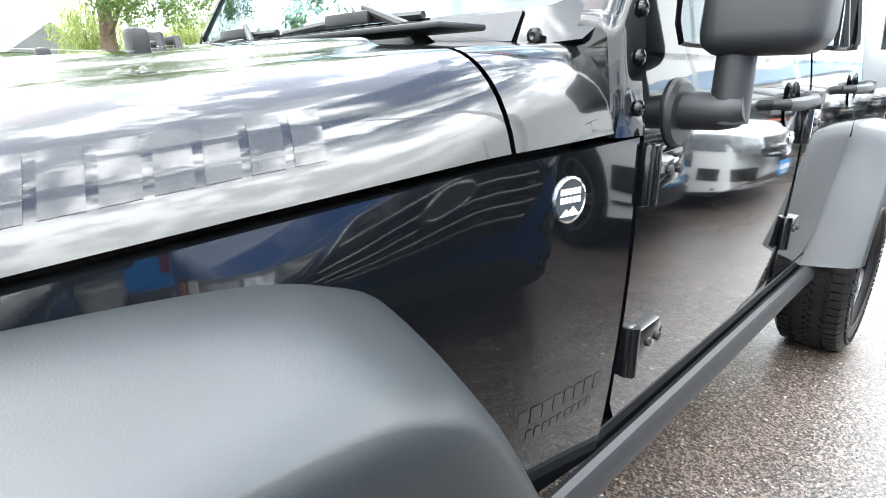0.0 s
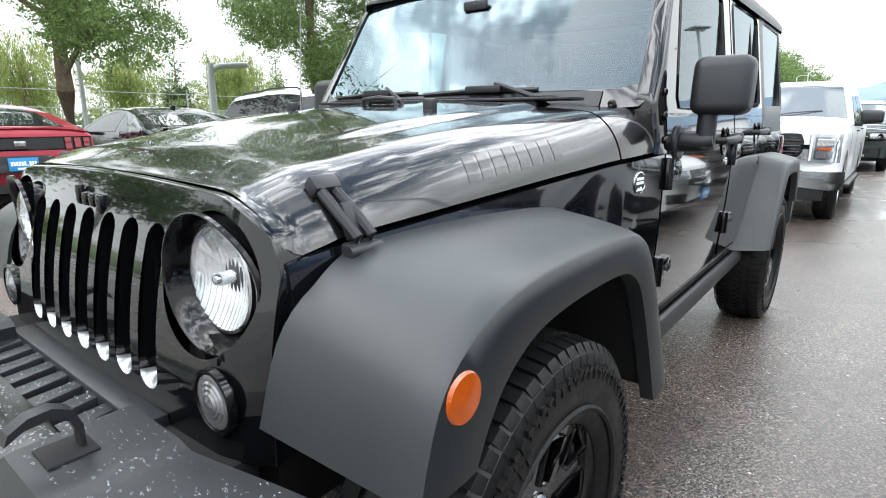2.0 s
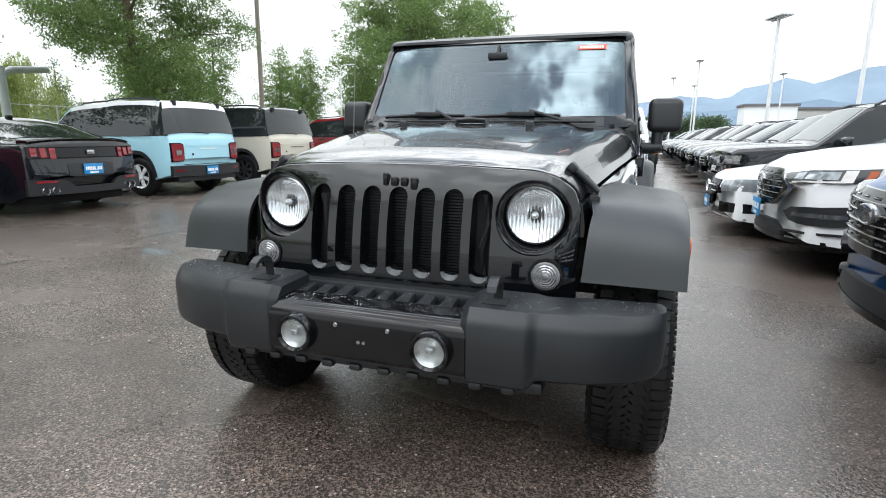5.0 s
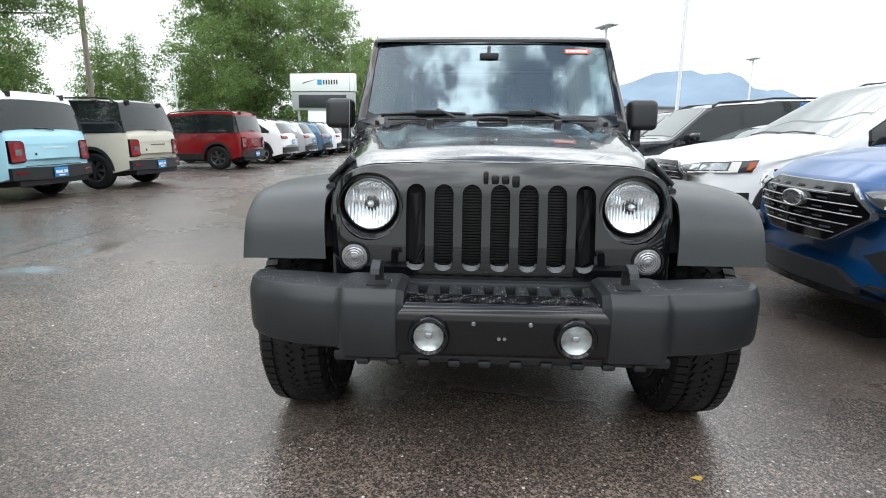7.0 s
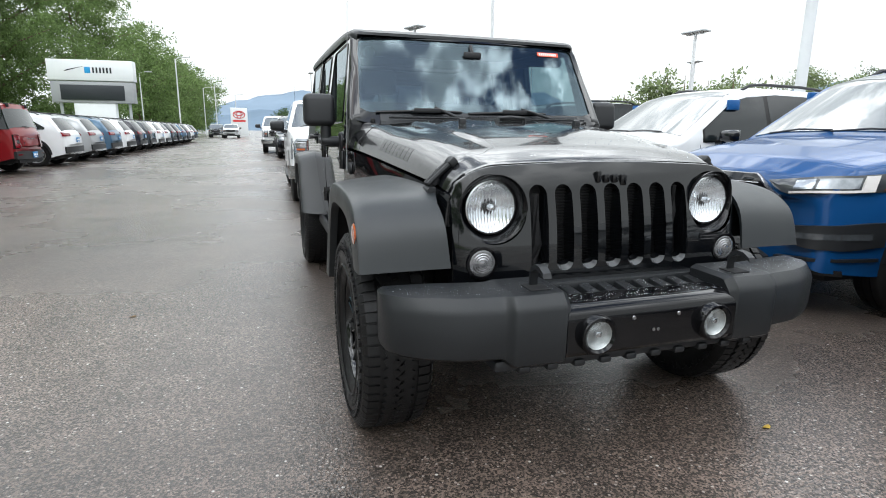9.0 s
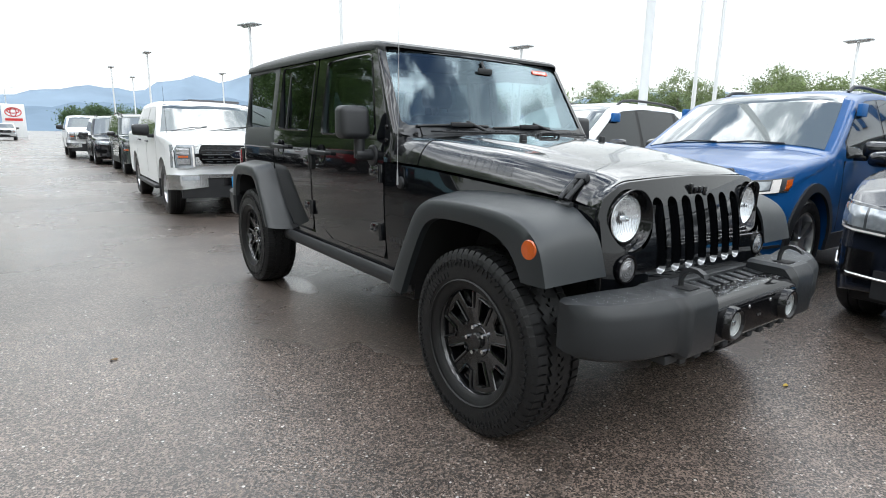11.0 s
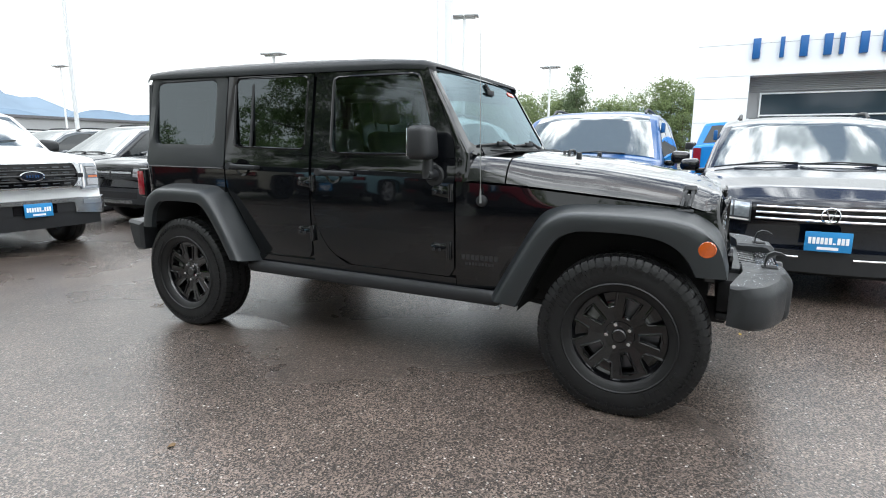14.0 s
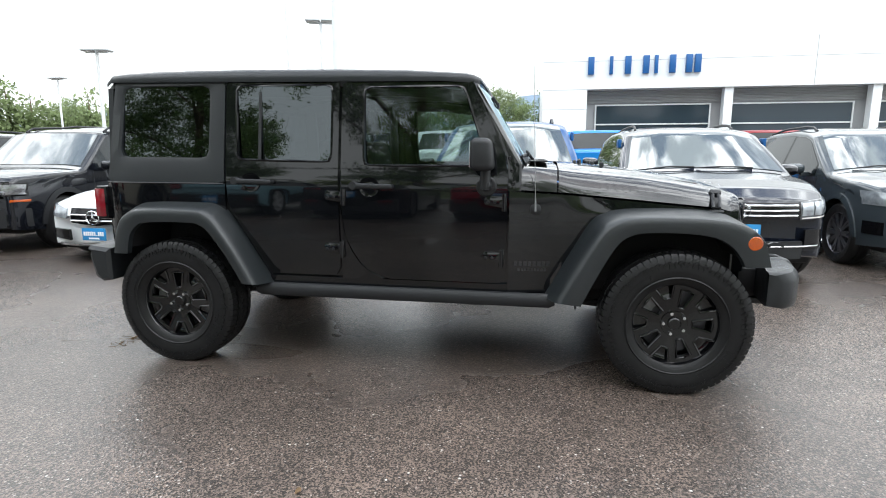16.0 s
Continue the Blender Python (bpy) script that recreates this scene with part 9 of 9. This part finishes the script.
for x, y, h, t in ((6.1, 25.0, 6.0, 20), (17.5, 19.05, 5.55, 10), (18.0, 9.3, 6.45, 15), (30.0, 9.0, 6.0, 0), (22.0, 44.0, 7.0, 10), (5.6, 50.0, 7.4, 0), (4.6, 66.0, 7.6, 0), (7.5, 74.0, 7.4, 0), (14.0, 60.0, 7.2, 0), (30.0, 33.0, 6.4, 0)):
    lot_lamp(x, y, h, t)
plain_pole(6.8, 17.0, 16.0, 0.06, "white_pole", "tall slim white flagpole beside the lot")
plain_pole(6.9, 4.65, 14.0, 0.085, "white_pole", "thick pale grey steel pole between parked cars")
plain_pole(23.0, 13.0, 14.0, 0.10, "white_pole", "tall slim white steel pole")
plain_pole(-14.2, 18.0, 11.5, 0.10, "wood_pole", "weathered wooden utility pole", "utility_pole")
for k, (x, y, h) in enumerate(((-9.6, 65.0, 8.5), (-15.5, 78.0, 8.0), (-8.0, 95.0, 8.0), (-6.0, 120.0, 8.0), (-11.0, 110.0, 8.5), (-26.5, 47.0, 7.6))):
    e = plain_pole(x, y, h, 0.08, "white_pole", "slim white street lamp by the road", "street_lamp")
    bm = bmesh.new()
    pipe(bm, [(0, 0, h - 0.1), (0.4, 0, h + 0.15), (1.1, 0, h + 0.2)], 0.04, 8)
    box(bm, 0.9, 1.5, -0.1, 0.1, h + 0.14, h + 0.24, 0.03)
    part("lamp_arm", bm, "white_pole", e)
e = plain_pole(-17.5, 9.9, 3.1, 0.15, "pole", "thick grey steel mast with a cross arm", "barrier_mast")
bm = bmesh.new()
pipe(bm, [(0, 0, 2.85), (0.05, 0.25, 3.02), (0.05, 1.4, 3.15)], 0.11, 12)
part("cross_arm", bm, "pole", e)
e = plain_pole(-17.0, 5.6, 5.2, 0.07, "pole", "slim grey lamp post leaning slightly", "lamp_post")
# utility wires and chain fence
bm = bmesh.new()
for z in (2.1, 1.55, 0.9):
    tube(bm, (-19.5, -16, z), (-19.5, 34, z), 0.012, seg=5)
fence = part("fence_wire", bm, "pole")
fence.parent = thing("wire_fence", "grey wire fence with steel posts", "fence")
for k in range(17):
    bm = bmesh.new()
    tube(bm, (-19.5, -14 + 3 * k, 0), (-19.5, -14 + 3 * k, 2.15), 0.03, seg=8)
    part("post", bm, "pole", fence.parent)
# verge behind the west row
bm = bmesh.new()
rows = [[(x, y, 0.02 + 0.10 * min(1, max(0, (-12.4 - x) / 0.4))) for x in (-12.2, -12.4, -12.8, -16, -24, -60)] for y in span(-30, 140, 30)]
grid_mesh(bm, rows)
verge = part("grass_verge", bm, "grass")
tagged(verge, "grass verge behind the parked cars", "grass", kind="structure")
bm = bmesh.new()
box(bm, -12.3, -12.12, -30, 140, 0, 0.13, 0.02)
kerb = part("kerb", bm, "concrete")
tagged(kerb, "low concrete kerb", "kerb", kind="structure")

# ---- signs ----
sign = thing("dealer_sign", "white roadside dealer sign with a dark display screen", "sign", "", pose(-13.0, 46.5, 0, 0, 0, -6) @ Matrix.Scale(1.23, 4))
bm = bmesh.new()
box(bm, -2.35, 2.35, -0.3, 0.3, 3.75, 4.95, 0.03)
part("head_panel", bm, "sign_white", sign)
bm = bmesh.new()
box(bm, -2.28, 2.28, -0.26, 0.26, 2.45, 3.70, 0.03)
part("screen_frame", bm, "panel_grey", sign)
bm = bmesh.new()
box(bm, -1.75, 1.75, -0.31, -0.24, 2.62, 3.50, 0.01)
part("screen", bm, "screen_dark", sign)
bm = bmesh.new()
box(bm, -1.15, 1.15, -0.2, 0.2, 0.0, 2.45, 0.02)
part("plinth", bm, "sign_white", sign)
for x in (-1.9, 1.9):
    bm = bmesh.new()
    tube(bm, (x, 0, 0), (x, 0, 2.5), 0.09)
    part("post", bm, "pole", sign)
for k in range(6):
    bm = bmesh.new()
    x = 0.16 + k * 0.19
    box(bm, x - 0.045, x + 0.045, -0.325, -0.29, 4.20, 4.52)
    part("print_bar", bm, "dark_ink", sign)
bm = bmesh.new()
box(bm, -0.32, 0.0, -0.32, -0.29, 4.18, 4.54, 0.02)
part("blue_mark", bm, "blue_ink", sign)
for k in range(6):
    x = -1.3 + k * 0.17
    bm = bmesh.new()
    plate(bm, [(x - 0.16, -0.305, 4.25 + 0.05 * k), (x + 0.05, -0.305, 4.30 + 0.05 * k), (x + 0.16, -0.305, 4.40 + 0.035 * k), (x, -0.305, 4.36 + 0.04 * k)], (0, -1, 0), 0.01)
    part("ridge_mark", bm, "dark_ink", sign)
tsign = thing("car_brand_sign", "white pylon sign with a red oval mark", "sign", "", pose(-4.6, 95.0, 0) @ Matrix.Scale(0.68, 4))
bm = bmesh.new()
box(bm, -1.9, 1.9, -0.3, 0.3, 0.2, 6.8, 0.1)
part("panel", bm, "sign_white", tsign)
bm = bmesh.new()
for q, (rx_, rz_) in enumerate(((1.3, 0.85), (0.5, 0.83), (0.95, 0.4))):
    rows = [[(math.cos(a) * (rx_ + d), -0.33, 5.2 + (0.2 if q == 2 else 0) + math.sin(a) * (rz_ + d)) for d in (-0.09, 0.09)] for a in span(0, math.tau, 28)[:-1]]
    grid_mesh(bm, rows, close_u=True)
part("oval_mark", bm, "red_sign", tsign)
bm = bmesh.new()
box(bm, -1.4, 1.4, -0.34, -0.29, 3.5, 4.0)
part("print_bar", bm, "red_sign", tsign)

# ---- showroom ----
show = thing("showroom", "white-clad showroom with blue sign blocks over grey glazed front", "building")
FX = 18.2
bm = bmesh.new()
box(bm, FX, FX + 16, -1.15, 0.51, 0, 5.45)
part("wall", bm, "panel_white", show)
bm = bmesh.new()
box(bm, FX, FX + 16, -34, -1.15, 3.73, 5.45)
part("fascia", bm, "panel_white", show)
bm = bmesh.new()
box(bm, FX + 0.7, FX + 16, -34, -1.17, 0, 3.73)
part("back_wall", bm, "panel_grey", show)
# joints of the cladding: shallow ledges
for z in (2.2, 3.0, 3.73, 4.75):
    bm = bmesh.new()
    y0 = -1.26 if z < 3.9 else -34
    box(bm, FX - 0.006, FX + 0.01, y0, 0.51, z - 0.012, z)
    part("cladding_joint", bm, "panel_grey", show)
for y in (-9.0, -17.0, -25.0):
    bm = bmesh.new()
    box(bm, FX - 0.006, FX + 0.01, y - 0.008, y + 0.008, 3.75, 5.44)
    part("cladding_joint", bm, "panel_grey", show)
for k in range(8):
    bm = bmesh.new()
    box(bm, FX + 0.60, FX + 0.72, -34, -1.20, 3.26 + k * 0.058, 3.305 + k * 0.058, 0.008)
    part("slat", bm, "panel_grey", show)
for k in range(5):
    y1 = -1.55 - k * 4.9
    y0 = y1 - 4.2
    bm = bmesh.new()
    box(bm, FX + 0.62, FX + 0.70, y0, y1, 0.1, 3.18)
    w = part("window", bm, "shop_glass", show)
    for z in (0.1, 2.45, 3.18):
        bm = bmesh.new()
        box(bm, FX + 0.58, FX + 0.68, y0 - 0.03, y1 + 0.03, z - 0.025, z + 0.025)
        part("window_frame", bm, "white_pole", w)
    for y in (y0, y1):
        bm = bmesh.new()
        box(bm, FX + 0.585, FX + 0.675, y - 0.025, y + 0.025, 0.1, 3.18)
        part("mullion", bm, "white_pole", w)
    bm = bmesh.new()
    box(bm, FX + 0.1, FX + 0.45, y0 - 0.62, y0 - 0.32, 0, 3.73)
    part("column", bm, "panel_white", show)
# maker's raised sign letters as plain upright blocks
for y in (-1.25, -1.98, -2.58, -3.22, -3.58, -4.15, -4.72, -5.02):
    bm = bmesh.new()
    half = 0.06 if y in (-1.98, -3.58) else 0.11
    box(bm, FX - 0.13, FX - 0.01, y - half, y + half, 4.25, 4.89, 0.01)
    part("sign_block", bm, "letter_blue", show)
# low grey buildings at the far end of the lot
for x0, x1, y0, y1, h, mt in ((16, 44, 72, 80, 4.5, "concrete"), (26, 60, 62, 70, 4.0, "panel_grey"), (12, 17, 66, 70, 4.6, "panel_white")):
    e = thing("warehouse", "low pale flat-roofed building", "building", "", pose((x0 + x1) / 2, (y0 + y1) / 2, 0))
    bm = bmesh.new()
    box(bm, (x0 - x1) / 2, (x1 - x0) / 2, (y0 - y1) / 2, (y1 - y0) / 2, 0, h)
    part("wall", bm, mt, e)
    bm = bmesh.new()
    box(bm, (x0 - x1) / 2 - 0.2, (x1 - x0) / 2 + 0.2, (y0 - y1) / 2 - 0.2, (y1 - y0) / 2 + 0.2, h, h + 0.25)
    part("roof", bm, "roof_grey", e)
house = thing("house", "small pale blue-grey house beyond the trees", "house", "", pose(-46, 7.5, 0, 0, 0, 20))
bm = bmesh.new()
box(bm, -3.5, 3.5, -2.5, 2.5, 0, 3.0)
part("wall", bm, "siding", house)
bm = bmesh.new()
plate(bm, [(-3.8, -2.9, 2.9), (-3.8, 2.9, 2.9), (-3.8, 0, 4.8)], (1, 0, 0), 7.6)
part("roof", bm, "roof_grey", house)

# pines and lamps past the second row of cars
for k, (x, y, h, r) in enumerate(((39.0, 49.5, 7.6, 2.6), (40.3, 48.4, 8.4, 2.4), (41.6, 47.2, 7.9, 2.6), (43.2, 45.6, 7.4, 3.2), (44.9, 44.0, 8.0, 2.6), (46.3, 42.2, 7.0, 3.0), (37.0, 51.0, 6.0, 3.0))):
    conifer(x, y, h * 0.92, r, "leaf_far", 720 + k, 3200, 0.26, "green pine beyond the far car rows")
for x, y in ((47.9, 55.8), (50.3, 53.3)):
    lot_lamp(x, y, 6.3, 40)
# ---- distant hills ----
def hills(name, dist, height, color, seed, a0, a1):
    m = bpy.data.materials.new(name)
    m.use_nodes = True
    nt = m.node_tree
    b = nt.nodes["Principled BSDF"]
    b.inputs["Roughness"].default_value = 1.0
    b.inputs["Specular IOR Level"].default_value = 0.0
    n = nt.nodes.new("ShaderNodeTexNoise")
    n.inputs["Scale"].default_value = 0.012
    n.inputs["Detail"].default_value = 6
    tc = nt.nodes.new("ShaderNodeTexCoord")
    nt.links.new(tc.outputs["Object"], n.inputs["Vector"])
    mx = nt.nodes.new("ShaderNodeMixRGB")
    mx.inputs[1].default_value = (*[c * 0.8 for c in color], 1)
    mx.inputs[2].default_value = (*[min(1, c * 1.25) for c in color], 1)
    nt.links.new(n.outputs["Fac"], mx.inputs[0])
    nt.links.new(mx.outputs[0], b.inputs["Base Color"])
    bm = bmesh.new()
    rows = []
    for k in range(121):
        a = radians(a0 + (a1 - a0) * k / 120)
        h = height * (0.75 + 0.9 * noise.fractal(Vector((math.sin(a) * 2.2 + seed, math.cos(a) * 2.2, seed)), 1.0, 2.0, 5))
        h = max(height * 0.15, h) * interp(math.degrees(a), [(-14, 0.10), (-6, 0.35), (2, 0.66), (14, 0.92), (26, 1.0)])
        row = []
        for j in range(7):
            t = j / 6
            d = dist + 260 * t
            hh = h * t ** 0.7 * (1 + 0.12 * noise.noise(Vector((a * 30, t * 6, seed))))
            row.append((math.sin(a) * d, math.cos(a) * d, -5 + hh))
        rows.append(row)
    grid_mesh(bm, rows)
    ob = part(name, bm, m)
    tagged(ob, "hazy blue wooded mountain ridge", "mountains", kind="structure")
    return ob


# both ridges carry the blue haze of distance in their base colour
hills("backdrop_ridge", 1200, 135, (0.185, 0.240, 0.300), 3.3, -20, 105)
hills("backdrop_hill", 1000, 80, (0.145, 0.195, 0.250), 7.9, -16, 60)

# ---- small things on the ground ----
for i, (x, y) in enumerate(((-2.05, 1.63), (-0.9, -1.25), (0.2, -1.75), (-1.35, -1.05), (0.7, -0.6))):
    bm = bmesh.new()
    rng_ = random.Random(900 + i)
    pts = [(math.cos(a) * 0.018 * rng_.uniform(0.7, 1.3), math.sin(a) * 0.011, 0.004 + 0.004 * math.sin(a * 2)) for a in span(0, math.tau, 8)[:-1]]
    plate(bm, pts, (0, 0, 1), 0.0015)
    lf = part("fallen_leaf", bm, "debris" if i == 0 else "yellow_leaf")
    lf.location = (x, y, 0.0)
    tagged(lf, "small dead leaf lying on the wet asphalt" if i == 0 else "small yellow leaf lying on the wet asphalt", "leaf", "fallen leaves")
bm = bmesh.new()
rng_ = random.Random(77)
for k in range(60):
    a, d = rng_.uniform(0, math.tau), rng_.uniform(0, 0.12)
    c = Vector((math.cos(a) * d * 1.6, math.sin(a) * d * 0.7, 0.002))
    b2 = c + Vector((rng_.uniform(-0.03, 0.03), rng_.uniform(-0.03, 0.03), rng_.uniform(0.004, 0.02)))
    tube(bm, c, b2, 0.002, 0.001, 4)
cl = part("leaf_litter", bm, "debris")
cl.location = (-0.55, 3.54, 0)
tagged(cl, "clump of dead leaf litter on the asphalt", "litter", kind="stuff")
